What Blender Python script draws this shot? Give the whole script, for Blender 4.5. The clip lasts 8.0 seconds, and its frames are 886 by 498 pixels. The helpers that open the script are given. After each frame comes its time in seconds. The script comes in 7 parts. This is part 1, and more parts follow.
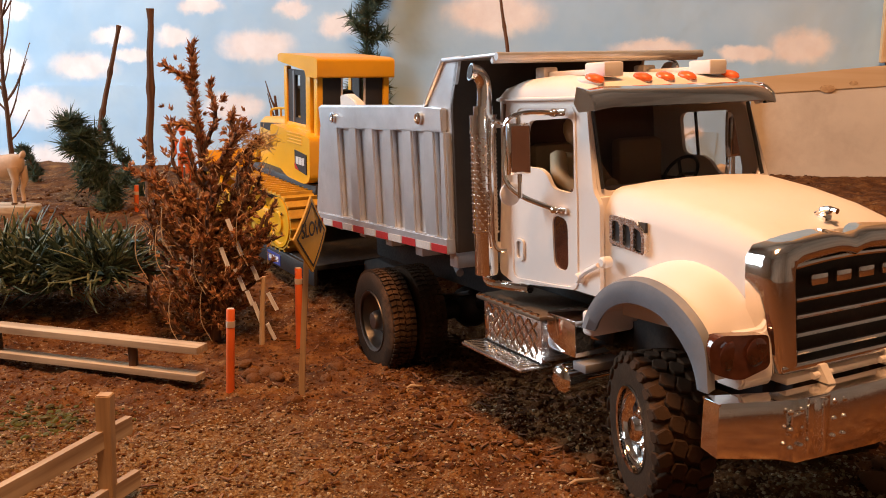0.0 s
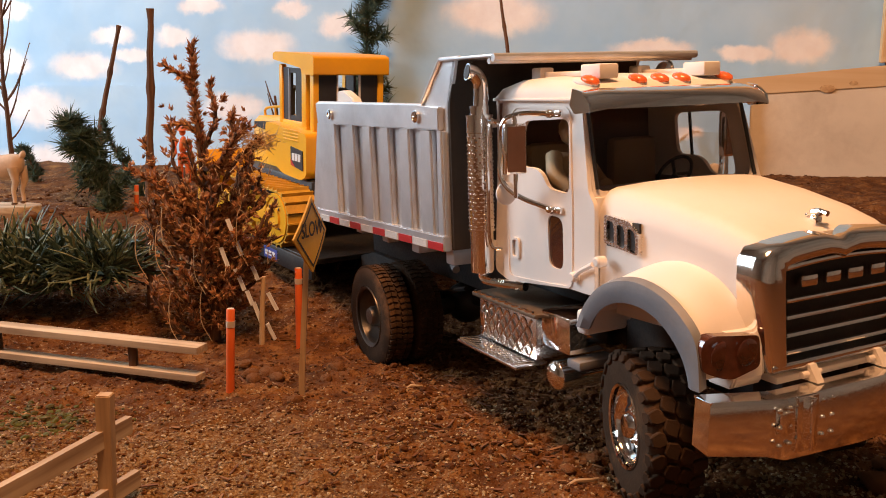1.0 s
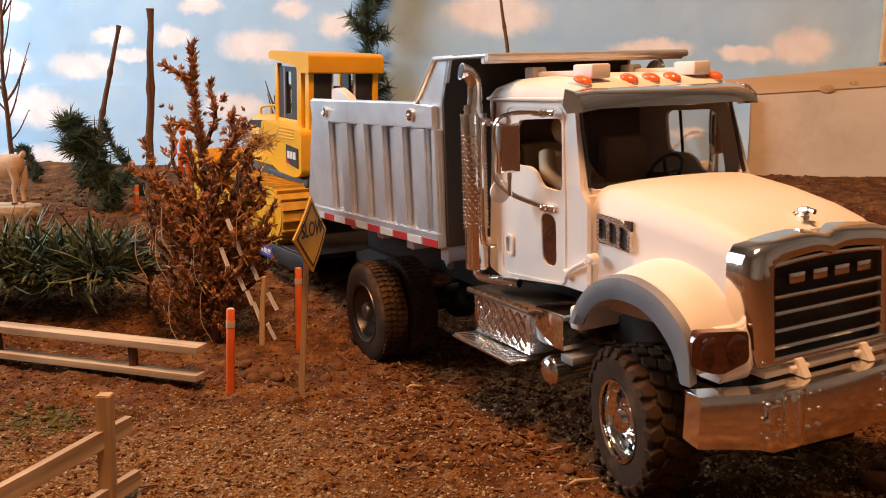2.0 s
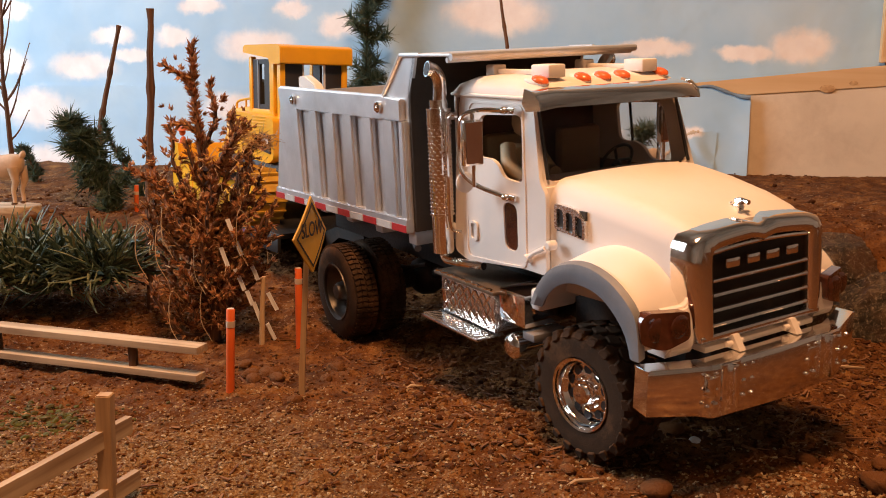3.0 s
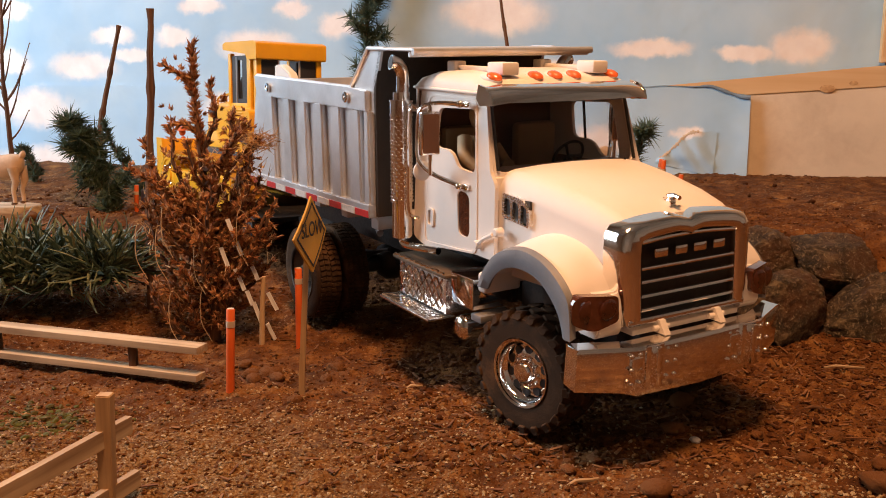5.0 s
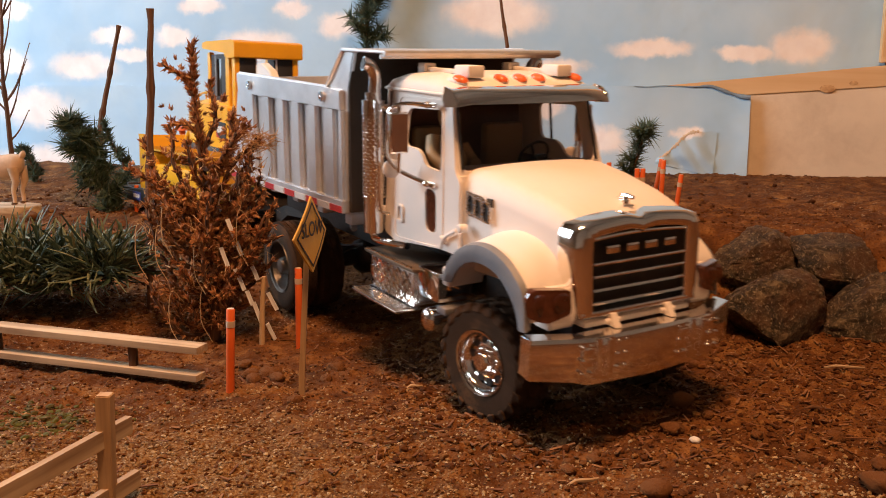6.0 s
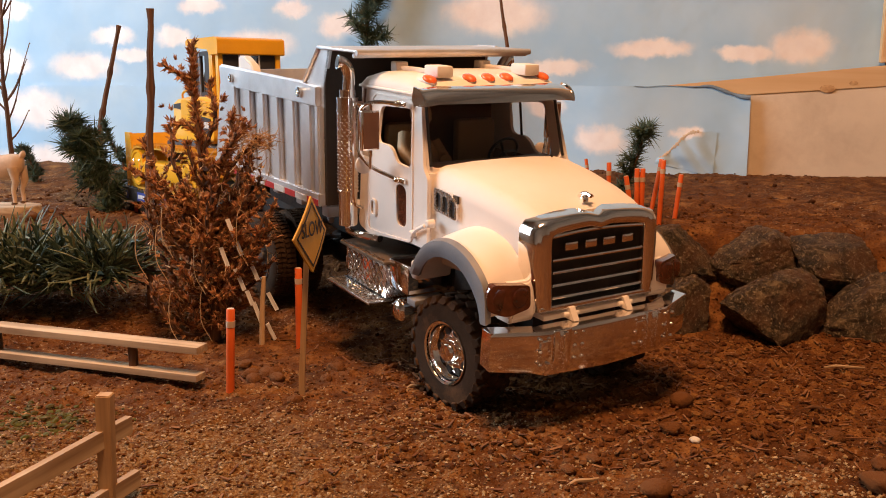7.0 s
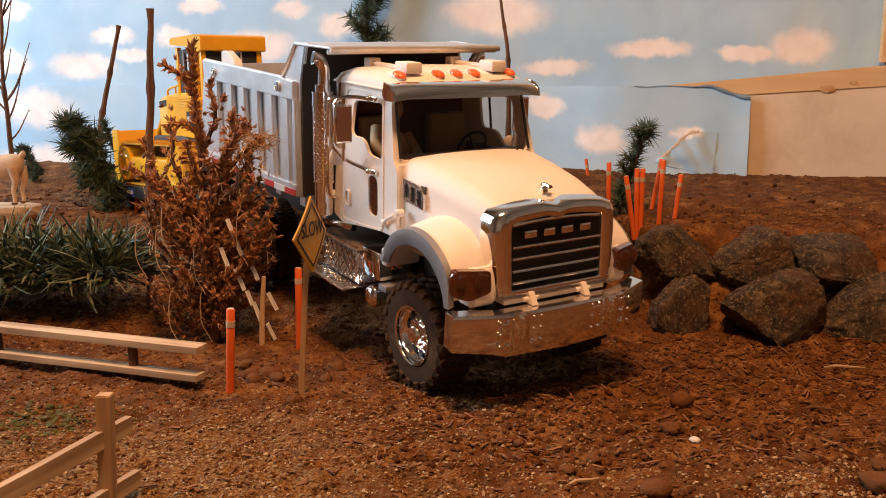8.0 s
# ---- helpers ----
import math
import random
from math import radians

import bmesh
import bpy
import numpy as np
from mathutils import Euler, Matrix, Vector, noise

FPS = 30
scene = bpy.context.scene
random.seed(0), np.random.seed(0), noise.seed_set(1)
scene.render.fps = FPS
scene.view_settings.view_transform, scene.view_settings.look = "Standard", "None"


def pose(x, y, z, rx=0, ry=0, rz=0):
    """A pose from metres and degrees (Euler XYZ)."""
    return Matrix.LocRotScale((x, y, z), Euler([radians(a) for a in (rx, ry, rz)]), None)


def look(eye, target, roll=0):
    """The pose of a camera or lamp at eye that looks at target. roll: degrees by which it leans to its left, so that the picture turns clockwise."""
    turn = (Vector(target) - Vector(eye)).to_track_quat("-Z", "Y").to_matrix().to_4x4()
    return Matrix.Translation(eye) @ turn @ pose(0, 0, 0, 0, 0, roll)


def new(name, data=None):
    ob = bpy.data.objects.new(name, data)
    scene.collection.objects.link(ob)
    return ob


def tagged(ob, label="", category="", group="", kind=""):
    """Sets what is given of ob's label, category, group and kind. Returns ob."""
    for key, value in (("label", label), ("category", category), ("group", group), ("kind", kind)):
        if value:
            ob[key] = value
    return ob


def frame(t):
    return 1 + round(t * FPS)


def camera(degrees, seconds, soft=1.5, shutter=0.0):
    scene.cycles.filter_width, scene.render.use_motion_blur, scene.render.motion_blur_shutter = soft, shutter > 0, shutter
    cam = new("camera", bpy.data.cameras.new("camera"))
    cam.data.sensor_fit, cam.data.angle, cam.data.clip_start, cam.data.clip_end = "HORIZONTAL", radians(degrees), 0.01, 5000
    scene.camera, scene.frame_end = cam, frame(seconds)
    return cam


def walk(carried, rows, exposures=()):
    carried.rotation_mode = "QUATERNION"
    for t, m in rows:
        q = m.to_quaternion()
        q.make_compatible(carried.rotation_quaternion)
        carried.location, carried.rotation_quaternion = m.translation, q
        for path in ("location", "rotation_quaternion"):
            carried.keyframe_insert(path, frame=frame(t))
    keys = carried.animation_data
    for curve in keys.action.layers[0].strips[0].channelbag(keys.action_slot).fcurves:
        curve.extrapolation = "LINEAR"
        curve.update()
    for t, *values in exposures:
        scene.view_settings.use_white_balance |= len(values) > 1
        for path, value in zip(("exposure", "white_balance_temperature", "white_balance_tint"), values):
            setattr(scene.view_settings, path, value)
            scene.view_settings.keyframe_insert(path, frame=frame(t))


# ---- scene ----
# The camera stands still on its tripod.
cam = camera(52.78, 8.0, soft=0.95, shutter=0.5)
EYE_Z = 0.208
CAM_POSE = pose(0, 0, EYE_Z, 79.5, 0, 0)
walk(cam, [(0.0, CAM_POSE), (8.0, CAM_POSE)])
scene.view_settings.exposure = 0.0

# ---- light: a dim workshop, lit by two added area lamps out of view ----
world = bpy.data.worlds.new("workshop_air")
scene.world = world
world.use_nodes = True
world.node_tree.nodes["Background"].inputs[0].default_value = (0.9, 0.62, 0.40, 1)
world.node_tree.nodes["Background"].inputs[1].default_value = 0.10


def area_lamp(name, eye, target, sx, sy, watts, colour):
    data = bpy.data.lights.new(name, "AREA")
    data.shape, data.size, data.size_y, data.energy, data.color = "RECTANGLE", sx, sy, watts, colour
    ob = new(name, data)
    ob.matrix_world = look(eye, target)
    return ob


# added unseen lamps: a warm one above, a cool one at the left
area_lamp("warm_overhead_area", (-0.01, 0.23, 1.20), (0.0, 0.66, 0.0), 0.26, 0.26, 19.5, (1.0, 0.50, 0.225))
area_lamp("cool_left_area", (-1.58, 0.98, 0.84), (-0.15, 1.22, 0.18), 1.1, 0.8, 33.0, (0.80, 0.90, 1.0))


# ---- materials ----
def material(name):
    m = bpy.data.materials.new(name)
    m.use_nodes = True
    nt = m.node_tree
    return m, nt, nt.nodes["Principled BSDF"]


def link(nt, a, b):
    nt.links.new(a, b)


def noise_node(nt, scale, detail=4.0, rough=0.55, coord="Object"):
    tc = nt.nodes.new("ShaderNodeTexCoord")
    n = nt.nodes.new("ShaderNodeTexNoise")
    n.inputs["Scale"].default_value, n.inputs["Detail"].default_value, n.inputs["Roughness"].default_value = scale, detail, rough
    link(nt, tc.outputs[coord], n.inputs["Vector"])
    return n


def ramp_node(nt, fac, stops):
    r = nt.nodes.new("ShaderNodeValToRGB")
    while len(r.color_ramp.elements) < len(stops):
        r.color_ramp.elements.new(0.5)
    for e, (p, c) in zip(r.color_ramp.elements, stops):
        e.position, e.color = p, (*c, 1)
    link(nt, fac, r.inputs[0])
    return r


def mix_node(nt, fac, a, b, blend="MIX"):
    m = nt.nodes.new("ShaderNodeMix")
    m.data_type, m.blend_type = "RGBA", blend
    for sock, v in ((m.inputs[0], fac), (m.inputs[6], a), (m.inputs[7], b)):
        if isinstance(v, bpy.types.NodeSocket):
            link(nt, v, sock)
        else:
            sock.default_value = v if isinstance(v, float) else (*v, 1)
    return m.outputs[2]


def surface(name, colour, rough=0.5, metal=0.0, vary=0.25, scale=60.0, fine=600.0, bump=0.15, dirt=None, dirt_amount=0.5, coat=0.0, depth=0.0006):
    """A painted, plastic or metal surface with two scales of variation, faint relief and patchy dirt."""
    m, nt, b = material(name)
    big, small = noise_node(nt, scale), noise_node(nt, fine, 3)
    dark = tuple(c * (1 - vary) for c in colour)
    col = ramp_node(nt, big.outputs["Fac"], [(0.3, dark), (0.7, colour)]).outputs[0]
    if dirt:
        patch = noise_node(nt, scale * 0.45, 8, 0.7)
        mask = ramp_node(nt, patch.outputs["Fac"], [(0.52, (0, 0, 0)), (0.75, (dirt_amount,) * 3)])
        col = mix_node(nt, mask.outputs[0], col, dirt)
    link(nt, col, b.inputs["Base Color"])
    r = ramp_node(nt, small.outputs["Fac"], [(0.2, (max(rough - 0.1, 0.02),) * 3), (0.8, (min(rough + 0.12, 1.0),) * 3)])
    link(nt, r.outputs[0], b.inputs["Roughness"])
    b.inputs["Metallic"].default_value = metal
    b.inputs["Coat Weight"].default_value = coat
    if bump:
        bp = nt.nodes.new("ShaderNodeBump")
        bp.inputs["Strength"].default_value, bp.inputs["Distance"].default_value = bump, depth
        link(nt, small.outputs["Fac"], bp.inputs["Height"])
        link(nt, bp.outputs[0], b.inputs["Normal"])
    return m


def wood(name, light, dark, axis=0, scale=1.0, rough=0.75):
    """Sawn wood with the grain along one axis of the thing."""
    m, nt, b = material(name)
    tc, mp = nt.nodes.new("ShaderNodeTexCoord"), nt.nodes.new("ShaderNodeMapping")
    s = [90.0 * scale] * 3
    s[axis] = 5.0 * scale
    mp.inputs["Scale"].default_value = s
    link(nt, tc.outputs["Object"], mp.inputs["Vector"])
    n = nt.nodes.new("ShaderNodeTexNoise")
    n.inputs["Scale"].default_value, n.inputs["Detail"].default_value, n.inputs["Distortion"].default_value = 1.0, 6, 0.6
    link(nt, mp.outputs[0], n.inputs["Vector"])
    col = ramp_node(nt, n.outputs["Fac"], [(0.3, dark), (0.62, light)]).outputs[0]
    blotch = noise_node(nt, 22 * scale, 5)
    col = mix_node(nt, ramp_node(nt, blotch.outputs["Fac"], [(0.4, (0, 0, 0)), (0.8, (0.45,) * 3)]).outputs[0], col, dark)
    link(nt, col, b.inputs["Base Color"])
    b.inputs["Roughness"].default_value = rough
    bp = nt.nodes.new("ShaderNodeBump")
    bp.inputs["Strength"].default_value, bp.inputs["Distance"].default_value = 0.4, 0.0006
    link(nt, n.outputs["Fac"], bp.inputs["Height"])
    link(nt, bp.outputs[0], b.inputs["Normal"])
    return m


def island(name, colours, rough=0.85, translucent=0.0):
    """Leaves, needles and clods: each piece takes its own shade."""
    m, nt, b = material(name)
    g = nt.nodes.new("ShaderNodeNewGeometry")
    n = len(colours)
    r = ramp_node(nt, g.outputs["Random Per Island"], [((i + 0.5) / n, c) for i, c in enumerate(colours)])
    grain = noise_node(nt, 700, 3)
    col = mix_node(nt, ramp_node(nt, grain.outputs["Fac"], [(0.35, (0.55,) * 3), (0.7, (0,) * 3)]).outputs[0], r.outputs[0], tuple(c * 0.45 for c in colours[0]))
    link(nt, col, b.inputs["Base Color"])
    b.inputs["Roughness"].default_value = rough
    return m


def wobble(nt, scale, amount):
    """Object coordinates shaken by noise, so that cells lose their regular look."""
    n = noise_node(nt, scale, 3)
    tc = nt.nodes.new("ShaderNodeTexCoord")
    mul = nt.nodes.new("ShaderNodeVectorMath")
    mul.operation = "MULTIPLY_ADD"
    link(nt, n.outputs["Color"], mul.inputs[0])
    mul.inputs[1].default_value = (amount,) * 3
    link(nt, tc.outputs["Object"], mul.inputs[2])
    return mul.outputs[0]


def soil_material():
    m, nt, b = material("damp_soil")
    big, mid, fine = noise_node(nt, 5, 5), noise_node(nt, 38, 6, 0.65), noise_node(nt, 420, 6, 0.7)
    col = ramp_node(nt, mid.outputs["Fac"], [(0.3, (0.042, 0.014, 0.004)), (0.52, (0.145, 0.054, 0.014)), (0.72, (0.310, 0.145, 0.044))]).outputs[0]
    grit = ramp_node(nt, fine.outputs["Fac"], [(0.34, (0.62,) * 3), (0.5, (0, 0, 0))])
    col = mix_node(nt, grit.outputs[0], col, (0.055, 0.020, 0.007))
    # a sprinkling of pale sandy grit
    spec = noise_node(nt, 300, 2, 0.5)
    patch = ramp_node(nt, big.outputs["Fac"], [(0.47, (0, 0, 0)), (0.62, (1, 1, 1))])
    dots = ramp_node(nt, spec.outputs["Fac"], [(0.62, (0, 0, 0)), (0.70, (0.75,) * 3)])
    col = mix_node(nt, mix_node(nt, 1.0, patch.outputs[0], dots.outputs[0], "MULTIPLY"), col, (0.42, 0.31, 0.19))
    # pale sand spilt round the batter boards, with a ragged border
    sand = nt.nodes.new("ShaderNodeMapping")
    sand.vector_type = "TEXTURE"
    sand.inputs["Location"].default_value, sand.inputs["Scale"].default_value = (-0.13, 0.47, 0.0), (0.22, 0.14, 1.0)
    link(nt, wobble(nt, 16, 0.10), sand.inputs["Vector"])
    far = nt.nodes.new("ShaderNodeVectorMath")
    far.operation = "LENGTH"
    link(nt, sand.outputs[0], far.inputs[0])
    spill = ramp_node(nt, far.outputs["Value"], [(0.45, (0.55,) * 3), (0.98, (0, 0, 0))])
    grain = ramp_node(nt, noise_node(nt, 520, 3, 0.6).outputs["Fac"], [(0.36, (0.085, 0.038, 0.011)), (0.5, (0.21, 0.115, 0.040)), (0.66, (0.44, 0.29, 0.125))])
    col = mix_node(nt, spill.outputs[0], col, grain.outputs[0])
    link(nt, col, b.inputs["Base Color"])
    b.inputs["Roughness"].default_value = 0.95
    b.inputs["Specular IOR Level"].default_value = 0.2
    bp, bp2 = nt.nodes.new("ShaderNodeBump"), nt.nodes.new("ShaderNodeBump")
    bp.inputs["Strength"].default_value, bp.inputs["Distance"].default_value = 0.9, 0.004
    bp2.inputs["Strength"].default_value, bp2.inputs["Distance"].default_value = 0.8, 0.0015
    # crumbs at two sizes
    bp3 = nt.nodes.new("ShaderNodeBump")
    bp3.inputs["Strength"].default_value, bp3.inputs["Distance"].default_value = 0.85, 0.0028
    cells = []
    for sc in (190, 430):
        vo = nt.nodes.new("ShaderNodeTexVoronoi")
        vo.feature = "SMOOTH_F1"
        vo.inputs["Scale"].default_value = sc
        link(nt, wobble(nt, 60, 0.02), vo.inputs["Vector"])
        cells.append(vo.outputs["Distance"])
    total = nt.nodes.new("ShaderNodeMath")
    total.operation = "MULTIPLY_ADD"
    total.inputs[1].default_value = 0.45
    link(nt, cells[1], total.inputs[0])
    link(nt, cells[0], total.inputs[2])
    inv = nt.nodes.new("ShaderNodeMath")
    inv.operation = "SUBTRACT"
    inv.inputs[0].default_value = 1.0
    link(nt, total.outputs[0], inv.inputs[1])
    link(nt, inv.outputs[0], bp3.inputs["Height"])
    link(nt, mid.outputs["Fac"], bp.inputs["Height"])
    link(nt, fine.outputs["Fac"], bp2.inputs["Height"])
    link(nt, bp.outputs[0], bp3.inputs["Normal"])
    link(nt, bp3.outputs[0], bp2.inputs["Normal"])
    link(nt, bp2.outputs[0], b.inputs["Normal"])
    return m


def rock_material():
    m, nt, b = material("mossy_rock")
    big, mid, fine = noise_node(nt, 32, 6), noise_node(nt, 85, 10, 0.75), noise_node(nt, 420, 6, 0.75)
    col = ramp_node(nt, mid.outputs["Fac"], [(0.40, (0.010, 0.007, 0.005)), (0.51, (0.056, 0.038, 0.020)), (0.62, (0.24, 0.17, 0.09))]).outputs[0]
    col = mix_node(nt, ramp_node(nt, big.outputs["Fac"], [(0.42, (0.05,) * 3), (0.62, (0.8,) * 3)]).outputs[0], col, (0.12, 0.046, 0.016))
    col = mix_node(nt, ramp_node(nt, fine.outputs["Fac"], [(0.54, (0, 0, 0)), (0.63, (0.85,) * 3)]).outputs[0], col, (0.40, 0.32, 0.20))
    link(nt, col, b.inputs["Base Color"])
    b.inputs["Roughness"].default_value = 0.52
    bp, bp2 = nt.nodes.new("ShaderNodeBump"), nt.nodes.new("ShaderNodeBump")
    bp.inputs["Strength"].default_value, bp.inputs["Distance"].default_value = 1.0, 0.008
    bp2.inputs["Strength"].default_value, bp2.inputs["Distance"].default_value = 0.9, 0.0018
    link(nt, mid.outputs["Fac"], bp.inputs["Height"])
    link(nt, fine.outputs["Fac"], bp2.inputs["Height"])
    link(nt, bp.outputs[0], bp2.inputs["Normal"])
    link(nt, bp2.outputs[0], b.inputs["Normal"])
    return m


# printed clouds: along the sheet, up the sheet, half width, half height
CLOUDS = [(-0.661, 0.238, 0.067, 0.026), (-0.425, 0.337, 0.04, 0.015), (-0.262, 0.33, 0.03, 0.017), (-0.325, 0.271, 0.069, 0.028),
          (-0.481, 0.287, 0.036, 0.017), (0.082, 0.315, 0.081, 0.035), (0.321, 0.263, 0.062, 0.014), (0.537, 0.259, 0.047, 0.025),
          (0.459, 0.253, 0.047, 0.013), (-0.76, 0.166, 0.081, 0.036), (-0.371, 0.168, 0.057, 0.025), (-0.601, 0.291, 0.044, 0.016),
          (0.251, 0.123, 0.039, 0.022), (-0.182, 0.301, 0.035, 0.022), (-0.811, 0.246, 0.047, 0.024), (-0.757, 0.069, 0.105, 0.027),
          (0.16, 0.172, 0.035, 0.016), (0.381, 0.135, 0.025, 0.012), (-0.79, 0.335, 0.035, 0.02), (-0.559, 0.259, 0.033, 0.014),
          (0.177, 0.232, 0.052, 0.014)]


def cloud_paper():
    m, nt, b = material("cloud_print_paper")
    tc = nt.nodes.new("ShaderNodeTexCoord")
    wob = noise_node(nt, 26, 5, 0.6)
    sub = nt.nodes.new("ShaderNodeVectorMath")
    sub.operation = "MULTIPLY_ADD"
    link(nt, wob.outputs["Color"], sub.inputs[0])
    sub.inputs[1].default_value, sub.inputs[2].default_value = (0.055, 0.0, 0.035), (-0.0275, 0, -0.0175)
    add = nt.nodes.new("ShaderNodeVectorMath")
    link(nt, tc.outputs["Object"], add.inputs[0])
    link(nt, sub.outputs[0], add.inputs[1])
    total = None
    for u, v, a, h in CLOUDS:
        mp = nt.nodes.new("ShaderNodeMapping")
        mp.vector_type = "TEXTURE"
        mp.inputs["Location"].default_value, mp.inputs["Scale"].default_value = (u, 0, v), (a, 1.0, h)
        link(nt, add.outputs[0], mp.inputs["Vector"])
        ln = nt.nodes.new("ShaderNodeVectorMath")
        ln.operation = "LENGTH"
        flat = nt.nodes.new("ShaderNodeVectorMath")
        flat.operation = "MULTIPLY"
        flat.inputs[1].default_value = (1, 0, 1)
        link(nt, mp.outputs[0], flat.inputs[0])
        link(nt, flat.outputs[0], ln.inputs[0])
        mr = nt.nodes.new("ShaderNodeMapRange")
        mr.interpolation_type = "SMOOTHSTEP"
        mr.inputs["From Min"].default_value, mr.inputs["From Max"].default_value = 1.25, 0.55
        link(nt, ln.outputs["Value"], mr.inputs["Value"])
        if total is None:
            total = mr.outputs[0]
        else:
            mx = nt.nodes.new("ShaderNodeMath")
            mx.operation = "MAXIMUM"
            link(nt, total, mx.inputs[0])
            link(nt, mr.outputs[0], mx.inputs[1])
            total = mx.outputs[0]
    puff = noise_node(nt, 30, 6, 0.6)
    white = ramp_node(nt, puff.outputs["Fac"], [(0.3, (0.84, 0.78, 0.76)), (0.65, (0.92, 0.89, 0.87))]).outputs[0]
    haze = noise_node(nt, 6, 4)
    blue = ramp_node(nt, haze.outputs["Fac"], [(0.35, (0.37, 0.58, 0.78)), (0.65, (0.50, 0.67, 0.80))]).outputs[0]
    link(nt, mix_node(nt, total, blue, white), b.inputs["Base Color"])
    b.inputs["Roughness"].default_value = 0.75
    crease = noise_node(nt, 14, 3)
    bp = nt.nodes.new("ShaderNodeBump")
    bp.inputs["Strength"].default_value, bp.inputs["Distance"].default_value = 0.35, 0.01
    link(nt, crease.outputs["Fac"], bp.inputs["Height"])
    link(nt, bp.outputs[0], b.inputs["Normal"])
    return m


def tread_plate():
    """Chromed diamond tread plate."""
    m, nt, b = material("diamond_tread_chrome")
    b.inputs["Base Color"].default_value, b.inputs["Metallic"].default_value, b.inputs["Roughness"].default_value = (0.86, 0.83, 0.79, 1), 1.0, 0.27
    return m


def glass_material(name, tint, rough=0.02):
    m, nt, b = material(name)
    b.inputs["Base Color"].default_value, b.inputs["Transmission Weight"].default_value = (*tint, 1), 1.0
    b.inputs["Roughness"].default_value, b.inputs["IOR"].default_value = rough, 1.25
    return m


DUST = (0.30, 0.19, 0.11)
M_SOIL, M_ROCK, M_CLOUD = soil_material(), rock_material(), cloud_paper()
M_WHITE = surface("white_plastic_paint", (0.80, 0.73, 0.67), 0.56, vary=0.07, scale=25, fine=900, bump=0.05, dirt=(0.50, 0.38, 0.27), dirt_amount=0.22)
M_ALU = surface("brushed_aluminium", (0.76, 0.76, 0.77), 0.36, 0.72, vary=0.22, scale=30, fine=500, bump=0.12, dirt=(0.36, 0.28, 0.20), dirt_amount=0.35)
M_CHROME = surface("chrome", (0.93, 0.91, 0.89), 0.05, 1.0, vary=0.06, scale=80, fine=900, bump=0.012)
M_TREAD = tread_plate()
M_SATIN = surface("satin_chrome", (0.93, 0.91, 0.89), 0.24, 1.0, vary=0.10, scale=80, fine=900, bump=0.03)
M_BLACK = surface("black_plastic", (0.018, 0.017, 0.017), 0.5, vary=0.3, dirt=DUST, dirt_amount=0.18)
M_GREY = surface("grey_plastic", (0.22, 0.225, 0.24), 0.55, vary=0.2, dirt=DUST, dirt_amount=0.3)
M_TYRE = surface("dusty_rubber", (0.060, 0.034, 0.019), 0.85, vary=0.35, scale=70, fine=800, bump=0.4, dirt=(0.19, 0.092, 0.040), dirt_amount=0.9)
M_AMBER = surface("amber_lens", (0.85, 0.16, 0.035), 0.18, vary=0.2, scale=300, coat=0.6)
M_LAMP = surface("smoked_headlight_glass", (0.11, 0.034, 0.018), 0.08, vary=0.5, scale=180, coat=1.0)
M_RED = surface("red_reflector_tape", (0.50, 0.03, 0.03), 0.35, vary=0.15)
M_TAPE = surface("white_reflector_tape", (0.70, 0.62, 0.55), 0.35, vary=0.2, scale=400)
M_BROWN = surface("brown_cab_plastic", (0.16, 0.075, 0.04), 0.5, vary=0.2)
M_TAN = surface("tan_seat_plastic", (0.36, 0.23, 0.11), 0.6, vary=0.2)
M_SKIN = surface("painted_doll_plastic", (0.50, 0.36, 0.20), 0.6, vary=0.2)
M_GLASS = glass_material("windscreen", (0.80, 0.74, 0.70))
M_YELLOW = surface("yellow_plastic", (0.82, 0.40, 0.012), 0.36, vary=0.10, scale=40, dirt=(0.45, 0.25, 0.05), dirt_amount=0.25)
M_TRACK = surface("yellow_track_plastic", (0.66, 0.36, 0.03), 0.5, vary=0.3, scale=90, dirt=(0.22, 0.13, 0.05), dirt_amount=0.7)
M_CHAR = surface("dark_grey_plastic", (0.022, 0.020, 0.021), 0.5, vary=0.2)
M_BLUE = surface("blue_decal", (0.05, 0.08, 0.33), 0.4)
M_DECAL = surface("white_decal", (0.75, 0.73, 0.70), 0.45)
M_ORANGE = surface("orange_paint", (0.78, 0.13, 0.015), 0.6, vary=0.2, dirt=(0.35, 0.12, 0.04), dirt_amount=0.5)
M_BAND = surface("pale_band_paint", (0.62, 0.46, 0.33), 0.7, vary=0.2)
M_SIGN = surface("yellow_sign_paint", (0.62, 0.33, 0.03), 0.55, vary=0.2, dirt=(0.35, 0.18, 0.05), dirt_amount=0.4)
M_INK = surface("black_ink", (0.03, 0.022, 0.02), 0.7)
M_PINE = wood("pine_board", (0.80, 0.58, 0.33), (0.62, 0.38, 0.18), 0, 0.35)
M_KNOT = wood("pine_knot", (0.66, 0.42, 0.20), (0.42, 0.22, 0.09), 1, 2.0)
M_PLY = surface("dusty_plywood", (0.82, 0.68, 0.51), 0.8, vary=0.2, scale=9, fine=300, bump=0.2, dirt=(0.38, 0.25, 0.15), dirt_amount=0.55)
M_LATH = wood("sawn_lath", (0.62, 0.47, 0.30), (0.20, 0.11, 0.055), 0, 1.0)
M_LATH_Z = wood("sawn_stake", (0.58, 0.39, 0.21), (0.30, 0.17, 0.08), 2, 1.0)
M_WHITE_LATH = wood("weathered_white_lath", (0.88, 0.87, 0.88), (0.62, 0.59, 0.57), 0, 1.5)
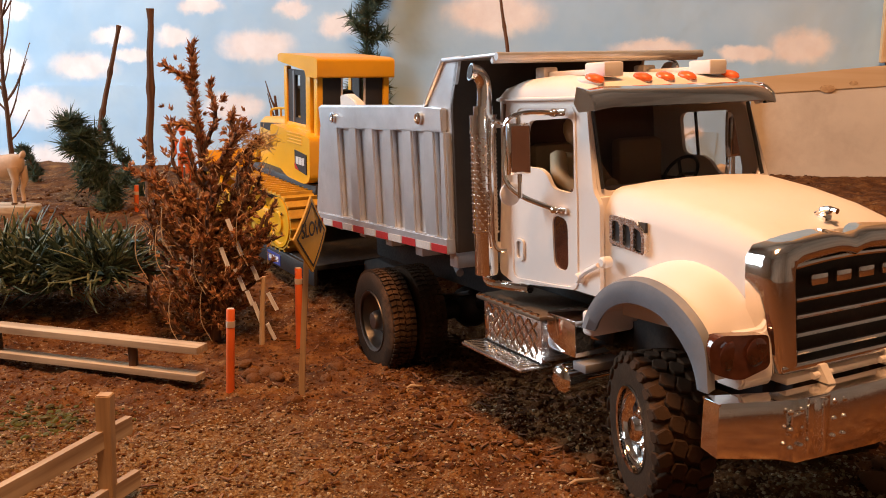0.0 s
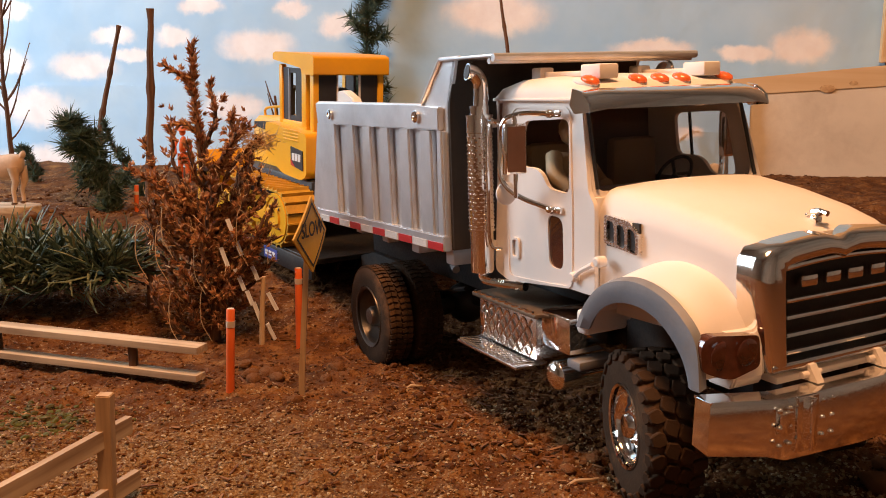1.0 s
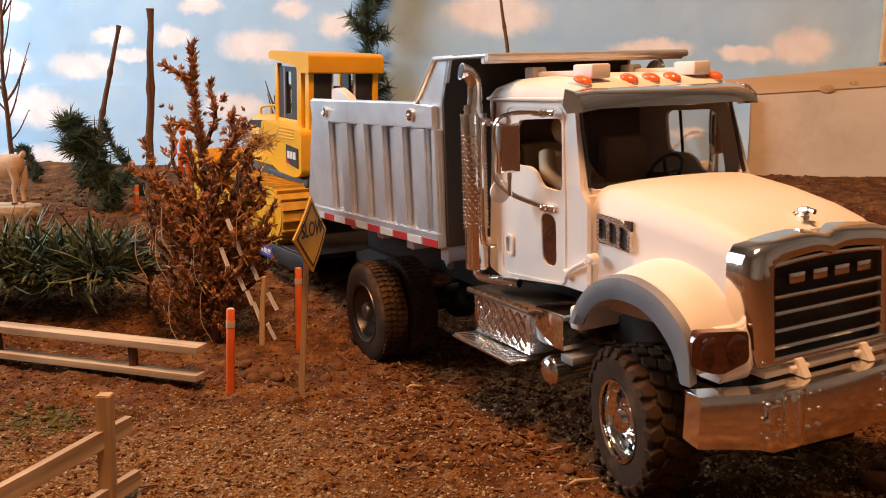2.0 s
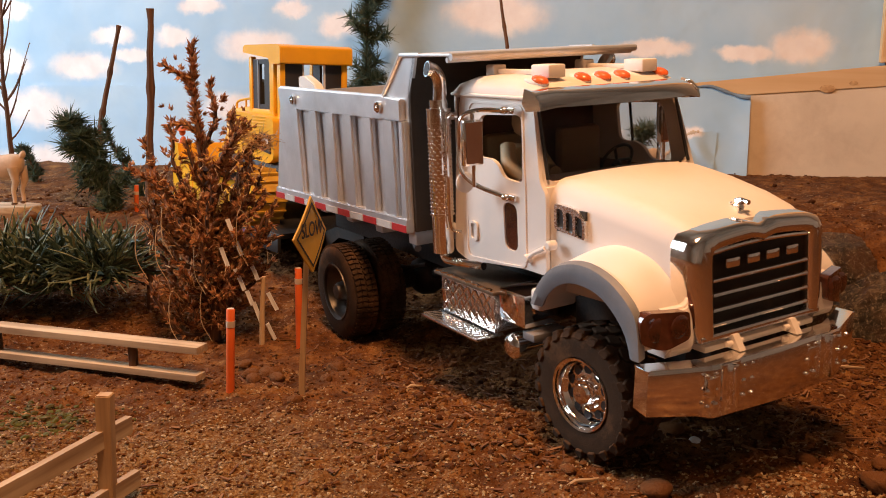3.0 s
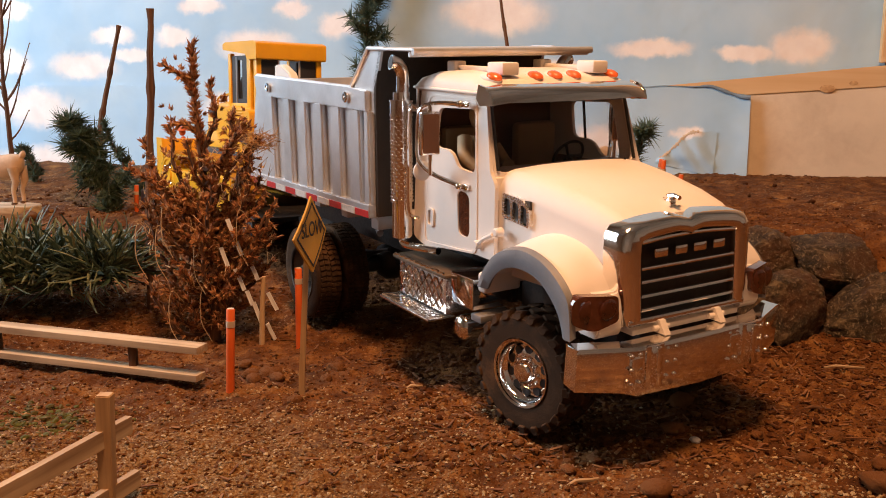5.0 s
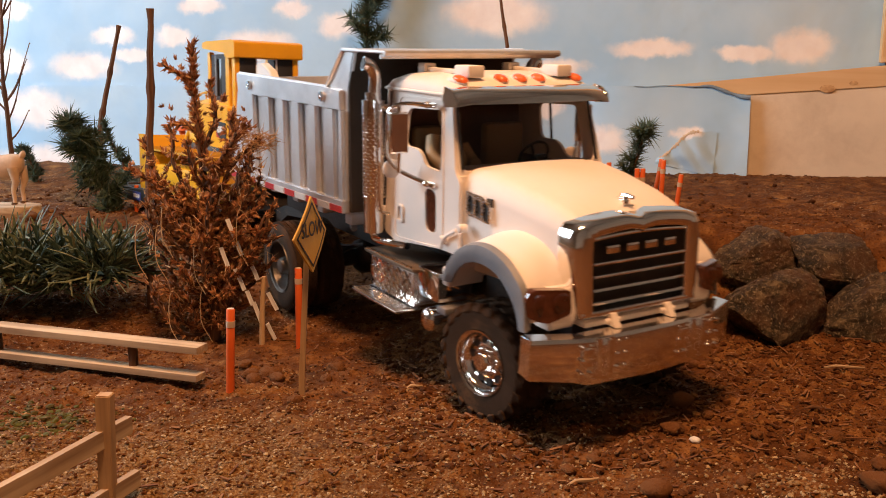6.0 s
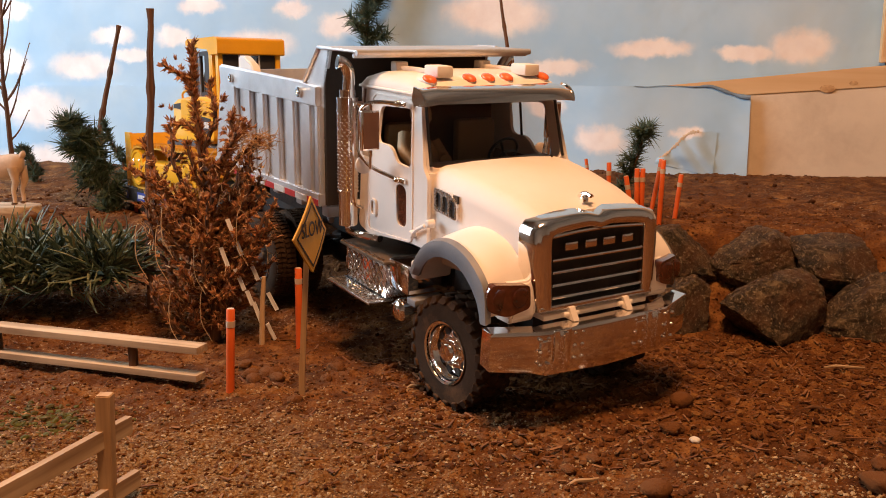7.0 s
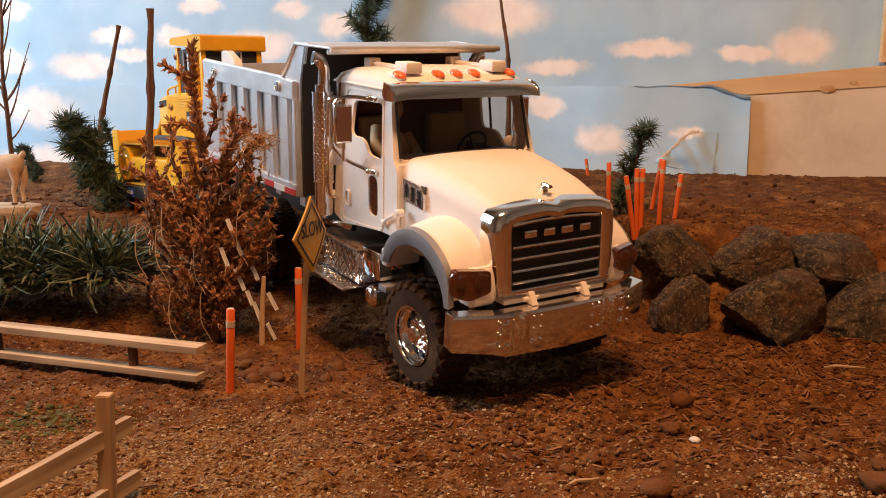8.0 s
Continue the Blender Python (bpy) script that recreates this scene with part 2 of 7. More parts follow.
M_BARK = wood("brown_bark", (0.16, 0.075, 0.035), (0.055, 0.026, 0.014), 2, 1.5, 0.9)
M_DEAD = island("dead_needles", [(0.28, 0.090, 0.030), (0.46, 0.18, 0.060), (0.72, 0.42, 0.18), (0.36, 0.12, 0.040), (0.60, 0.29, 0.10)])
M_NEEDLE = island("green_needles", [(0.022, 0.048, 0.026), (0.045, 0.085, 0.045), (0.10, 0.15, 0.075), (0.030, 0.062, 0.036), (0.15, 0.16, 0.09)], 0.6)
M_BUSH = island("garland_blades", [(0.018, 0.040, 0.021), (0.040, 0.076, 0.042), (0.11, 0.15, 0.080), (0.26, 0.27, 0.13), (0.028, 0.056, 0.032)], 0.55)
M_CLOD = island("soil_clod", [(0.070, 0.023, 0.006), (0.125, 0.045, 0.012), (0.20, 0.080, 0.025), (0.095, 0.033, 0.009), (0.27, 0.130, 0.045)], 0.95)
M_GRIT = island("pale_grit", [(0.27, 0.155, 0.060), (0.40, 0.26, 0.12), (0.19, 0.095, 0.032), (0.56, 0.43, 0.26)], 0.9)
M_STONE = surface("brown_stone", (0.23, 0.098, 0.036), 0.85, vary=0.4, scale=80, fine=500, bump=0.6, dirt=(0.14, 0.055, 0.018), depth=0.003)
M_CHIP = island("wood_chips", [(0.22, 0.092, 0.034), (0.32, 0.16, 0.065), (0.13, 0.050, 0.020), (0.17, 0.064, 0.022)], 0.9)
M_MOSS = island("green_moss", [(0.080, 0.080, 0.010), (0.115, 0.115, 0.014), (0.07, 0.045, 0.010), (0.14, 0.09, 0.02)], 0.95)
M_GOAT = surface("painted_animal_plastic", (0.62, 0.42, 0.27), 0.55, vary=0.25, scale=90)
# steel whose dark base colour holds the shade below the canopy
M_DARK = surface("shade_dark_steel", (0.060, 0.042, 0.030), 0.45, 0.5, vary=0.35, scale=25, fine=500, dirt=(0.10, 0.055, 0.028), dirt_amount=0.5)
M_CURL = surface("grey_blue_paper_back", (0.22, 0.30, 0.38), 0.8, vary=0.35, scale=60)
M_STRAW = island("pale_dry_straw", [(0.62, 0.40, 0.20), (0.48, 0.27, 0.11), (0.72, 0.50, 0.28)])
# colours of the unseen room shell, set to brighten chrome and fill shadows
M_WALL = surface("room_shell_paint", (0.58, 0.45, 0.33), 0.8, vary=0.3, scale=3)
M_CEIL = surface("room_shell_top", (0.72, 0.62, 0.50), 0.85, vary=0.3, scale=2)
for m in (M_TYRE, M_STONE, M_CLOD):
    m.node_tree.nodes["Principled BSDF"].inputs["Specular IOR Level"].default_value = 0.15


# ---- mesh helpers ----
def finish(name, bm, mat, parent=None, label="", smooth=35, recalc=True):
    if recalc:
        bmesh.ops.recalc_face_normals(bm, faces=bm.faces)
    me = bpy.data.meshes.new(name)
    bm.to_mesh(me)
    bm.free()
    me.materials.append(mat)
    if smooth:
        me.polygons.foreach_set("use_smooth", [True] * len(me.polygons))
        me.set_sharp_from_angle(angle=radians(smooth))
    ob = new(name, me)
    if parent:
        ob.parent = parent
    if label:
        ob["label"] = label
    return ob


def part(name, bm, mat, parent, label="", smooth=35):
    return finish(name, bm, mat, parent, label, smooth)


def thing(name, label, category, group="", kind="", at=None):
    ob = new(name)
    ob.empty_display_size = 0.02
    if at:
        ob.matrix_world = at
    return tagged(ob, label, category, group, kind)


def box(bm, x0, x1, y0, y1, z0, z1, bevel=0.0, m=None, seg=2):
    g = bmesh.ops.create_cube(bm, size=1.0, matrix=Matrix.Translation(((x0 + x1) / 2, (y0 + y1) / 2, (z0 + z1) / 2)) @ Matrix.Diagonal((abs(x1 - x0), abs(y1 - y0), abs(z1 - z0), 1)))
    vs = g["verts"]
    if bevel:
        es = list({e for v in vs for e in v.link_edges})
        r = bmesh.ops.bevel(bm, geom=es, offset=bevel, segments=seg, affect="EDGES", profile=0.5)
        vs = list({v for f in r["faces"] for v in f.verts} | {v for v in vs if v.is_valid})
    if m is not None:
        bmesh.ops.transform(bm, matrix=m, verts=vs)
    return vs


def prism(bm, pts, axis, a, b):
    """A polygon given in the two other axes (in x, y, z order), drawn out along axis from a to b."""
    def put(p, w):
        q = list(p)
        q.insert(axis, w)
        return bm.verts.new(q)
    lo, hi = [put(p, a) for p in pts], [put(p, b) for p in pts]
    bm.faces.new(lo)
    bm.faces.new(hi)
    n = len(pts)
    for i in range(n):
        bm.faces.new((lo[i], lo[(i + 1) % n], hi[(i + 1) % n], hi[i]))
    return lo + hi


def holed(bm, outer, holes, put, thick):
    """A sheet with openings: loops of 2D points, put(u, v, d) sets them in space, d from 0 to thick."""
    for loops in (outer, *holes):
        n = len(loops)
        a, b = [bm.verts.new(put(u, v, 0)) for u, v in loops], [bm.verts.new(put(u, v, thick)) for u, v in loops]
        for i in range(n):
            bm.faces.new((a[i], a[(i + 1) % n], b[(i + 1) % n], b[i]))
    for d in (0, thick):
        edges = []
        for loops in (outer, *holes):
            vs = [bm.verts.new(put(u, v, d)) for u, v in loops]
            edges += [bm.edges.new((vs[i], vs[(i + 1) % len(vs)])) for i in range(len(vs))]
        bmesh.ops.triangle_fill(bm, use_beauty=True, use_dissolve=False, edges=edges)
    bmesh.ops.remove_doubles(bm, verts=bm.verts, dist=1e-6)


def rounded(pts, r, n=4):
    """The polygon with its corners rounded."""
    out, k = [], len(pts)
    for i in range(k):
        p, a, b = Vector(pts[i]), Vector(pts[i - 1]), Vector(pts[(i + 1) % k])
        d = min(r, (a - p).length * 0.45, (b - p).length * 0.45)
        s, e = p + (a - p).normalized() * d, p + (b - p).normalized() * d
        for j in range(n + 1):
            t = j / n
            out.append(tuple(s * (1 - t) ** 2 + p * 2 * t * (1 - t) + e * t * t))
    return out


def lathe(bm, profile, n=32, m=None, closed=False, caps=True):
    """A profile of (radius, height) turned about y."""
    rings = []
    for r, h in profile:
        rings.append([bm.verts.new((r * math.sin(2 * math.pi * i / n), h, r * math.cos(2 * math.pi * i / n))) for i in range(n)])
    pairs = list(zip(rings, rings[1:])) + ([(rings[-1], rings[0])] if closed else [])
    for a, b in pairs:
        for i in range(n):
            bm.faces.new((a[i], a[(i + 1) % n], b[(i + 1) % n], b[i]))
    if caps and not closed:
        for ring in (rings[0], rings[-1]):
            bm.faces.new(ring)
    vs = [v for r in rings for v in r]
    if m is not None:
        bmesh.ops.transform(bm, matrix=m, verts=vs)
    return vs


def tube(bm, path, radius, n=10, taper=None):
    """A round bar along a path; taper gives the radius at each point."""
    pts = [Vector(p) for p in path]
    rings, side = [], None
    for i, p in enumerate(pts):
        d = (pts[min(i + 1, len(pts) - 1)] - pts[max(i - 1, 0)]).normalized()
        if side is None:
            side = d.orthogonal().normalized()
        side = (side - d * side.dot(d)).normalized()
        up = d.cross(side)
        r = taper[i] if taper else radius
        rings.append([bm.verts.new(p + (side * math.cos(2 * math.pi * k / n) + up * math.sin(2 * math.pi * k / n)) * r) for k in range(n)])
    for a, b in zip(rings, rings[1:]):
        for k in range(n):
            bm.faces.new((a[k], a[(k + 1) % n], b[(k + 1) % n], b[k]))
    bm.faces.new(rings[0])
    bm.faces.new(rings[-1])


def curve_path(points, n=6):
    """A smooth path through the points."""
    p = [Vector(q) for q in points]
    p = [p[0] * 2 - p[1]] + p + [p[-1] * 2 - p[-2]]
    out = []
    for i in range(1, len(p) - 2):
        for j in range(n):
            t = j / n
            a, b, c, d = p[i - 1], p[i], p[i + 1], p[i + 2]
            out.append(0.5 * ((2 * b) + (c - a) * t + (2 * a - 5 * b + 4 * c - d) * t * t + (3 * b - a - 3 * c + d) * t ** 3))
    out.append(p[-2])
    return out


def loft(bm, sections, close=True):
    rings = [[bm.verts.new(p) for p in s] for s in sections]
    n = len(rings[0])
    for a, b in zip(rings, rings[1:]):
        for i in range(n if close else n - 1):
            bm.faces.new((a[i], a[(i + 1) % n], b[(i + 1) % n], b[i]))
    if close:
        bm.faces.new(rings[0])
        bm.faces.new(rings[-1])
    return rings


def lump(bm, rng, centre, sx, sy, sz, rough=0.25, sub=2, turn=None):
    """An irregular stone or clod."""
    g = bmesh.ops.create_icosphere(bm, subdivisions=sub, radius=1.0)
    seed = Vector((rng.uniform(0, 90), rng.uniform(0, 90), rng.uniform(0, 90)))
    for v in g["verts"]:
        k = 1 + rough * (noise.noise(v.co * 1.3 + seed) + 0.5 * noise.noise(v.co * 3.1 + seed))
        v.co = v.co * k
    bmesh.ops.transform(bm, verts=g["verts"], matrix=Matrix.Translation(centre) @ (turn or Euler((rng.uniform(-0.4, 0.4), rng.uniform(-0.4, 0.4), rng.uniform(0, 6.28))).to_matrix().to_4x4()) @ Matrix.Diagonal((sx, sy, sz, 1)))


# ---- ground ----
def smooth(a, b, v):
    t = min(max((v - a) / (b - a), 0.0), 1.0)
    return t * t * (3 - 2 * t)


EDGE_X = (-0.05, 0.06, 0.13, 0.19, 0.27, 0.36, 0.46, 0.62, 0.95)
EDGE_Y = (1.90, 1.30, 0.98, 0.850, 0.838, 0.822, 0.785, 0.72, 0.62)
ROLL_Y = (-0.6, 0.40, 0.60, 0.68, 0.76, 0.85, 1.00, 1.20, 1.60, 2.2)
ROLL_Z = (0.0, 0.0, -0.003, -0.006, 0.002, 0.012, 0.024, 0.036, 0.055, 0.06)


def height(x, y):
    """The lie of the land: a track that dips and climbs, a walled terrace and a bank."""
    z = float(np.interp(y, ROLL_Y, ROLL_Z))
    left = smooth(-0.30, -0.50, x) * smooth(0.75, 1.15, y)
    z += 0.010 * left
    edge = float(np.interp(x, EDGE_X, EDGE_Y))
    foot = edge - 0.022 - 0.080 * smooth(0.16, 0.24, x)
    up = smooth(foot, edge + 0.006, y) * smooth(-0.06, 0.02, x)
    return z * (1 - up) + 0.075 * up


def relief(x, y):
    p = Vector((x * 14, y * 14, 0.3))
    z = 0.005 * noise.noise(p) + 0.0032 * noise.noise(p * 3.1) + 0.0024 * noise.noise(p * 7.7) + 0.0016 * noise.noise(p * 17.0)
    rut = noise.noise(Vector((x * 55, y * 55, 5)))
    crumb = noise.noise(Vector((x * 110, y * 110, 9))) + 0.7 * noise.noise(Vector((x * 190, y * 190, 2)))
    return z + 0.0024 * max(rut, 0) + 0.0011 * crumb


def ground_z(x, y):
    return height(x, y) + relief(x, y)


def spaced(lo, a, b, hi, fine, coarse):
    left, right = np.arange(lo, a, coarse), np.arange(b, hi + coarse, coarse)
    return np.concatenate([left, np.arange(a, b, fine), right])


def build_ground():
    xs, ys = spaced(-1.5, -0.62, 0.66, 1.3, 0.0036, 0.02), spaced(-0.9, 0.33, 1.02, 2.1, 0.0034, 0.012)
    verts = [(x, y, ground_z(x, y)) for y in ys for x in xs]
    n, k = len(xs), len(ys)
    faces = [(j * n + i, j * n + i + 1, (j + 1) * n + i + 1, (j + 1) * n + i) for j in range(k - 1) for i in range(n - 1)]
    me = bpy.data.meshes.new("ground")
    me.from_pydata(verts, [], faces)
    me.polygons.foreach_set("use_smooth", [True] * len(faces))
    me.materials.append(M_SOIL)
    return tagged(new("ground", me), "brown crumbly damp soil of the model landscape", "ground", kind="structure")


build_ground()

# ---- walls and backdrop ----
WALL_TURN = -13.5
WALL_O = Vector((0.0, 1.455, 0.0))
WALL = Matrix.Translation(WALL_O) @ Matrix.Rotation(radians(WALL_TURN), 4, "Z")


def build_walls():
    bm = bmesh.new()
    box(bm, -2.6, 2.4, 0.03, 0.09, -0.3, 2.3)
    w = finish("wall_back", bm, M_WALL, smooth=0)
    w.matrix_world = WALL
    tagged(w, "plain workshop wall behind the cloud backdrop", "wall", kind="structure")
    # unseen shell added round the table for reflections and bounce light
    for name, b in (("room_shell_front", (-2.4, 2.4, -1.4, -1.3)), ("room_shell_left", (-2.4, -2.3, -1.4, 2.6)), ("room_shell_right", (2.2, 2.3, -1.4, 2.2))):
        bm = bmesh.new()
        box(bm, *b, -0.9, 2.3)
        tagged(finish(name, bm, M_WALL, smooth=0), "unseen brown wall added for chrome reflections and bounce light", "wall", kind="structure")
    bm = bmesh.new()
    box(bm, -2.5, 2.5, -1.5, 2.7, 2.3, 2.36)
    tagged(finish("ceiling", bm, M_CEIL, smooth=0), "unseen ceiling added for chrome reflections and bounce light", "ceiling", kind="structure")
    bm = bmesh.new()
    box(bm, -2.5, 2.5, -1.5, 2.7, -0.96, -0.9)
    tagged(finish("floor", bm, M_WALL, smooth=0), "unseen floor closing the added room shell", "floor", kind="structure")


def sheet(name, outline, cells, bulge, label, wave=0.004, y=0.0):
    """A hanging paper sheet: outline(u, v) gives its edges for u, v from 0 to 1."""
    nu, nv = cells
    bm = bmesh.new()
    rows = []
    for j in range(nv + 1):
        row = []
        for i in range(nu + 1):
            u, v = outline(i / nu, j / nv)
            d = y + wave * noise.noise(Vector((u * 7, v * 3, 2.0))) + bulge(u, v)
            row.append(bm.verts.new((u, d, v)))
        rows.append(row)
    for a, b in zip(rows, rows[1:]):
        for i in range(nu):
            bm.faces.new((a[i], a[i + 1], b[i + 1], b[i]))
    back = [[bm.verts.new(v.co + Vector((0, 0.0008, 0))) for v in row] for row in rows]
    for a, b in zip(back, back[1:]):
        for i in range(nu):
            bm.faces.new((b[i], b[i + 1], a[i + 1], a[i]))
    rim = rows[0] + [r[-1] for r in rows[1:]] + rows[-1][-2::-1] + [r[0] for r in rows[-2:0:-1]]
    rim_back = back[0] + [r[-1] for r in back[1:]] + back[-1][-2::-1] + [r[0] for r in back[-2:0:-1]]
    for i in range(len(rim)):
        k = (i + 1) % len(rim)
        bm.faces.new((rim[k], rim[i], rim_back[i], rim_back[k]))
    ob = finish(name, bm, M_CLOUD, smooth=60, recalc=False)
    ob.matrix_world = WALL
    return tagged(ob, label, "backdrop", kind="structure")


build_walls()
sheet("backdrop", lambda u, v: (-2.2 + 2.853 * u, 0.10 + 1.0 * v), (90, 30), lambda u, v: 0.0, "printed paper backdrop of blue sky with white clouds", y=0.012)


def lower_edge(u):
    return 0.2045 - 0.016 * smooth(0.40, 0.468, u) + 0.0025 * noise.noise(Vector((u * 30, 1, 1)))


def flap(u, v):
    """The loose corner of the lower sheet bulges and creases."""
    k = smooth(0.30, 0.42, u) * smooth(0.20, 0.10, v)
    away = -0.028 * smooth(0.14, 0.30, u)
    return away - 0.012 * k * (0.6 + 0.8 * noise.noise(Vector((u * 40 + v * 30, v * 12, 4.0)))) - 0.004 * smooth(0.445, 0.468, u)


sheet("backdrop_lower", lambda u, v: (-0.9 + 1.368 * u, 0.02 + (lower_edge(-0.9 + 1.368 * u) - 0.02) * v), (110, 24), flap, "lower strip of cloud paper with a curled torn corner", y=0.006)


def build_boards():
    def board(name, pts, y0, y1, mat, label):
        bm = bmesh.new()
        prism(bm, pts, 1, y0, y1)
        bmesh.ops.bevel(bm, geom=list(bm.edges), offset=0.0012, segments=2, affect="EDGES")
        ob = finish(name, bm, mat)
        ob.matrix_world = WALL
        return tagged(ob, label, "board", kind="structure")
    board("trim_board", [(0.30, 0.180), (1.2, 0.240), (1.2, 0.285), (0.30, 0.2006)], -0.016, 0.004, M_PINE, "knotty orange pine board along the wall")
    board("wall_panel", [(0.30, -0.05), (1.2, -0.05), (1.2, 0.2408), (0.30, 0.1808)], -0.014, 0.004, M_PLY, "pale dusty plywood panel below the pine board")
    board("wall_stud", [(0.6425, 0.2366), (0.74, 0.245), (0.74, 1.2), (0.6425, 1.2)], -0.010, 0.008, M_PINE, "upright pine stud beside the backdrop")
    for u, v, r in ((0.573, 0.2005, 0.009), (0.6075, 0.2085, 0.005)):
        bm = bmesh.new()
        lathe(bm, [(0.0004, -0.0165), (r * 0.5, -0.0168), (r, -0.0163), (r, -0.012)], 14, Matrix.Translation((u, 0, v)) @ Matrix.Diagonal((1.2, 1, 0.62, 1)))
        k = finish("knot", bm, M_KNOT)
        k.matrix_world = WALL
        tagged(k, "dark knot in the pine board", "knot", kind="structure")


build_boards()


# ---- the dump truck: x ahead, y to its left, z up from the ground under the front axle ----
def box_side(y, out):
    """One side of the dump box: sheet, posts, rails. out is -1 for the right side, 1 for the left."""
    outline = [(-0.445, 0.092), (-0.423, 0.195), (-0.217, 0.194), (-0.187, 0.224), (-0.168, 0.224), (-0.172, 0.212), (-0.180, 0.196), (-0.180, 0.101)]
    bm = bmesh.new()
    prism(bm, outline, 1, y, y - out * 0.002)
    return bm


def lerp(a, b, t):
    return a + (b - a) * t


def build_dump_box(truck):
    bm = bmesh.new()
    box(bm, -0.440, -0.182, -0.072, 0.072, 0.098, 0.101)
    body = part("dump_box", bm, M_ALU, truck, "ribbed aluminium dump box")
    for out in (-1, 1):
        y = out * 0.0735
        part("side_sheet", box_side(y, out), M_ALU, body)
        # top rail, proud of the sheet
        bm = bmesh.new()
        prism(bm, [(-0.4195, 0.178), (-0.4230, 0.1965), (-0.218, 0.1955), (-0.186, 0.1945), (-0.186, 0.1795)], 1, y, y + out * 0.0045)
        bmesh.ops.bevel(bm, geom=list(bm.edges), offset=0.0008, segments=2, affect="EDGES")
        part("top_rail", bm, M_ALU, body)
        bm = bmesh.new()
        prism(bm, [(-0.4455, 0.0915), (-0.4435, 0.1025), (-0.180, 0.1105), (-0.180, 0.100)], 1, y, y + out * 0.006)
        bmesh.ops.bevel(bm, geom=list(bm.edges), offset=0.0007, segments=2, affect="EDGES")
        part("bottom_rail", bm, M_ALU, body)
        for x0, x1 in [(-0.4425, -0.376)] + [(-0.353 + 0.0345 * k, -0.334 + 0.0345 * k) for k in range(5)] + [(-0.1905, -0.1805)]:
            s0 = 0.020 if x0 < -0.44 else 0.0
            bm = bmesh.new()
            z0 = lerp(0.1025, 0.1100, (x0 + 0.4435) / 0.2635)
            prism(bm, [(x0, z0), (x1, z0 + 0.0008), (x1 - 0.0015, 0.179), (x0 + 0.0015 + s0, 0.179)], 1, y, y + out * 0.0048)
            bmesh.ops.bevel(bm, geom=[e for e in bm.edges if abs(e.verts[0].co.z - e.verts[1].co.z) > 0.02], offset=0.0014, segments=2, affect="EDGES")
            part("side_rib", bm, M_ALU, body)
        for k in range(11):
            t0, t1 = k / 11 + 0.004, (k + 1) / 11 - 0.004
            bm = bmesh.new()
            xa, xb = lerp(-0.4455, -0.180, t0), lerp(-0.4455, -0.180, t1)
            za, zb = lerp(0.0922, 0.1004, t0), lerp(0.0922, 0.1004, t1)
            prism(bm, [(xa, za), (xb, zb), (xb, zb + 0.0052), (xa, za + 0.0052)], 1, y + out * 0.0055, y + out * 0.0064)
            red = k % 2 == 0
            part("reflector", bm, M_RED if red else M_TAPE, body, "red reflector strip" if red else "white reflector strip", 0)
        for x, z in ((-0.384, 0.187), (-0.2165, 0.188)):
            bm = bmesh.new()
            lathe(bm, [(0.0042, 0), (0.0042, 0.0022), (0.0034, 0.003), (0.0022, 0.003), (0.0018, 0.0016)], 14, Matrix.Translation((x, y + out * 0.0045, z)) @ Matrix.Diagonal((1, out, 1, 1)))
            part("bolt", bm, M_CHROME, body)
        # the bright edge of the slanted wing
        bm = bmesh.new()
        tube(bm, [(-0.4225, y + out * 0.001, 0.1962), (-0.217, y + out * 0.001, 0.1952), (-0.1868, y + out * 0.001, 0.2247), (-0.160, y + out * 0.001, 0.2247)], 0.0016, 8)
        part("edge_bead", bm, M_ALU, body)
    # front wall: the canopy's shade is in its dark colour
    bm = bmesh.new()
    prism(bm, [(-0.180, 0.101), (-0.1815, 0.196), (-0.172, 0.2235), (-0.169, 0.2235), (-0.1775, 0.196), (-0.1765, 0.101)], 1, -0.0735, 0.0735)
    part("front_wall", bm, M_DARK, body, "front wall of the box with shade put into its colour")
    bm = bmesh.new()
    box(bm, -0.186, -0.117, -0.0765, 0.0765, 0.2235, 0.2255, 0.0006)
    tube(bm, [(-0.117, -0.0765, 0.2235), (-0.117, 0.0765, 0.2235)], 0.0024, 10)
    tube(bm, [(-0.1215, -0.0765, 0.2215), (-0.1215, 0.0765, 0.2215)], 0.0018, 10)
    part("cab_guard", bm, M_ALU, body, "aluminium canopy over the cab")
    bm = bmesh.new()
    prism(bm, [(-0.444, 0.098), (-0.4225, 0.192), (-0.4195, 0.192), (-0.441, 0.098)], 1, -0.072, 0.072)
    part("tailgate", bm, M_ALU, body)
    bm = bmesh.new()
    prism(bm, [(-0.416, 0.192), (-0.415, 0.2055), (-0.400, 0.2065), (-0.380, 0.2000), (-0.372, 0.192)], 1, -0.060, -0.052)
    bmesh.ops.bevel(bm, geom=list(bm.edges), offset=0.001, segments=2, affect="EDGES")
    part("tailgate_bracket", bm, M_WHITE, body, "pale hinge bracket")
    for k in range(5):
        bm = bmesh.new()
        x = -0.42 + k * 0.055
        box(bm, x, x + 0.012, -0.068, 0.068, 0.088, 0.098, 0.001)
        part("floor_beam", bm, M_ALU, body)


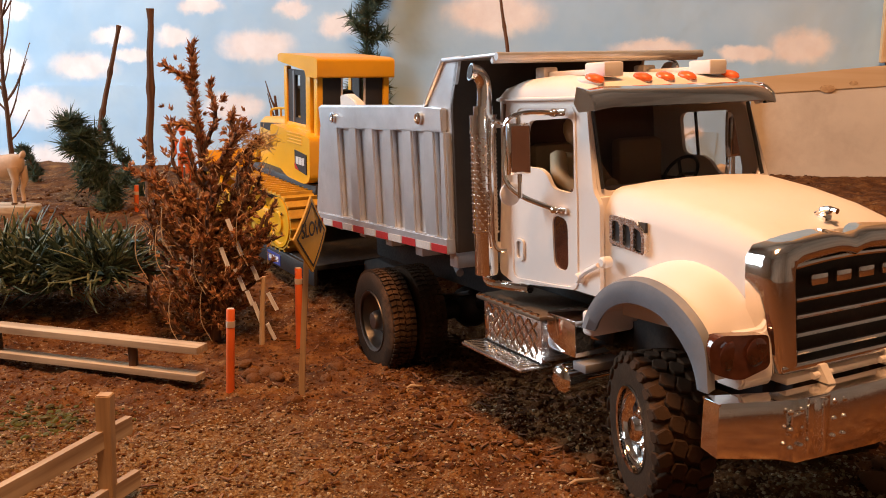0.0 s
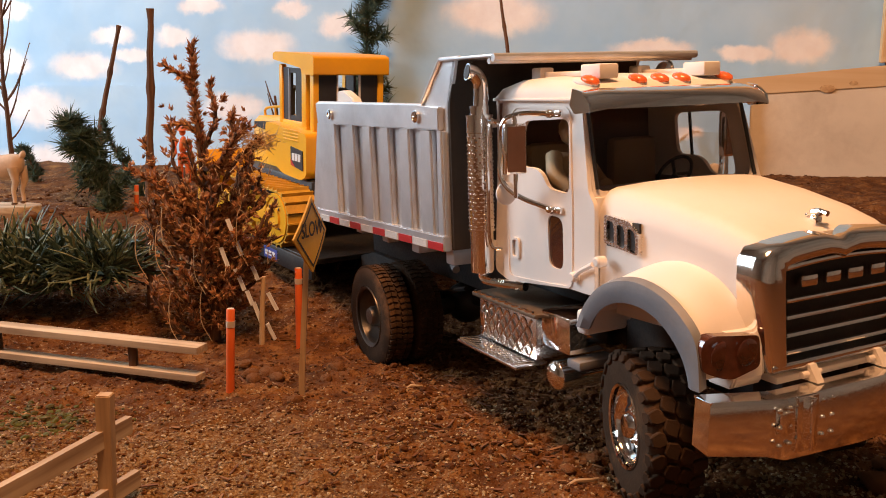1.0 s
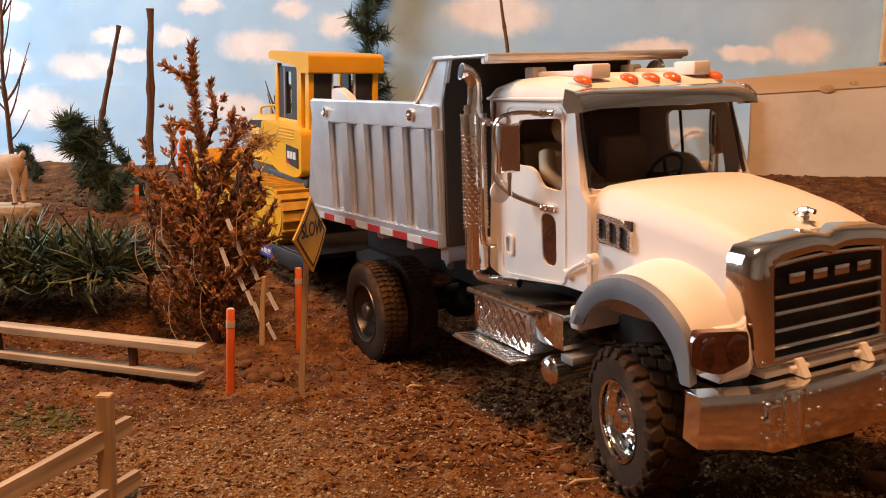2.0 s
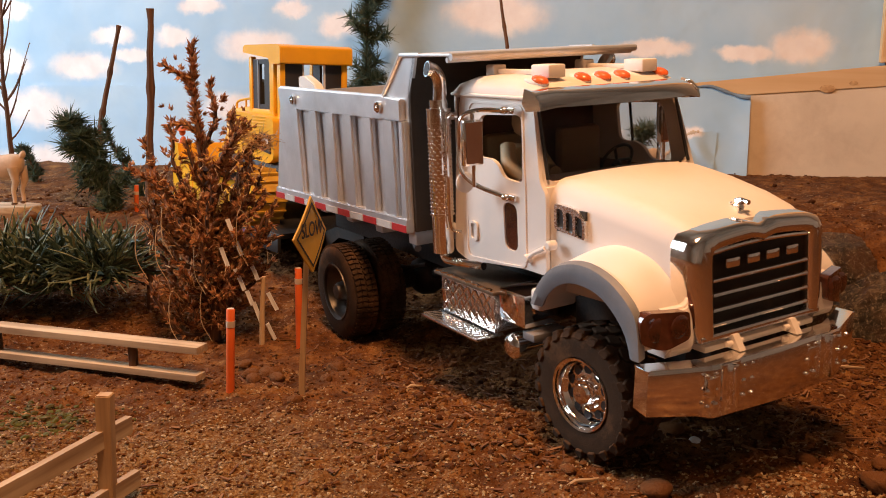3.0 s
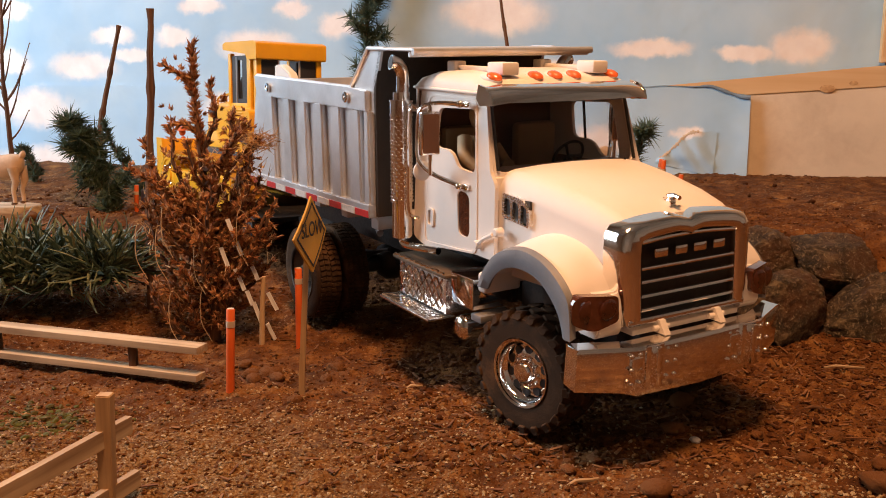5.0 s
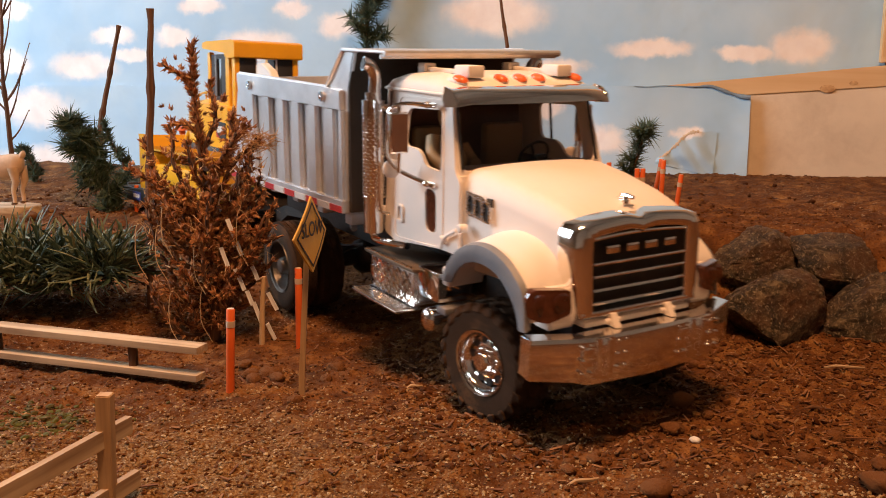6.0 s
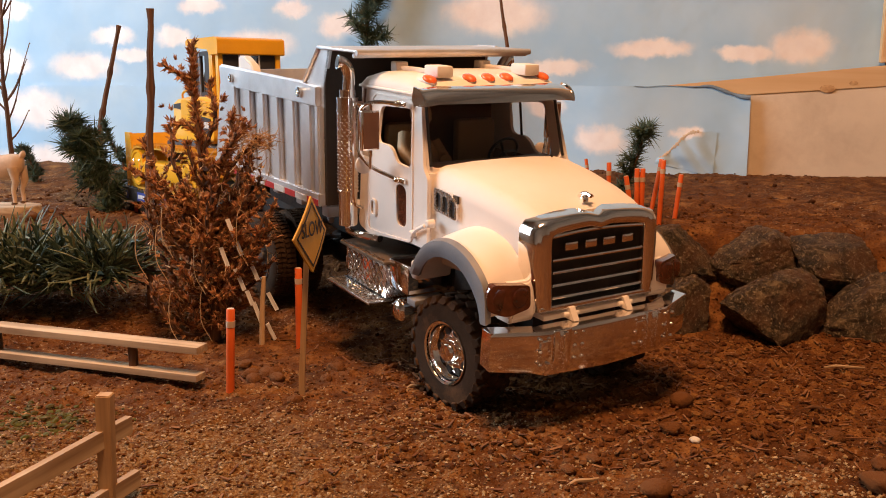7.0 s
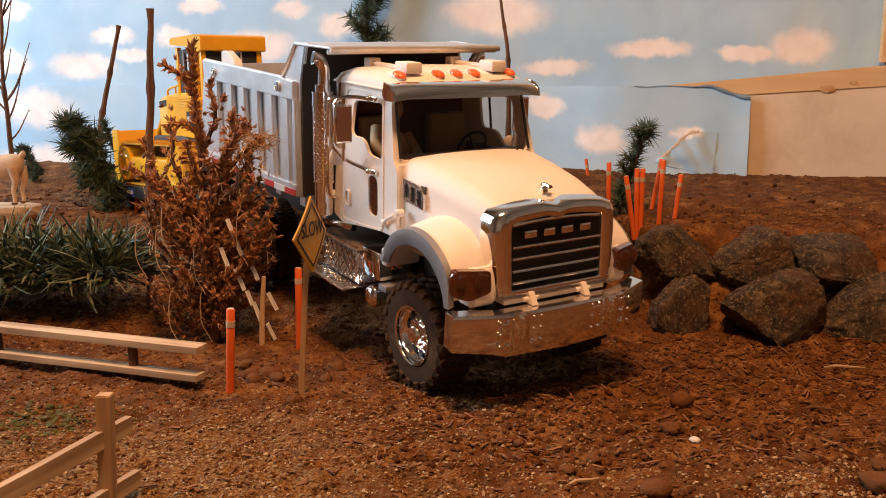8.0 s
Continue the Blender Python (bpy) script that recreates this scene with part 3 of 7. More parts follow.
def build_chassis(truck):
    bm = bmesh.new()
    for y in (-0.022, 0.022):
        box(bm, -0.43, 0.055, y - 0.004, y + 0.004, 0.058, 0.082, 0.001)
    for x in (-0.42, -0.33, -0.25, -0.12, -0.03):
        box(bm, x, x + 0.008, -0.02, 0.02, 0.062, 0.078)
    part("chassis_frame", bm, M_BLACK, truck)
    bm = bmesh.new()
    tube(bm, [(-0.296, -0.070, 0.032), (-0.296, 0.070, 0.032)], 0.008, 12)
    lump(bm, random.Random(1), Vector((-0.296, 0, 0.032)), 0.018, 0.018, 0.018, 0.0)
    tube(bm, [(-0.29, 0, 0.036), (-0.10, 0, 0.05)], 0.005, 10)
    part("rear_axle", bm, M_BLACK, truck)
    bm = bmesh.new()
    box(bm, -0.006, 0.006, -0.055, 0.055, 0.030, 0.042, 0.002)
    lump(bm, random.Random(2), Vector((0, 0.012, 0.036)), 0.014, 0.014, 0.014, 0.0)
    part("front_axle", bm, M_BLACK, truck)
    for y in (-0.028, 0.028):
        bm = bmesh.new()
        for k in range(3):
            w = 0.05 - 0.012 * k
            tube(bm, curve_path([(-w, y, 0.056 - k * 0.003), (0, y, 0.047 - k * 0.003), (w, y, 0.056 - k * 0.003)], 4), 0.0018, 6)
        part("leaf_spring", bm, M_BLACK, truck)
        bm = bmesh.new()
        for k in range(3):
            w = 0.05 - 0.012 * k
            tube(bm, curve_path([(-0.296 - w, y, 0.056 - k * 0.003), (-0.296, y, 0.045 - k * 0.003), (-0.296 + w, y, 0.056 - k * 0.003)], 4), 0.0018, 6)
        part("leaf_spring", bm, M_BLACK, truck)
    bm = bmesh.new()
    box(bm, -0.05, 0.045, -0.034, 0.034, 0.055, 0.125, 0.004)
    part("engine_block", bm, M_BLACK, truck)
    bm = bmesh.new()
    tube(bm, [(-0.245, -0.03, 0.083), (-0.245, -0.03, 0.092), (-0.236, -0.04, 0.09), (-0.225, -0.05, 0.083), (-0.21, -0.055, 0.08)], 0.0028, 8)
    part("hose", bm, M_GREY, truck, "grey brake hose under the box")


def side_put(out):
    def put(u, v, d):
        lean = 0.005 * smooth(0.15, 0.205, v)
        return (u, out * (0.062 - lean - d), v)
    return put


DOOR_WINDOW = [(-0.1135, 0.1865), (-0.0680, 0.1885), (-0.0620, 0.1480), (-0.083, 0.1495), (-0.089, 0.1570), (-0.096, 0.1600), (-0.1135, 0.1600)]
LOW_WINDOW = [(-0.0840, 0.1350), (-0.0690, 0.1340), (-0.0685, 0.1045), (-0.0825, 0.1050)]


def build_cab(truck):
    outer = rounded([(-0.1430, 0.0925), (-0.1430, 0.1990), (-0.0600, 0.2035), (-0.0555, 0.1890), (-0.0450, 0.1500), (-0.0400, 0.1450), (-0.0400, 0.0955), (-0.062, 0.0955), (-0.128, 0.0885)], 0.004, 3)
    cab = None
    for out in (-1, 1):
        bm = bmesh.new()
        holed(bm, outer, [rounded(DOOR_WINDOW, 0.006), rounded(LOW_WINDOW, 0.006)], side_put(out), 0.0025)
        ob = part("cab_side", bm, M_WHITE, cab or truck, "" if cab else "white plastic cab", 40)
        cab = cab or ob
    # rear wall, floor, firewall
    bm = bmesh.new()
    box(bm, -0.1430, -0.1400, -0.0595, 0.0595, 0.092, 0.199, 0.001)
    part("rear_wall", bm, M_WHITE, cab)
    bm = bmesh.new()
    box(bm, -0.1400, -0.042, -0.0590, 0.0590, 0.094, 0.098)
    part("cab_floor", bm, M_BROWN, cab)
    bm = bmesh.new()
    box(bm, -0.046, -0.0425, -0.0590, 0.0590, 0.098, 0.148, 0.001)
    part("firewall", bm, M_WHITE, cab)
    # windscreen frame and pane
    def front_put(u, v, d):
        return (-0.0450 - 0.0105 * (v - 0.150) / 0.039 * 1.0 - d + 0.004 * (1 - (u / 0.06) ** 2), u, v)
    bm = bmesh.new()
    def arc(v, w, n=9, back=False):
        us = [lerp(-w, w, k / (n - 1)) for k in range(n)]
        return [(u, v) for u in (reversed(us) if back else us)]
    holed(bm, arc(0.146, 0.0595) + arc(0.2035, 0.0565, back=True), [rounded(arc(0.1505, 0.0568) + arc(0.1940, 0.0543, back=True), 0.006)], front_put, 0.003)
    part("windscreen_frame", bm, M_WHITE, cab, "", 50)
    bm = bmesh.new()
    holed(bm, arc(0.1497, 0.0578) + arc(0.1947, 0.0552, back=True), [], lambda u, v, d: front_put(u, v, d + 0.0008), 0.0008)
    pane = part("windscreen", bm, M_GLASS, cab, "clear windscreen pane", 50)
    pane.visible_shadow = False
    for u in (-0.0566, 0.0566):
        bm = bmesh.new()
        tube(bm, [front_put(u * 1.0, 0.152, -0.0006), front_put(u * 0.97, 0.193, -0.0006)], 0.0011, 6)
        part("windscreen_seal", bm, M_BLACK, cab)
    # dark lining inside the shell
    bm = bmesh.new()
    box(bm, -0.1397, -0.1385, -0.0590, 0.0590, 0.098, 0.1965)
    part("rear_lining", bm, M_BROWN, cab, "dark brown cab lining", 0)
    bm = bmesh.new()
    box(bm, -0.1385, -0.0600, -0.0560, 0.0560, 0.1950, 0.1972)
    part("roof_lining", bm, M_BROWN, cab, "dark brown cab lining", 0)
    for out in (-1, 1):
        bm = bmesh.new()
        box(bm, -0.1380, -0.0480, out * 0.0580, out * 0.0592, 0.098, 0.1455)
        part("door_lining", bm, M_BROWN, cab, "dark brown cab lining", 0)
    # roof with a domed crown
    bm = bmesh.new()
    rings = []
    for x, w, zt in ((-0.1440, 0.0580, 0.2025), (-0.1400, 0.0585, 0.2075), (-0.125, 0.0585, 0.2112), (-0.100, 0.0585, 0.2125), (-0.075, 0.0580, 0.2110), (-0.0600, 0.0570, 0.2075), (-0.0550, 0.0560, 0.2040)):
        s = [(x, -w - 0.001, 0.1985), (x, -w - 0.001, lerp(0.1985, zt, 0.35))]
        s += [(x, w * u, 0.1985 + (zt - 0.1985) * k) for u, k in ((-0.96, 0.72), (-0.86, 0.9), (-0.5, 0.97), (0, 1.0), (0.5, 0.97), (0.86, 0.9), (0.96, 0.72))]
        s += [(x, w + 0.001, lerp(0.1985, zt, 0.35)), (x, w + 0.001, 0.1985)]
        rings.append(s)
    loft(bm, rings)
    part("roof", bm, M_WHITE, cab, "", 50)
    bm = bmesh.new()
    box(bm, -0.1455, -0.056, -0.0605, 0.0605, 0.1978, 0.1998, 0.0008)
    part("roof_gutter", bm, M_WHITE, cab)
    for y in (-0.048, -0.0158, 0.0, 0.0158, 0.048):
        bm = bmesh.new()
        lump(bm, random.Random(3), Vector((-0.067, y, 0.2075)), 0.0105, 0.0052, 0.0028, 0.0, 2, Euler((0, 0.12, 0)).to_matrix().to_4x4())
        part("marker_lamp", bm, M_WHITE, cab)
        bm = bmesh.new()
        lump(bm, random.Random(3), Vector((-0.0625, y, 0.2088)), 0.0066, 0.0046, 0.0028, 0.0, 2, Euler((0, 0.25, 0)).to_matrix().to_4x4())
        part("marker_lens", bm, M_AMBER, cab, "orange lens")
    for y in (-0.037, 0.037):
        bm = bmesh.new()
        box(bm, -0.078, -0.060, y - 0.0065, y + 0.0065, 0.2095, 0.2175, 0.0012)
        box(bm, -0.130, -0.120, y - 0.005, y + 0.005, 0.2095, 0.2170, 0.0012)
        box(bm, -0.121, -0.077, y - 0.0022, y + 0.0022, 0.2110, 0.2142, 0.0008)
        part("air_horn", bm, M_WHITE, cab, "white roof horn")
    # chrome sun visor with turned ends
    bm = bmesh.new()
    secs = []
    for k in range(13):
        u = lerp(-1, 1, k / 12)
        bow = 0.007 * (1 - u * u)
        y = u * 0.0635
        drop = 0.0 if abs(u) < 0.95 else -0.0015
        face = [(-0.0575, 0.2046, 0.955), (-0.0535, 0.2043, 0.962), (-0.0495, 0.2030, 0.972), (-0.0460, 0.2008, 0.985), (-0.0434, 0.1978, 0.995), (-0.0420, 0.1940, 1.0)]
        back = [(-0.0432, 0.1936, 1.0), (-0.0470, 0.1995, 0.985), (-0.0590, 0.2018, 0.955)]
        secs.append([(x + bow, y * w, z + drop) for x, z, w in face + back])
    loft(bm, secs)
    for s in (-1, 1):
        prism(bm, [(-0.0575, 0.2046), (-0.0495, 0.2030), (-0.0434, 0.1978), (-0.0420, 0.1925), (-0.0560, 0.1915), (-0.0600, 0.196)], 1, s * 0.0635, s * 0.0618)
    part("sun_visor", bm, M_CHROME, cab, "chrome sun visor", 40)
    # door lines, handle and hinge on each side
    for out in (-1, 1):
        bm = bmesh.new()
        y = out * 0.0625
        def frame_pts(r):
            return rounded([(-0.1265 - r, 0.0915 - r), (-0.1265 - r, 0.1945 + r), (-0.0675 + r, 0.1945 + r), (-0.0595 + r, 0.1500), (-0.0595 + r, 0.0965 - r), (-0.080, 0.0945 - r)], 0.006, 4)
        holed(bm, frame_pts(0.0005), [frame_pts(-0.0008)], lambda u, v, d: (u, out * (0.0628 - 0.005 * smooth(0.15, 0.205, v) - d), v), 0.001)
        part("door_edge", bm, M_WHITE, cab)
        bm = bmesh.new()
        holed(bm, rounded([(-0.122, 0.104), (-0.122, 0.117), (-0.113, 0.117), (-0.113, 0.104)], 0.003), [rounded([(-0.1205, 0.1055), (-0.1205, 0.1155), (-0.1145, 0.1155), (-0.1145, 0.1055)], 0.002)], lambda u, v, d: (u, out * (0.0634 - d), v), 0.0014)
        part("door_handle", bm, M_WHITE, cab)
        bm = bmesh.new()
        holed(bm, rounded(LOW_WINDOW, 0.006), [], lambda u, v, d: (u, out * (0.0610 - d), v), 0.0008)
        part("low_window", bm, M_LAMP, cab, "dark lower door window")
        bm = bmesh.new()
        tube(bm, [(-0.056, out * 0.0640, 0.1035), (-0.048, out * 0.065, 0.1085), (-0.036, out * 0.066, 0.1140)], 0.0014, 8)
        for x, z in ((-0.056, 0.1035), (-0.034, 0.1155)):
            lathe(bm, [(0.0030, 0.0605), (0.0030, 0.0650), (0.002, 0.0660)], 12, Matrix.Translation((x, 0, z)) @ Matrix.Diagonal((1, out, 1, 1)))
        part("hood_latch", bm, M_WHITE, cab)
        # mirror on its bent chrome tube
        bm = bmesh.new()
        tube(bm, curve_path([(-0.074, out * 0.0640, 0.1915), (-0.090, out * 0.075, 0.1915), (-0.098, out * 0.082, 0.1865), (-0.0995, out * 0.083, 0.170), (-0.0985, out * 0.083, 0.155), (-0.092, out * 0.076, 0.1455), (-0.076, out * 0.0640, 0.1385)], 6), 0.0015, 8)
        tube(bm, [(-0.090, out * 0.079, 0.1905), (-0.090, out * 0.079, 0.1450)], 0.0013, 8)
        for z in (0.1915, 0.1385):
            lump(bm, random.Random(1), Vector((-0.077, out * 0.0645, z)), 0.003, 0.003, 0.0025, 0)
            box(bm, -0.077, -0.068, out * 0.0615, out * 0.0645, z - 0.0018, z + 0.0018, 0.0006)
        part("mirror_arm", bm, M_CHROME, cab, "bent chrome mirror bracket")
        bm = bmesh.new()
        box(bm, -0.0905, -0.0865, out * 0.0735, out * 0.0875, 0.1585, 0.1865, 0.0010)
        part("mirror", bm, M_CHROME, cab)
        # brown panel paints the reflection on the mirror's chrome back
        bm = bmesh.new()
        box(bm, -0.0862, -0.0858, out * 0.0748, out * 0.0862, 0.1600, 0.1850)
        part("mirror_back", bm, M_BROWN, cab, "mirror back in the brown of its reflection", 0)
        bm = bmesh.new()
        lathe(bm, [(0.0002, 0.0012), (0.0050, 0.0009), (0.0066, 0.0), (0.0066, -0.0012), (0.0002, -0.0018)], 20, Matrix.Translation((-0.1000, out * 0.0790, 0.1465)) @ Matrix.Rotation(radians(-90), 4, "Z"))
        part("round_mirror", bm, M_WHITE, cab, "round white backed convex mirror")
    bm = bmesh.new()
    tube(bm, [(-0.1005, 0.0600, 0.160), (-0.1005, 0.0570, 0.187)], 0.0010, 6)
    part("window_divider", bm, M_BLACK, cab)
    # inside
    bm = bmesh.new()
    prism(bm, [(-0.052, 0.125), (-0.075, 0.132), (-0.078, 0.142), (-0.070, 0.1500), (-0.050, 0.1500)], 1, -0.0585, 0.0585)
    part("dashboard", bm, M_BROWN, cab, "brown dashboard")
    for y in (-0.031, 0.031):
        bm = bmesh.new()
        box(bm, -0.122, -0.090, y - 0.018, y + 0.018, 0.110, 0.122, 0.004)
        box(bm, -0.130, -0.120, y - 0.018, y + 0.018, 0.115, 0.172, 0.004, Matrix.Identity(4))
        part("cab_seat", bm, M_TAN, cab, "tan plastic seat")
    bm = bmesh.new()
    ring = [(0.0125 * math.cos(a * math.pi / 10), 0.0125 * math.sin(a * math.pi / 10), 0) for a in range(21)]
    m = pose(-0.083, 0.030, 0.151, 0, -62, 0)
    tube(bm, [m @ Vector(p) for p in ring], 0.0011, 6)
    for a in (90, 210, 330):
        tube(bm, [m @ Vector((0, 0, 0)), m @ Vector((0.0125 * math.cos(radians(a)), 0.0125 * math.sin(radians(a)), 0))], 0.0010, 6)
    tube(bm, [(-0.083, 0.030, 0.151), (-0.070, 0.030, 0.142)], 0.0015, 6)
    part("steering_wheel", bm, M_BLACK, cab)


def build_nose(truck):
    # hood: rear to front sections
    bm = bmesh.new()
    secs = []
    for x, ws, zc, wt, zt, zm in ((-0.0415, 0.0575, 0.1425, 0.0500, 0.1525, 0.1545), (-0.030, 0.0565, 0.1420, 0.0495, 0.1525, 0.1552), (0.0, 0.0540, 0.1385, 0.0465, 0.1490, 0.1520), (0.030, 0.0505, 0.1335, 0.0435, 0.1435, 0.1462), (0.048, 0.0480, 0.1295, 0.0415, 0.1385, 0.1405), (0.0545, 0.0470, 0.1270, 0.0410, 0.1350, 0.1372)):
        half = [(ws, 0.088), (ws, zc - 0.004), (ws - 0.0006, zc), (wt + 0.0035, zt - 0.0035), (wt, zt - 0.0008), (wt - 0.004, zt + 0.0003), (wt * 0.5, lerp(zt, zm, 0.8))]
        secs.append([(x, -a, z) for a, z in half] + [(x, 0, zm)] + [(x, a, z) for a, z in reversed(half)])
    loft(bm, secs)
    hood = part("hood", bm, M_WHITE, truck, "white plastic hood", 32)
    bm = bmesh.new()
    lathe(bm, [(0.0008, 0), (0.0008, 0.001)], 8, Matrix.Translation((-0.03, 0.035, 0.1545)) @ Matrix.Rotation(radians(90), 4, "X"))
    part("screw_hole", bm, M_BLACK, hood)
    # hood side vents
    for out in (-1, 1):
        m = Matrix.Translation((-0.0225, out * 0.0560, 0.1312)) @ Matrix.Rotation(radians(4.5 * -out), 4, "Z")
        bm = bmesh.new()
        outer = rounded([(-0.0125, -0.0060), (-0.0125, 0.0090), (0.006, 0.0072), (0.0125, 0.0010), (0.0125, -0.0095)], 0.002)
        holes = [rounded([(a, -0.0045 - 0.0016 * k), (a, 0.0062 - 0.0012 * k), (a + 0.0045, 0.0056 - 0.0016 * k), (a + 0.0055, 0.002 - 0.0016 * k), (a + 0.0055, -0.0055 - 0.0016 * k)], 0.0012) for k, a in enumerate((-0.0105, -0.0027, 0.0050))]
        holed(bm, outer, holes, lambda u, v, d: (u, out * (0.0030 - d), v), 0.0035)
        bmesh.ops.transform(bm, matrix=m, verts=bm.verts)
        part("hood_vent", bm, M_SATIN, hood, "chrome side vent", 30)
        bm = bmesh.new()
        box(bm, -0.0118, 0.0118, 0, out * 0.0016, -0.0075, 0.0065)
        bmesh.ops.transform(bm, matrix=m, verts=bm.verts)
        part("vent_mesh", bm, M_BLACK, hood)
    # fenders with grey flares and headlights
    arch = [(-0.0345, 0.0840), (-0.0280, 0.0960), (-0.0160, 0.1080), (0.0, 0.1145), (0.016, 0.1160), (0.032, 0.1125), (0.044, 0.1060), (0.0520, 0.0985), (0.0550, 0.0900), (0.0560, 0.0800)]
    inner = [(-0.0255, 0.0830), (-0.0205, 0.0905), (-0.0120, 0.0980), (0.0, 0.1025), (0.014, 0.1030), (0.026, 0.1000), (0.036, 0.0935), (0.0430, 0.0860), (0.0465, 0.0790), (0.0480, 0.0735)]
    outer_low = [(x, z) for x, z in arch[:-1]] + [(0.0565, 0.0750)]
    arch, inner, outer_low = ([(p.x, p.y) for p in curve_path([(x, z, 0) for x, z in c], 4)] for c in (arch, inner, outer_low))
    for out in (-1, 1):
        bm = bmesh.new()
        secs = []
        for (ax, az), (ix, iz) in zip(outer_low, inner):
            secs.append([(ix, out * 0.0765, iz), (lerp(ix, ax, 0.5), out * 0.0790, lerp(iz, az, 0.5)), (ax, out * 0.0782, az - 0.001), (ax + 0.0004, out * 0.0745, az + 0.0006), (lerp(ax, ix, 0.8), out * 0.0735, lerp(az, iz, 0.8))])
        loft(bm, secs)
        part("fender_flare", bm, M_GREY, truck, "grey fender flare", 40)
        bm = bmesh.new()
        rings = []
        for k, (ax, az) in enumerate(arch):
            t = k / (len(arch) - 1)
            rise = 0.008 * math.sin(math.pi * min(t * 1.05, 1)) * (1 - 0.55 * smooth(0.55, 0.9, t))
            s = []
            for j in range(7):
                v = j / 6
                y = lerp(0.0745, 0.0450, v)
                s.append((lerp(ax, ax + 0.002, v), out * y, az + rise * math.sin(v * math.pi / 2) - 0.0008))
            rings.append(s)
        loft(bm, rings, close=False)
        box(bm, -0.036, -0.030, out * 0.050, out * 0.0745, 0.080, 0.090, 0.001)
        bmesh.ops.solidify(bm, geom=list(bm.faces), thickness=-0.0016)
        fender = part("fender", bm, M_WHITE, truck, "white front fender", 50)
        # front face below the hood, around the lamp
        bm = bmesh.new()
        prism(bm, [(0.0450, 0.0985), (0.0590, 0.0985), (0.0625, 0.0920), (0.0630, 0.0775), (0.0600, 0.0735), (0.0450, 0.0735)], 1, out * 0.0640, out * 0.0465)
        bmesh.ops.bevel(bm, geom=list(bm.edges), offset=0.0012, segments=2, affect="EDGES")
        part("lamp_housing", bm, M_WHITE, fender)
        bm = bmesh.new()
        shape = rounded([(0.0772, 0.0830), (0.0776, 0.0945), (0.0735, 0.0995), (0.0530, 0.0985), (0.0525, 0.0845), (0.0690, 0.0800)], 0.003)
        holed(bm, shape, [], lambda u, v, d: (0.0660 - d - 0.010 * smooth(0.062, 0.0800, u) - 0.10 * (v - 0.089) * 0.6, out * u, v), 0.006)
        light = part("headlight", bm, M_LAMP, fender, "smoked amber headlight", 50)
        for u, z, r in ((0.0595, 0.0915, 0.0062), (0.0700, 0.0905, 0.0066)):
            bm = bmesh.new()
            x = 0.0660 - 0.010 * smooth(0.062, 0.0800, u) - 0.06 * (z - 0.089)
            lump(bm, random.Random(1), Vector((x - 0.0004, out * u, z)), 0.0009, r, r, 0.0, 3, Matrix.Identity(4))
            part("lens_dome", bm, M_LAMP, light)
    # grille: chrome shell, black mesh, bars, emblem blocks
    # the surround is swept round the opening: inner edge, outer edge
    way = [((-0.0370, 0.0828), (-0.0475, 0.0790)), ((-0.0372, 0.0900), (-0.0490, 0.0900)), ((-0.0374, 0.1050), (-0.0503, 0.1050)), ((-0.0375, 0.1180), (-0.0507, 0.1200)), ((-0.0372, 0.1240), (-0.0500, 0.1290)), ((-0.0360, 0.1262), (-0.0465, 0.1338))]
    for k in range(1, 16):
        u = lerp(-1, 1, k / 16)
        dip = math.exp(-(u / 0.12) ** 2)
        way.append(((u * 0.0355, 0.1266 + 0.0026 * (1 - u * u) - 0.0024 * dip), (u * 0.0445, 0.1352 + 0.0030 * (1 - abs(u) ** 2.5) - 0.0026 * dip)))
    way += [((-a[0], a[1]), (-b[0], b[1])) for a, b in reversed(way[:6])]
    bm = bmesh.new()
    secs = []
    for (iy, iz), (oy, oz) in way:
        x = 0.0665 - 0.05 * (iz - 0.105)
        side = abs(oy) > 0.046
        p = []
        for t, back in ((0.0, 0.0070), (0.0, 0.0008), (0.10, 0.0), (0.55, 0.0004), (0.80, 0.0016), (0.94, 0.0042), (1.0, 0.0085), (1.0, 0.0170), (0.3, 0.0170)):
            p.append((x - back, lerp(iy, oy, t), lerp(iz, oz, t) + (0.0006 * smooth(0.006, 0.017, back) if not side else 0)))
        secs.append(p)
    loft(bm, secs)
    box(bm, 0.0520, 0.0672, -0.0455, 0.0455, 0.0792, 0.0830, 0.0010)
    grille = part("grille_shell", bm, M_CHROME, truck, "chrome grille surround", 60)
    bm = bmesh.new()
    box(bm, 0.0560, 0.0600, -0.040, 0.040, 0.081, 0.130)
    part("grille_mesh", bm, M_BLACK, grille, "black grille backing")
    for z in (0.1250, 0.1105, 0.1030, 0.0950, 0.0872):
        bm = bmesh.new()
        x = 0.0640 - 0.05 * (z - 0.105)
        tube(bm, [(x, lerp(-0.036, 0.036, k / 8), z + (0.0018 * (1 - lerp(-1, 1, k / 8) ** 2) if z > 0.12 else 0)) for k in range(9)], 0.0012, 8)
        part("grille_bar", bm, M_CHROME, grille)
    for k in range(4):
        bm = bmesh.new()
        y = -0.0225 + 0.0150 * k
        box(bm, 0.0625, 0.0652, y - 0.0050 + 0.0006 * (k % 2), y + 0.0050, 0.1158, 0.1210, 0.0008)
        part("emblem_block", bm, M_CHROME, grille, "plain chrome emblem block")
    bm = bmesh.new()
    box(bm, 0.0450, 0.0495, -0.0022, 0.0022, 0.1395, 0.1432, 0.0006)
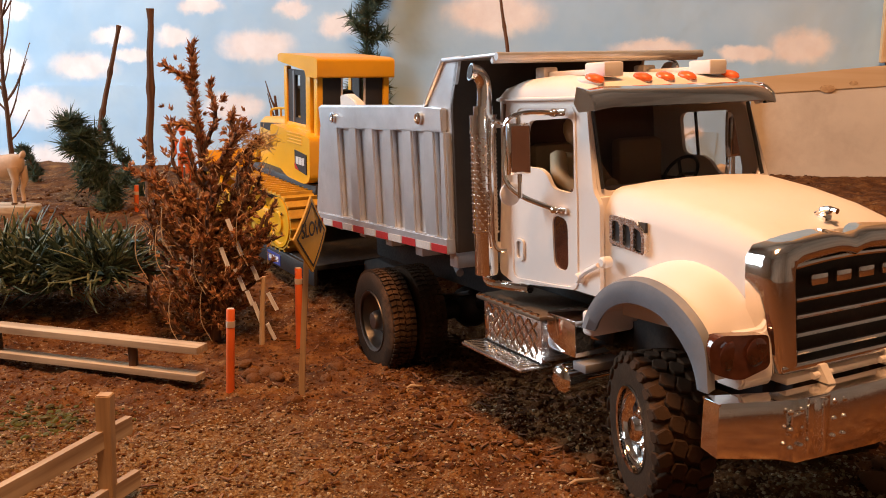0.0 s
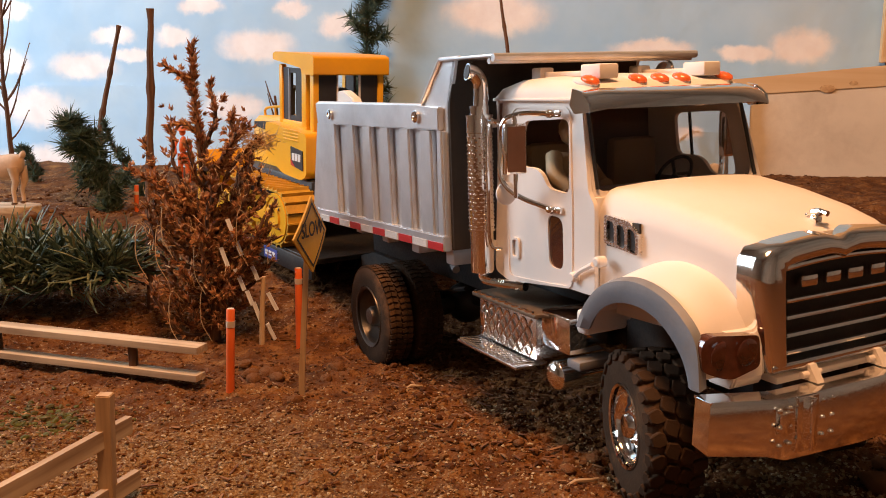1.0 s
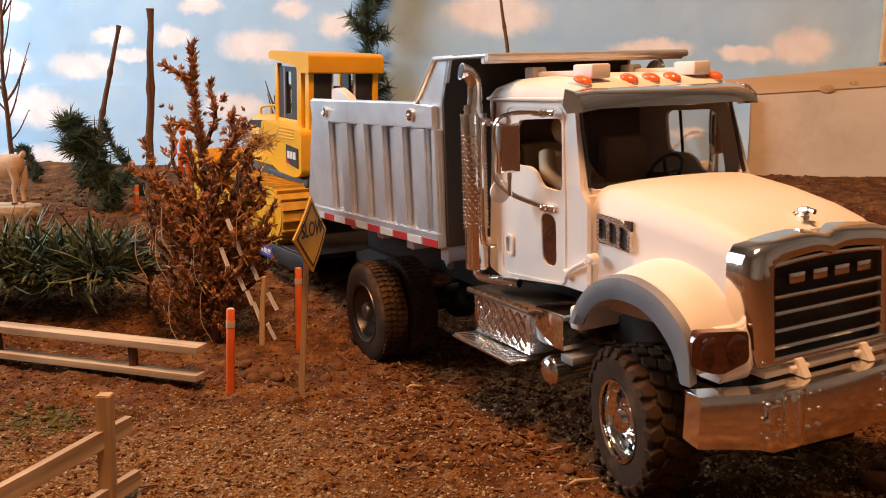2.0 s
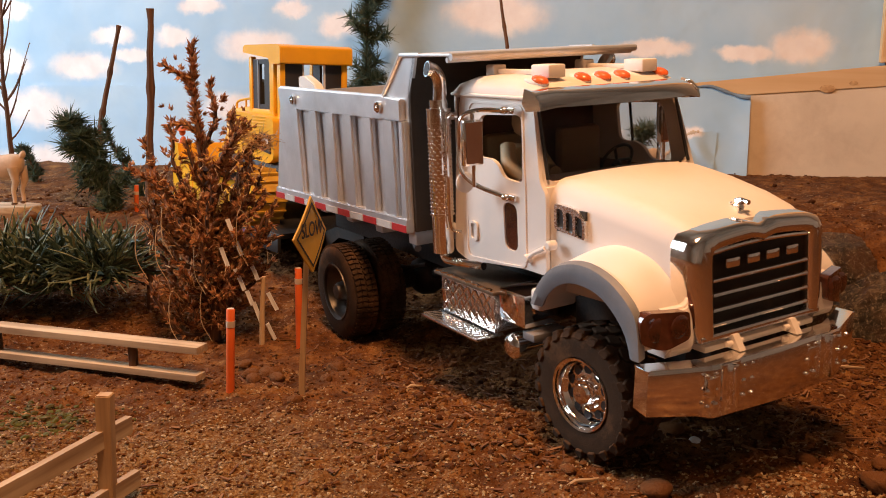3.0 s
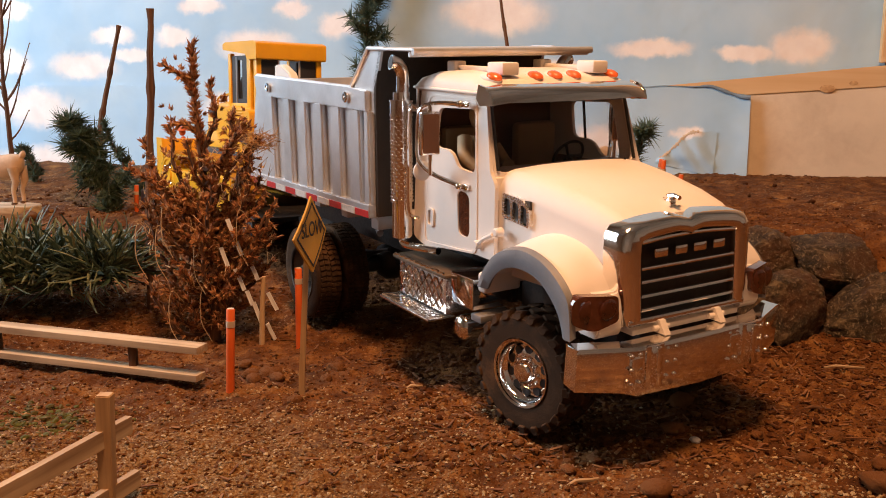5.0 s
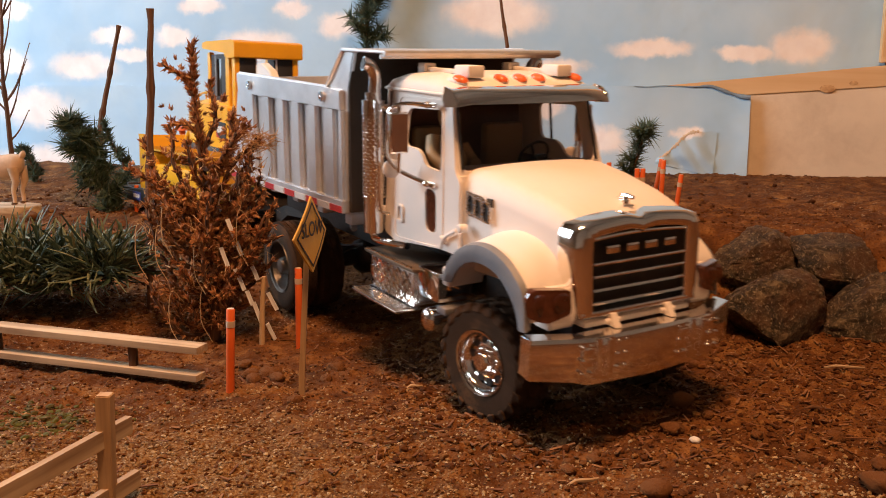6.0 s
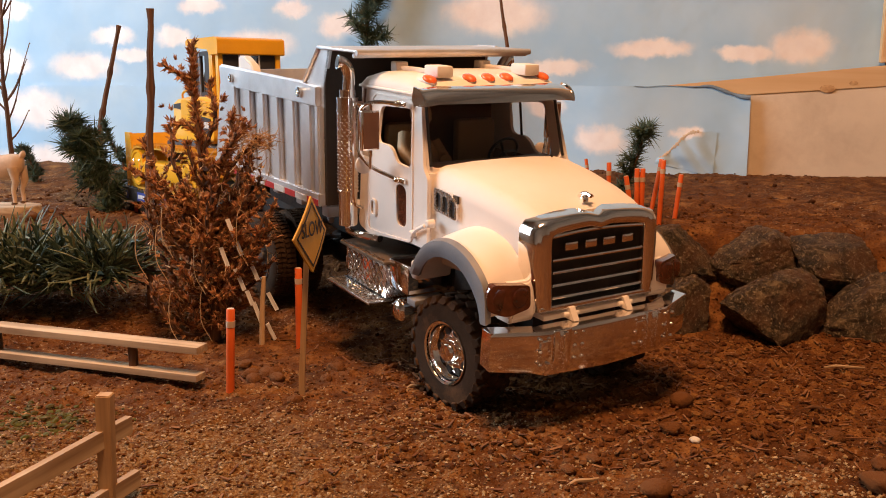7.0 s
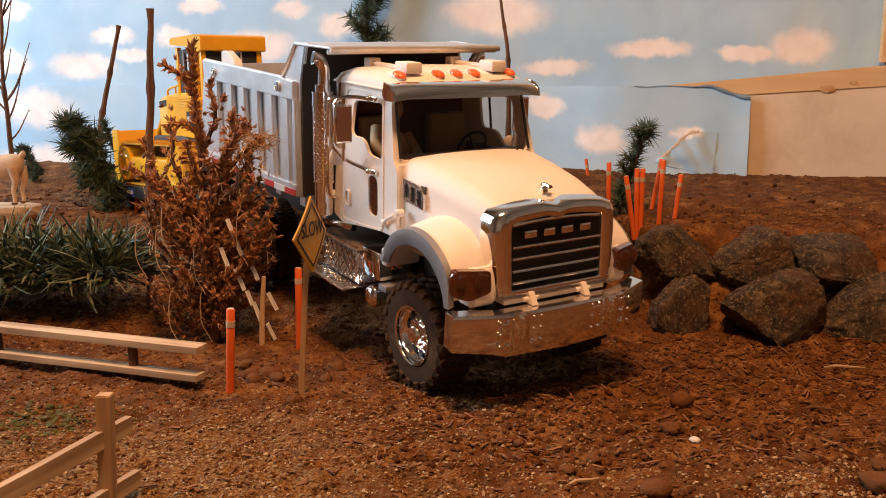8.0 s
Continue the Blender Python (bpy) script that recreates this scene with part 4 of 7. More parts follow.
    tube(bm, curve_path([(0.0420, 0, 0.1430), (0.0460, 0, 0.1448), (0.0500, 0, 0.1455), (0.0540, 0, 0.1450)], 4), 0.002, 8, [0.0009] * 3 + [0.0017] * 6 + [0.0014] * 4)
    tube(bm, [(0.0505, -0.0042, 0.1438), (0.0510, 0, 0.1448), (0.0505, 0.0042, 0.1438)], 0.0010, 6)
    part("hood_ornament", bm, M_CHROME, hood, "small chrome hood ornament")


def build_bumper(truck):
    bm = bmesh.new()
    plan = [(0.0640, -0.0800), (0.0745, -0.0560), (0.0775, -0.0480), (0.0785, 0.0), (0.0775, 0.0480), (0.0745, 0.0560), (0.0640, 0.0800)]
    low = [0.0480, 0.0462, 0.0440, 0.0425, 0.0440, 0.0462, 0.0480]
    secs = []
    for (x, y), z in zip(plan, low):
        secs.append([(x, y, z), (x + 0.0012, y, 0.0700), (x + 0.0002, y, 0.0722), (x - 0.0100, y * 0.985, 0.0726), (x - 0.0100, y * 0.985, 0.0712), (x - 0.0022, y * 0.99, 0.0705), (x - 0.0022, y * 0.99, z)])
    loft(bm, secs)
    bumper = part("bumper", bm, M_CHROME, truck, "chrome front bumper with swept ends", 30)
    for y in (-0.0800, 0.0800):
        bm = bmesh.new()
        s = 1 if y > 0 else -1
        prism(bm, [(0.0640, 0.0480), (0.0650, 0.0722), (0.0560, 0.0722), (0.0545, 0.0500)], 1, y, y - s * 0.0015)
        part("end_cap", bm, M_CHROME, bumper)
    for y in (-0.0375, 0.0375):
        bm = bmesh.new()
        box(bm, 0.0775, 0.0800, y - 0.0065, y + 0.0065, 0.0470, 0.0725, 0.0008)
        box(bm, 0.0795, 0.0835, y - 0.0015, y + 0.0015, 0.0480, 0.0720, 0.0005)
        part("tow_plate", bm, M_CHROME, bumper)
        for dy in (-0.016, -0.010, 0.010, 0.016):
            for z in (0.052, 0.060, 0.068):
                bm = bmesh.new()
                lump(bm, random.Random(1), Vector((0.0788, y + dy, z)), 0.0013, 0.0014, 0.0014, 0, 2)
                part("bolt", bm, M_CHROME, bumper)
        bm = bmesh.new()
        box(bm, 0.0780, 0.0796, y - 0.0155, y - 0.0085, 0.0560, 0.0670, 0.0006)
        part("lamp_plate", bm, M_CHROME, bumper)
    bm = bmesh.new()
    box(bm, 0.052, 0.066, -0.042, 0.042, 0.0735, 0.0770, 0.0008)
    for y in (-0.022, 0.022):
        prism(bm, [(0.058, 0.0730), (0.0730, 0.0730), (0.0680, 0.0805), (0.058, 0.0805)], 1, y - 0.0022, y + 0.0022)
        tube(bm, [(0.067, y - 0.006, 0.0760), (0.067, y + 0.006, 0.0760)], 0.0016, 10)
    part("bumper_bracket", bm, M_WHITE, truck, "white bumper crossmember")


def build_side_gear(truck):
    for out in (-1, 1):
        s = out
        # exhaust stack with a drilled heat shield
        bm = bmesh.new()
        tube(bm, [(-0.1455, s * 0.0700, 0.092), (-0.1455, s * 0.0700, 0.118)], 0.0074, 20)
        tube(bm, [(-0.1455, s * 0.0700, 0.180), (-0.1455, s * 0.0700, 0.1895)], 0.0082, 20)
        tube(bm, [(-0.1455, s * 0.0700, 0.118), (-0.1455, s * 0.0700, 0.183)], 0.0060, 20)
        for z in (0.1800, 0.1895, 0.1190):
            tube(bm, [(-0.1455, s * 0.0700, z - 0.0007), (-0.1455, s * 0.0700, z + 0.0007)], 0.0086, 20)
        tube(bm, [(-0.1450, s * 0.0700, 0.188), (-0.1450, s * 0.0700, 0.1955)], 0.0062, 18)
        stack = part("exhaust", bm, M_CHROME, truck, "upright chrome exhaust")
        bm = bmesh.new()
        lathe(bm, [(0.0072, -0.001), (0.0078, 0.0), (0.0078, 0.0600), (0.0072, 0.0610)], 24, Matrix.Translation((-0.1455, s * 0.0700, 0.1790)) @ Matrix.Rotation(radians(-90), 4, "X"))
        shield = part("heat_shield", bm, M_CHROME, stack, "studded chrome heat shield", 30)
        bm = bmesh.new()
        rng = random.Random(3)
        for k in range(23):
            for j in range(12):
                a = 2 * math.pi * (j + 0.5 * (k % 2)) / 12
                lump(bm, rng, Vector((-0.1455 + 0.0078 * math.cos(a), s * 0.0700 + 0.0078 * math.sin(a), 0.1215 + k * 0.0025)), 0.0006, 0.0011, 0.0009, 0.0, 1, Matrix.Rotation(a, 4, "Z"))
        part("stud", bm, M_CHROME, shield)["kind"] = "stuff"
        bm = bmesh.new()
        path = curve_path([(-0.1445, s * 0.0695, 0.194), (-0.1440, s * 0.0692, 0.2040), (-0.1440, s * 0.0700, 0.2100), (-0.1445, s * 0.0735, 0.2148), (-0.1452, s * 0.0780, 0.2160)], 5)
        tube(bm, path, 0.0047, 18)
        tube(bm, [path[-1] - (path[-1] - path[-2]).normalized() * 0.0012, path[-1]], 0.0053, 18)
        part("tail_pipe", bm, M_CHROME, stack)
        bm = bmesh.new()
        d = (path[-1] - path[-2]).normalized()
        tube(bm, [path[-1] - d * 0.001, path[-1] + d * 0.0003], 0.0043, 16)
        part("pipe_mouth", bm, M_BLACK, stack)
        bm = bmesh.new()
        tube(bm, curve_path([(-0.1455, s * 0.0700, 0.094), (-0.1450, s * 0.0700, 0.0885), (-0.1380, s * 0.0690, 0.0868), (-0.1080, s * 0.0620, 0.0880)], 5), 0.0028, 10)
        part("exhaust_elbow", bm, M_CHROME, stack)
        bm = bmesh.new()
        tube(bm, curve_path([(-0.1320, s * 0.0640, 0.185), (-0.1345, s * 0.070, 0.183), (-0.1350, s * 0.0705, 0.140), (-0.1345, s * 0.070, 0.112), (-0.1310, s * 0.0640, 0.108)], 5), 0.0015, 8)
        part("grab_handle", bm, M_CHROME, truck)
        bm = bmesh.new()
        box(bm, -0.1435, -0.1405, s * 0.060, s * 0.0700, 0.182, 0.187, 0.0006)
        part("stack_bracket", bm, M_WHITE, truck)
        bm = bmesh.new()
        box(bm, -0.1560, -0.1405, s * 0.062, s * 0.0660, 0.106, 0.112, 0.0006)
        part("stack_bracket", bm, M_WHITE, truck)
        # step box of tread plate
        bm = bmesh.new()
        box(bm, -0.1540, -0.0880, s * 0.030, s * 0.0680, 0.0480, 0.0740, 0.0008)
        step = part("step_box", bm, M_TREAD, truck, "chromed tread plate step box")
        bm = bmesh.new()
        box(bm, -0.1580, -0.0840, s * 0.030, s * 0.0715, 0.0745, 0.0770, 0.0006)
        part("step_top", bm, M_DUSTY, step, "dusty tread plate top")
        bm = bmesh.new()
        box(bm, -0.1600, -0.0885, s * 0.060, s * 0.0820, 0.0445, 0.0465, 0.0006)
        part("step_plate", bm, M_TREAD, step)
        bm = bmesh.new()
        for i in range(13):
            for j in range(5):
                x, z = -0.1490 + i * 0.0046, 0.0515 + j * 0.0046
                box(bm, -0.0027, 0.0027, 0, s * 0.0011, -0.0006, 0.0006, 0, Matrix.Translation((x, s * 0.0677, z)) @ Matrix.Rotation(radians(48 if (i + j) % 2 else -48), 4, "Y"))
        part("tread_pattern", bm, M_CHROME, step)["kind"] = "stuff"
        bm = bmesh.new()
        for i in range(17):
            x = -0.1575 + i * 0.0041
            box(bm, -0.0008, 0.0008, -0.0062, 0.0062, 0, 0.0012, 0, Matrix.Translation((x, s * 0.0745, 0.0462)) @ Matrix.Rotation(radians(s * 18), 4, "Z"))
        for i in range(19):
            box(bm, -0.0019, 0.0019, -0.0006, 0.0006, 0, 0.0011, 0, Matrix.Translation((-0.1560 + i * 0.0038, s * 0.0700, 0.0767)) @ Matrix.Rotation(radians(42 if i % 2 else -42), 4, "Z"))
        part("tread_relief", bm, M_CHROME, step)["kind"] = "stuff"
        bm = bmesh.new()
        box(bm, -0.1500, -0.1440, s * 0.0680, s * 0.0705, 0.0560, 0.0660, 0.0008)
        part("step_latch", bm, M_CHROME, step)
        bm = bmesh.new()
        box(bm, -0.0840, -0.0560, s * 0.030, s * 0.0670, 0.0590, 0.0800, 0.0012)
        part("battery_box", bm, M_CHROME, truck, "chrome battery box")
        bm = bmesh.new()
        lathe(bm, [(0.0020, 0.0690), (0.0060, 0.0682), (0.0082, 0.0660), (0.0088, 0.0640), (0.0088, 0.030)], 20, Matrix.Translation((-0.0720, 0, 0.0430)) @ Matrix.Diagonal((1, s, 1, 1)))
        part("air_tank", bm, M_CHROME, truck, "chrome air tank")
        bm = bmesh.new()
        box(bm, -0.0600, -0.0480, s * 0.040, s * 0.0660, 0.0520, 0.0570, 0.0008)
        part("tank_mount", bm, M_GREY, truck)


def tyre_body(r, w, chunky):
    """A tyre carcass about y."""
    bm = bmesh.new()
    h, ri = w / 2, r * (0.51 if chunky else 0.56)
    b = r - (0.0030 if chunky else 0.0014)
    lathe(bm, [(ri, -h * 0.78), (ri + 0.002, -h * 0.94), (b * 0.80, -h * 1.0), (b * 0.93, -h * 0.96), (b * 0.985, -h * 0.82), (b, -h * 0.6), (b, 0), (b, h * 0.6), (b * 0.985, h * 0.82), (b * 0.93, h * 0.96), (b * 0.80, h * 1.0), (ri + 0.002, h * 0.94), (ri, h * 0.78)], 48, closed=True)
    return bm


def block_mesh(sx, sy, sz, bevel):
    bm = bmesh.new()
    prism(bm, [(-sx, -sy), (sx * 0.5, -sy), (sx, -sy * 0.35), (sx * 0.75, sy), (-sx * 0.6, sy), (-sx, sy * 0.3)], 2, -0.002, sz)
    if bevel:
        bmesh.ops.bevel(bm, geom=[e for e in bm.edges if max(v.co.z for v in e.verts) > sz * 0.9], offset=bevel, segments=1, affect="EDGES")
    bmesh.ops.recalc_face_normals(bm, faces=bm.faces)
    me = bpy.data.meshes.new("tread_block")
    bm.to_mesh(me)
    bm.free()
    me.materials.append(M_TYRE)
    return me


def road_tread(r, w):
    """Fine ribs of a road tyre, too small to pick apart."""
    bm = bmesh.new()
    h, b = w / 2, r - 0.0014
    for k in range(54):
        a = 2 * math.pi * k / 54
        for at, skew in ((-0.62, 12), (-0.21, -16), (0.21, 16), (0.62, -12)):
            m = Matrix.Rotation(a + 0.5 * math.pi / 54 * (at > 0), 4, "Y") @ Matrix.Translation((0, at * h, b + 0.0004)) @ Matrix.Rotation(radians(skew), 4, "Z")
            box(bm, -0.0015, 0.0015, -0.17 * h, 0.17 * h, -0.001, 0.0010, 0.0, m)
    return bm


def rim_disc(r, depth, holes, dish):
    """A wheel disc about y; the outer face is towards -y."""
    bm = bmesh.new()
    h = depth / 2
    lathe(bm, [(r * 0.99, -h), (r * 1.06, -h - 0.0006), (r * 1.07, -h + 0.0006), (r * 0.985, -h + 0.0016), (r * 0.955, -h + 0.0018), (r * 0.945, -h + 0.0030), (r * 0.90, -h + dish * 0.62), (r * 0.875, -h + dish * 0.66), (r * 0.80, -h + dish), (r * 0.62, -h + dish * 0.80), (r * 0.50, -h + dish * 0.72), (r * 0.36, -h + dish * 0.70), (r * 0.34, -h + dish * 0.25), (r * 0.27, -h + dish * 0.05), (r * 0.10, -h + dish * 0.02), (r * 0.02, -h + dish * 0.02), (r * 0.02, h), (r * 0.97, h)], 40, caps=False)
    return bm


WHEELS = []


def build_wheel(truck, name, home, r, w, chunky, steered, flip, mat, dual=False):
    hub = new(name)
    hub.empty_display_size = 0.01
    hub.parent = truck
    hub["label"] = "chromed wheel with a knobbly dusty tyre" if chunky else "steel wheel with a dusty road tyre"
    part("tyre", tyre_body(r, w, chunky), M_TYRE, hub)
    half = w / 2
    if chunky:
        inner, outer = block_mesh(0.0040, half * 0.25, 0.0021, 0.0005), block_mesh(0.0036, half * 0.27, 0.0021, 0.0005)
        edge = block_mesh(0.0030, 0.0022, 0.0014, 0.0004)
        n, b = 22, r - 0.0030
        for k in range(n):
            for off, at, skew, me in ((0.0, 0.70, 14, outer), (0.45, 0.24, -22, inner), (0.10, -0.24, 158, inner), (0.60, -0.70, 194, outer)):
                ob = new("tread_block", me)
                ob.parent = hub
                ob.matrix_basis = Matrix.Rotation((k + off) * 2 * math.pi / n, 4, "Y") @ Matrix.Translation((0, at * half, b - (0.0006 if abs(at) > 0.5 else 0))) @ Matrix.Rotation(radians(skew), 4, "Z") @ Matrix.Rotation(radians(-9 * (1 if at > 0.5 else -1 if at < -0.5 else 0)), 4, "X")
            for sd, off in ((1, 0.0), (-1, 0.60)):
                ob = new("shoulder_lug", edge)
                ob.parent = hub
                ob.matrix_basis = Matrix.Rotation((k + off) * 2 * math.pi / n, 4, "Y") @ Matrix.Translation((0, sd * half * 0.93, b * 0.955)) @ Matrix.Rotation(radians(-sd * 68), 4, "X")
    else:
        part("tread", road_tread(r, w), M_TYRE, hub)["kind"] = "stuff"
    rr = r * (0.51 if chunky else 0.56)
    dish = 0.0085 if chunky else 0.0150
    part("rim", rim_disc(rr, w * 0.96, 10, dish), mat, hub)
    h = w * 0.48
    count = 10 if chunky else 8
    for k in range(count):
        bm = bmesh.new()
        a = 2 * math.pi * k / count
        rad = 0.67 * rr
        lathe(bm, [(rr * 0.135, 0.0008), (rr * 0.135, -0.0012)], 14, Matrix.Translation((rad * math.sin(a), -h + dish * (0.90 if chunky else 0.93), rad * math.cos(a))))
        part("hand_hole", bm, M_BLACK, hub)
        bm = bmesh.new()
        a += math.pi / count
        lump(bm, random.Random(1), Vector((rr * 0.45 * math.sin(a), -h + dish * 0.66, rr * 0.45 * math.cos(a))), rr * 0.06, rr * 0.08, rr * 0.06, 0, 1)
        part("wheel_nut", bm, mat, hub)
    if dual:
        bm = tyre_body(r, w, False)
        bmesh.ops.translate(bm, vec=(0, w * 1.12, 0), verts=bm.verts)
        part("inner_tyre", bm, M_TYRE, hub)
        bm = road_tread(r, w)
        bmesh.ops.translate(bm, vec=(0, w * 1.12, 0), verts=bm.verts)
        part("inner_tread", bm, M_TYRE, hub)["kind"] = "stuff"
    WHEELS.append((hub, Vector(home), r, steered, flip))


def build_truck():
    truck = thing("dump_truck", "white toy dump truck with ribbed aluminium box on soil", "truck")
    build_chassis(truck)
    build_cab(truck)
    build_nose(truck)
    build_bumper(truck)
    build_dump_box(truck)
    build_side_gear(truck)
    for out in (-1, 1):
        build_wheel(truck, "front_wheel", (0.004, out * 0.0605, 0.0385), 0.0392, 0.0290, True, True, 0 if out < 0 else 1, M_CHROME)
        build_wheel(truck, "rear_wheel", (-0.296, out * 0.0775, 0.0320), 0.0400, 0.0230, False, False, 0 if out < 0 else 1, M_STEEL, True)
    return truck


M_DUSTY = surface("dusty_metal", (0.22, 0.16, 0.11), 0.55, 0.6, vary=0.35, dirt=(0.20, 0.11, 0.05), dirt_amount=0.7)
M_STEEL = surface("dull_steel", (0.20, 0.18, 0.16), 0.45, 1.0, vary=0.3, dirt=DUST, dirt_amount=0.4)
TRUCK = build_truck()


def build_driver():
    """A plain driver doll in one mesh."""
    bm = bmesh.new()
    rng = random.Random(4)
    y = -0.031
    for dy in (0.0,):
        yy = y + dy
        lump(bm, rng, Vector((-0.105, yy, 0.148)), 0.010, 0.015, 0.022, 0.05)
        lump(bm, rng, Vector((-0.103, yy, 0.180)), 0.0085, 0.008, 0.010, 0.05)
        tube(bm, curve_path([(-0.102, yy - 0.014, 0.166), (-0.092, yy - 0.0190, 0.154), (-0.078, yy - 0.016, 0.146)], 4), 0.0052, 8)
        tube(bm, curve_path([(-0.106, yy + 0.014, 0.159), (-0.098, yy + 0.0175, 0.148), (-0.086, yy + 0.012, 0.148)], 4), 0.0042, 8)
        tube(bm, [(-0.104, yy - 0.007, 0.128), (-0.078, yy - 0.007, 0.125)], 0.0052, 8)
        tube(bm, [(-0.104, yy + 0.007, 0.128), (-0.078, yy + 0.007, 0.125)], 0.0052, 8)
    ob = finish("driver_doll", bm, M_SKIN, smooth=60)
    return tagged(ob, "plain tan plastic doll seated in the truck cab", "doll")


DRIVER = build_driver()


# ---- bulldozer (x towards its blade, z up from the trailer deck) ----
def build_track(dozer, out):
    """One crawler: frame, sprocket, idler, rollers and track plates."""
    y0, y1 = out * 0.050, out * 0.084
    bm = bmesh.new()
    box(bm, -0.050, 0.105, out * 0.056, out * 0.0845, 0.014, 0.036, 0.003)
    side = part("track_frame", bm, M_YELLOW, dozer, "yellow track frame")
    for name, x, r in (("sprocket", -0.055, 0.0245), ("idler", 0.108, 0.0225)):
        bm = bmesh.new()
        lathe(bm, [(0.002, 0.0850), (0.006, 0.0862), (0.010, 0.0862), (0.011, 0.0845), (r * 0.82, 0.0838), (r * 0.86, 0.0850), (r, 0.0850), (r, 0.054)], 28, Matrix.Translation((x, 0, 0.0270)) @ Matrix.Diagonal((1, out, 1, 1)))
        part(name, bm, M_YELLOW, side)
        for k in range(4):
            a = math.pi / 4 + k * math.pi / 2
            bm = bmesh.new()
            lump(bm, random.Random(1), Vector((x + 0.0135 * math.cos(a), out * 0.0850, 0.027 + 0.0135 * math.sin(a))), 0.0022, 0.0018, 0.0022, 0, 1)
            part("bolt", bm, M_CHROME, side)
    for k in range(6):
        bm = bmesh.new()
        lathe(bm, [(0.0075, 0.060), (0.0085, 0.062), (0.0085, 0.078), (0.0075, 0.080)], 16, Matrix.Translation((-0.030 + k * 0.023, 0, 0.0135)) @ Matrix.Diagonal((1, out, 1, 1)))
        part("roller", bm, M_TRACK, side)
    # plates follow an oval round the two wheels
    xa, xb, zc, r = -0.055, 0.108, 0.0270, 0.0262
    straight, turn = xb - xa, math.pi * r
    total, n = 2 * (straight + turn), 50
    me = None
    for k in range(n):
        s = total * k / n
        if s < straight:
            p, a = (xa + s, zc + r), 0.0
        elif s < straight + turn:
            t = (s - straight) / r
            p, a = (xb + r * math.sin(t), zc + r * math.cos(t)), t
        elif s < 2 * straight + turn:
            p, a = (xb - (s - straight - turn), zc - r), math.pi
        else:
            t = math.pi + (s - 2 * straight - turn) / r
            p, a = (xa + r * math.sin(t), zc + r * math.cos(t)), t
        m = Matrix.Translation((p[0], 0, p[1])) @ Matrix.Rotation(a, 4, "Y")
        if me is None:
            bm = bmesh.new()
            box(bm, -0.0045, 0.0045, y0, y1, -0.0012, 0.0006)
            box(bm, -0.0045, -0.0030, y0, y1, 0.0006, 0.0034)
            plate = part("track_plate", bm, M_TRACK, side, "", 0)
            me = plate.data
        else:
            plate = new("track_plate", me)
            plate.parent = side
        plate.matrix_basis = m


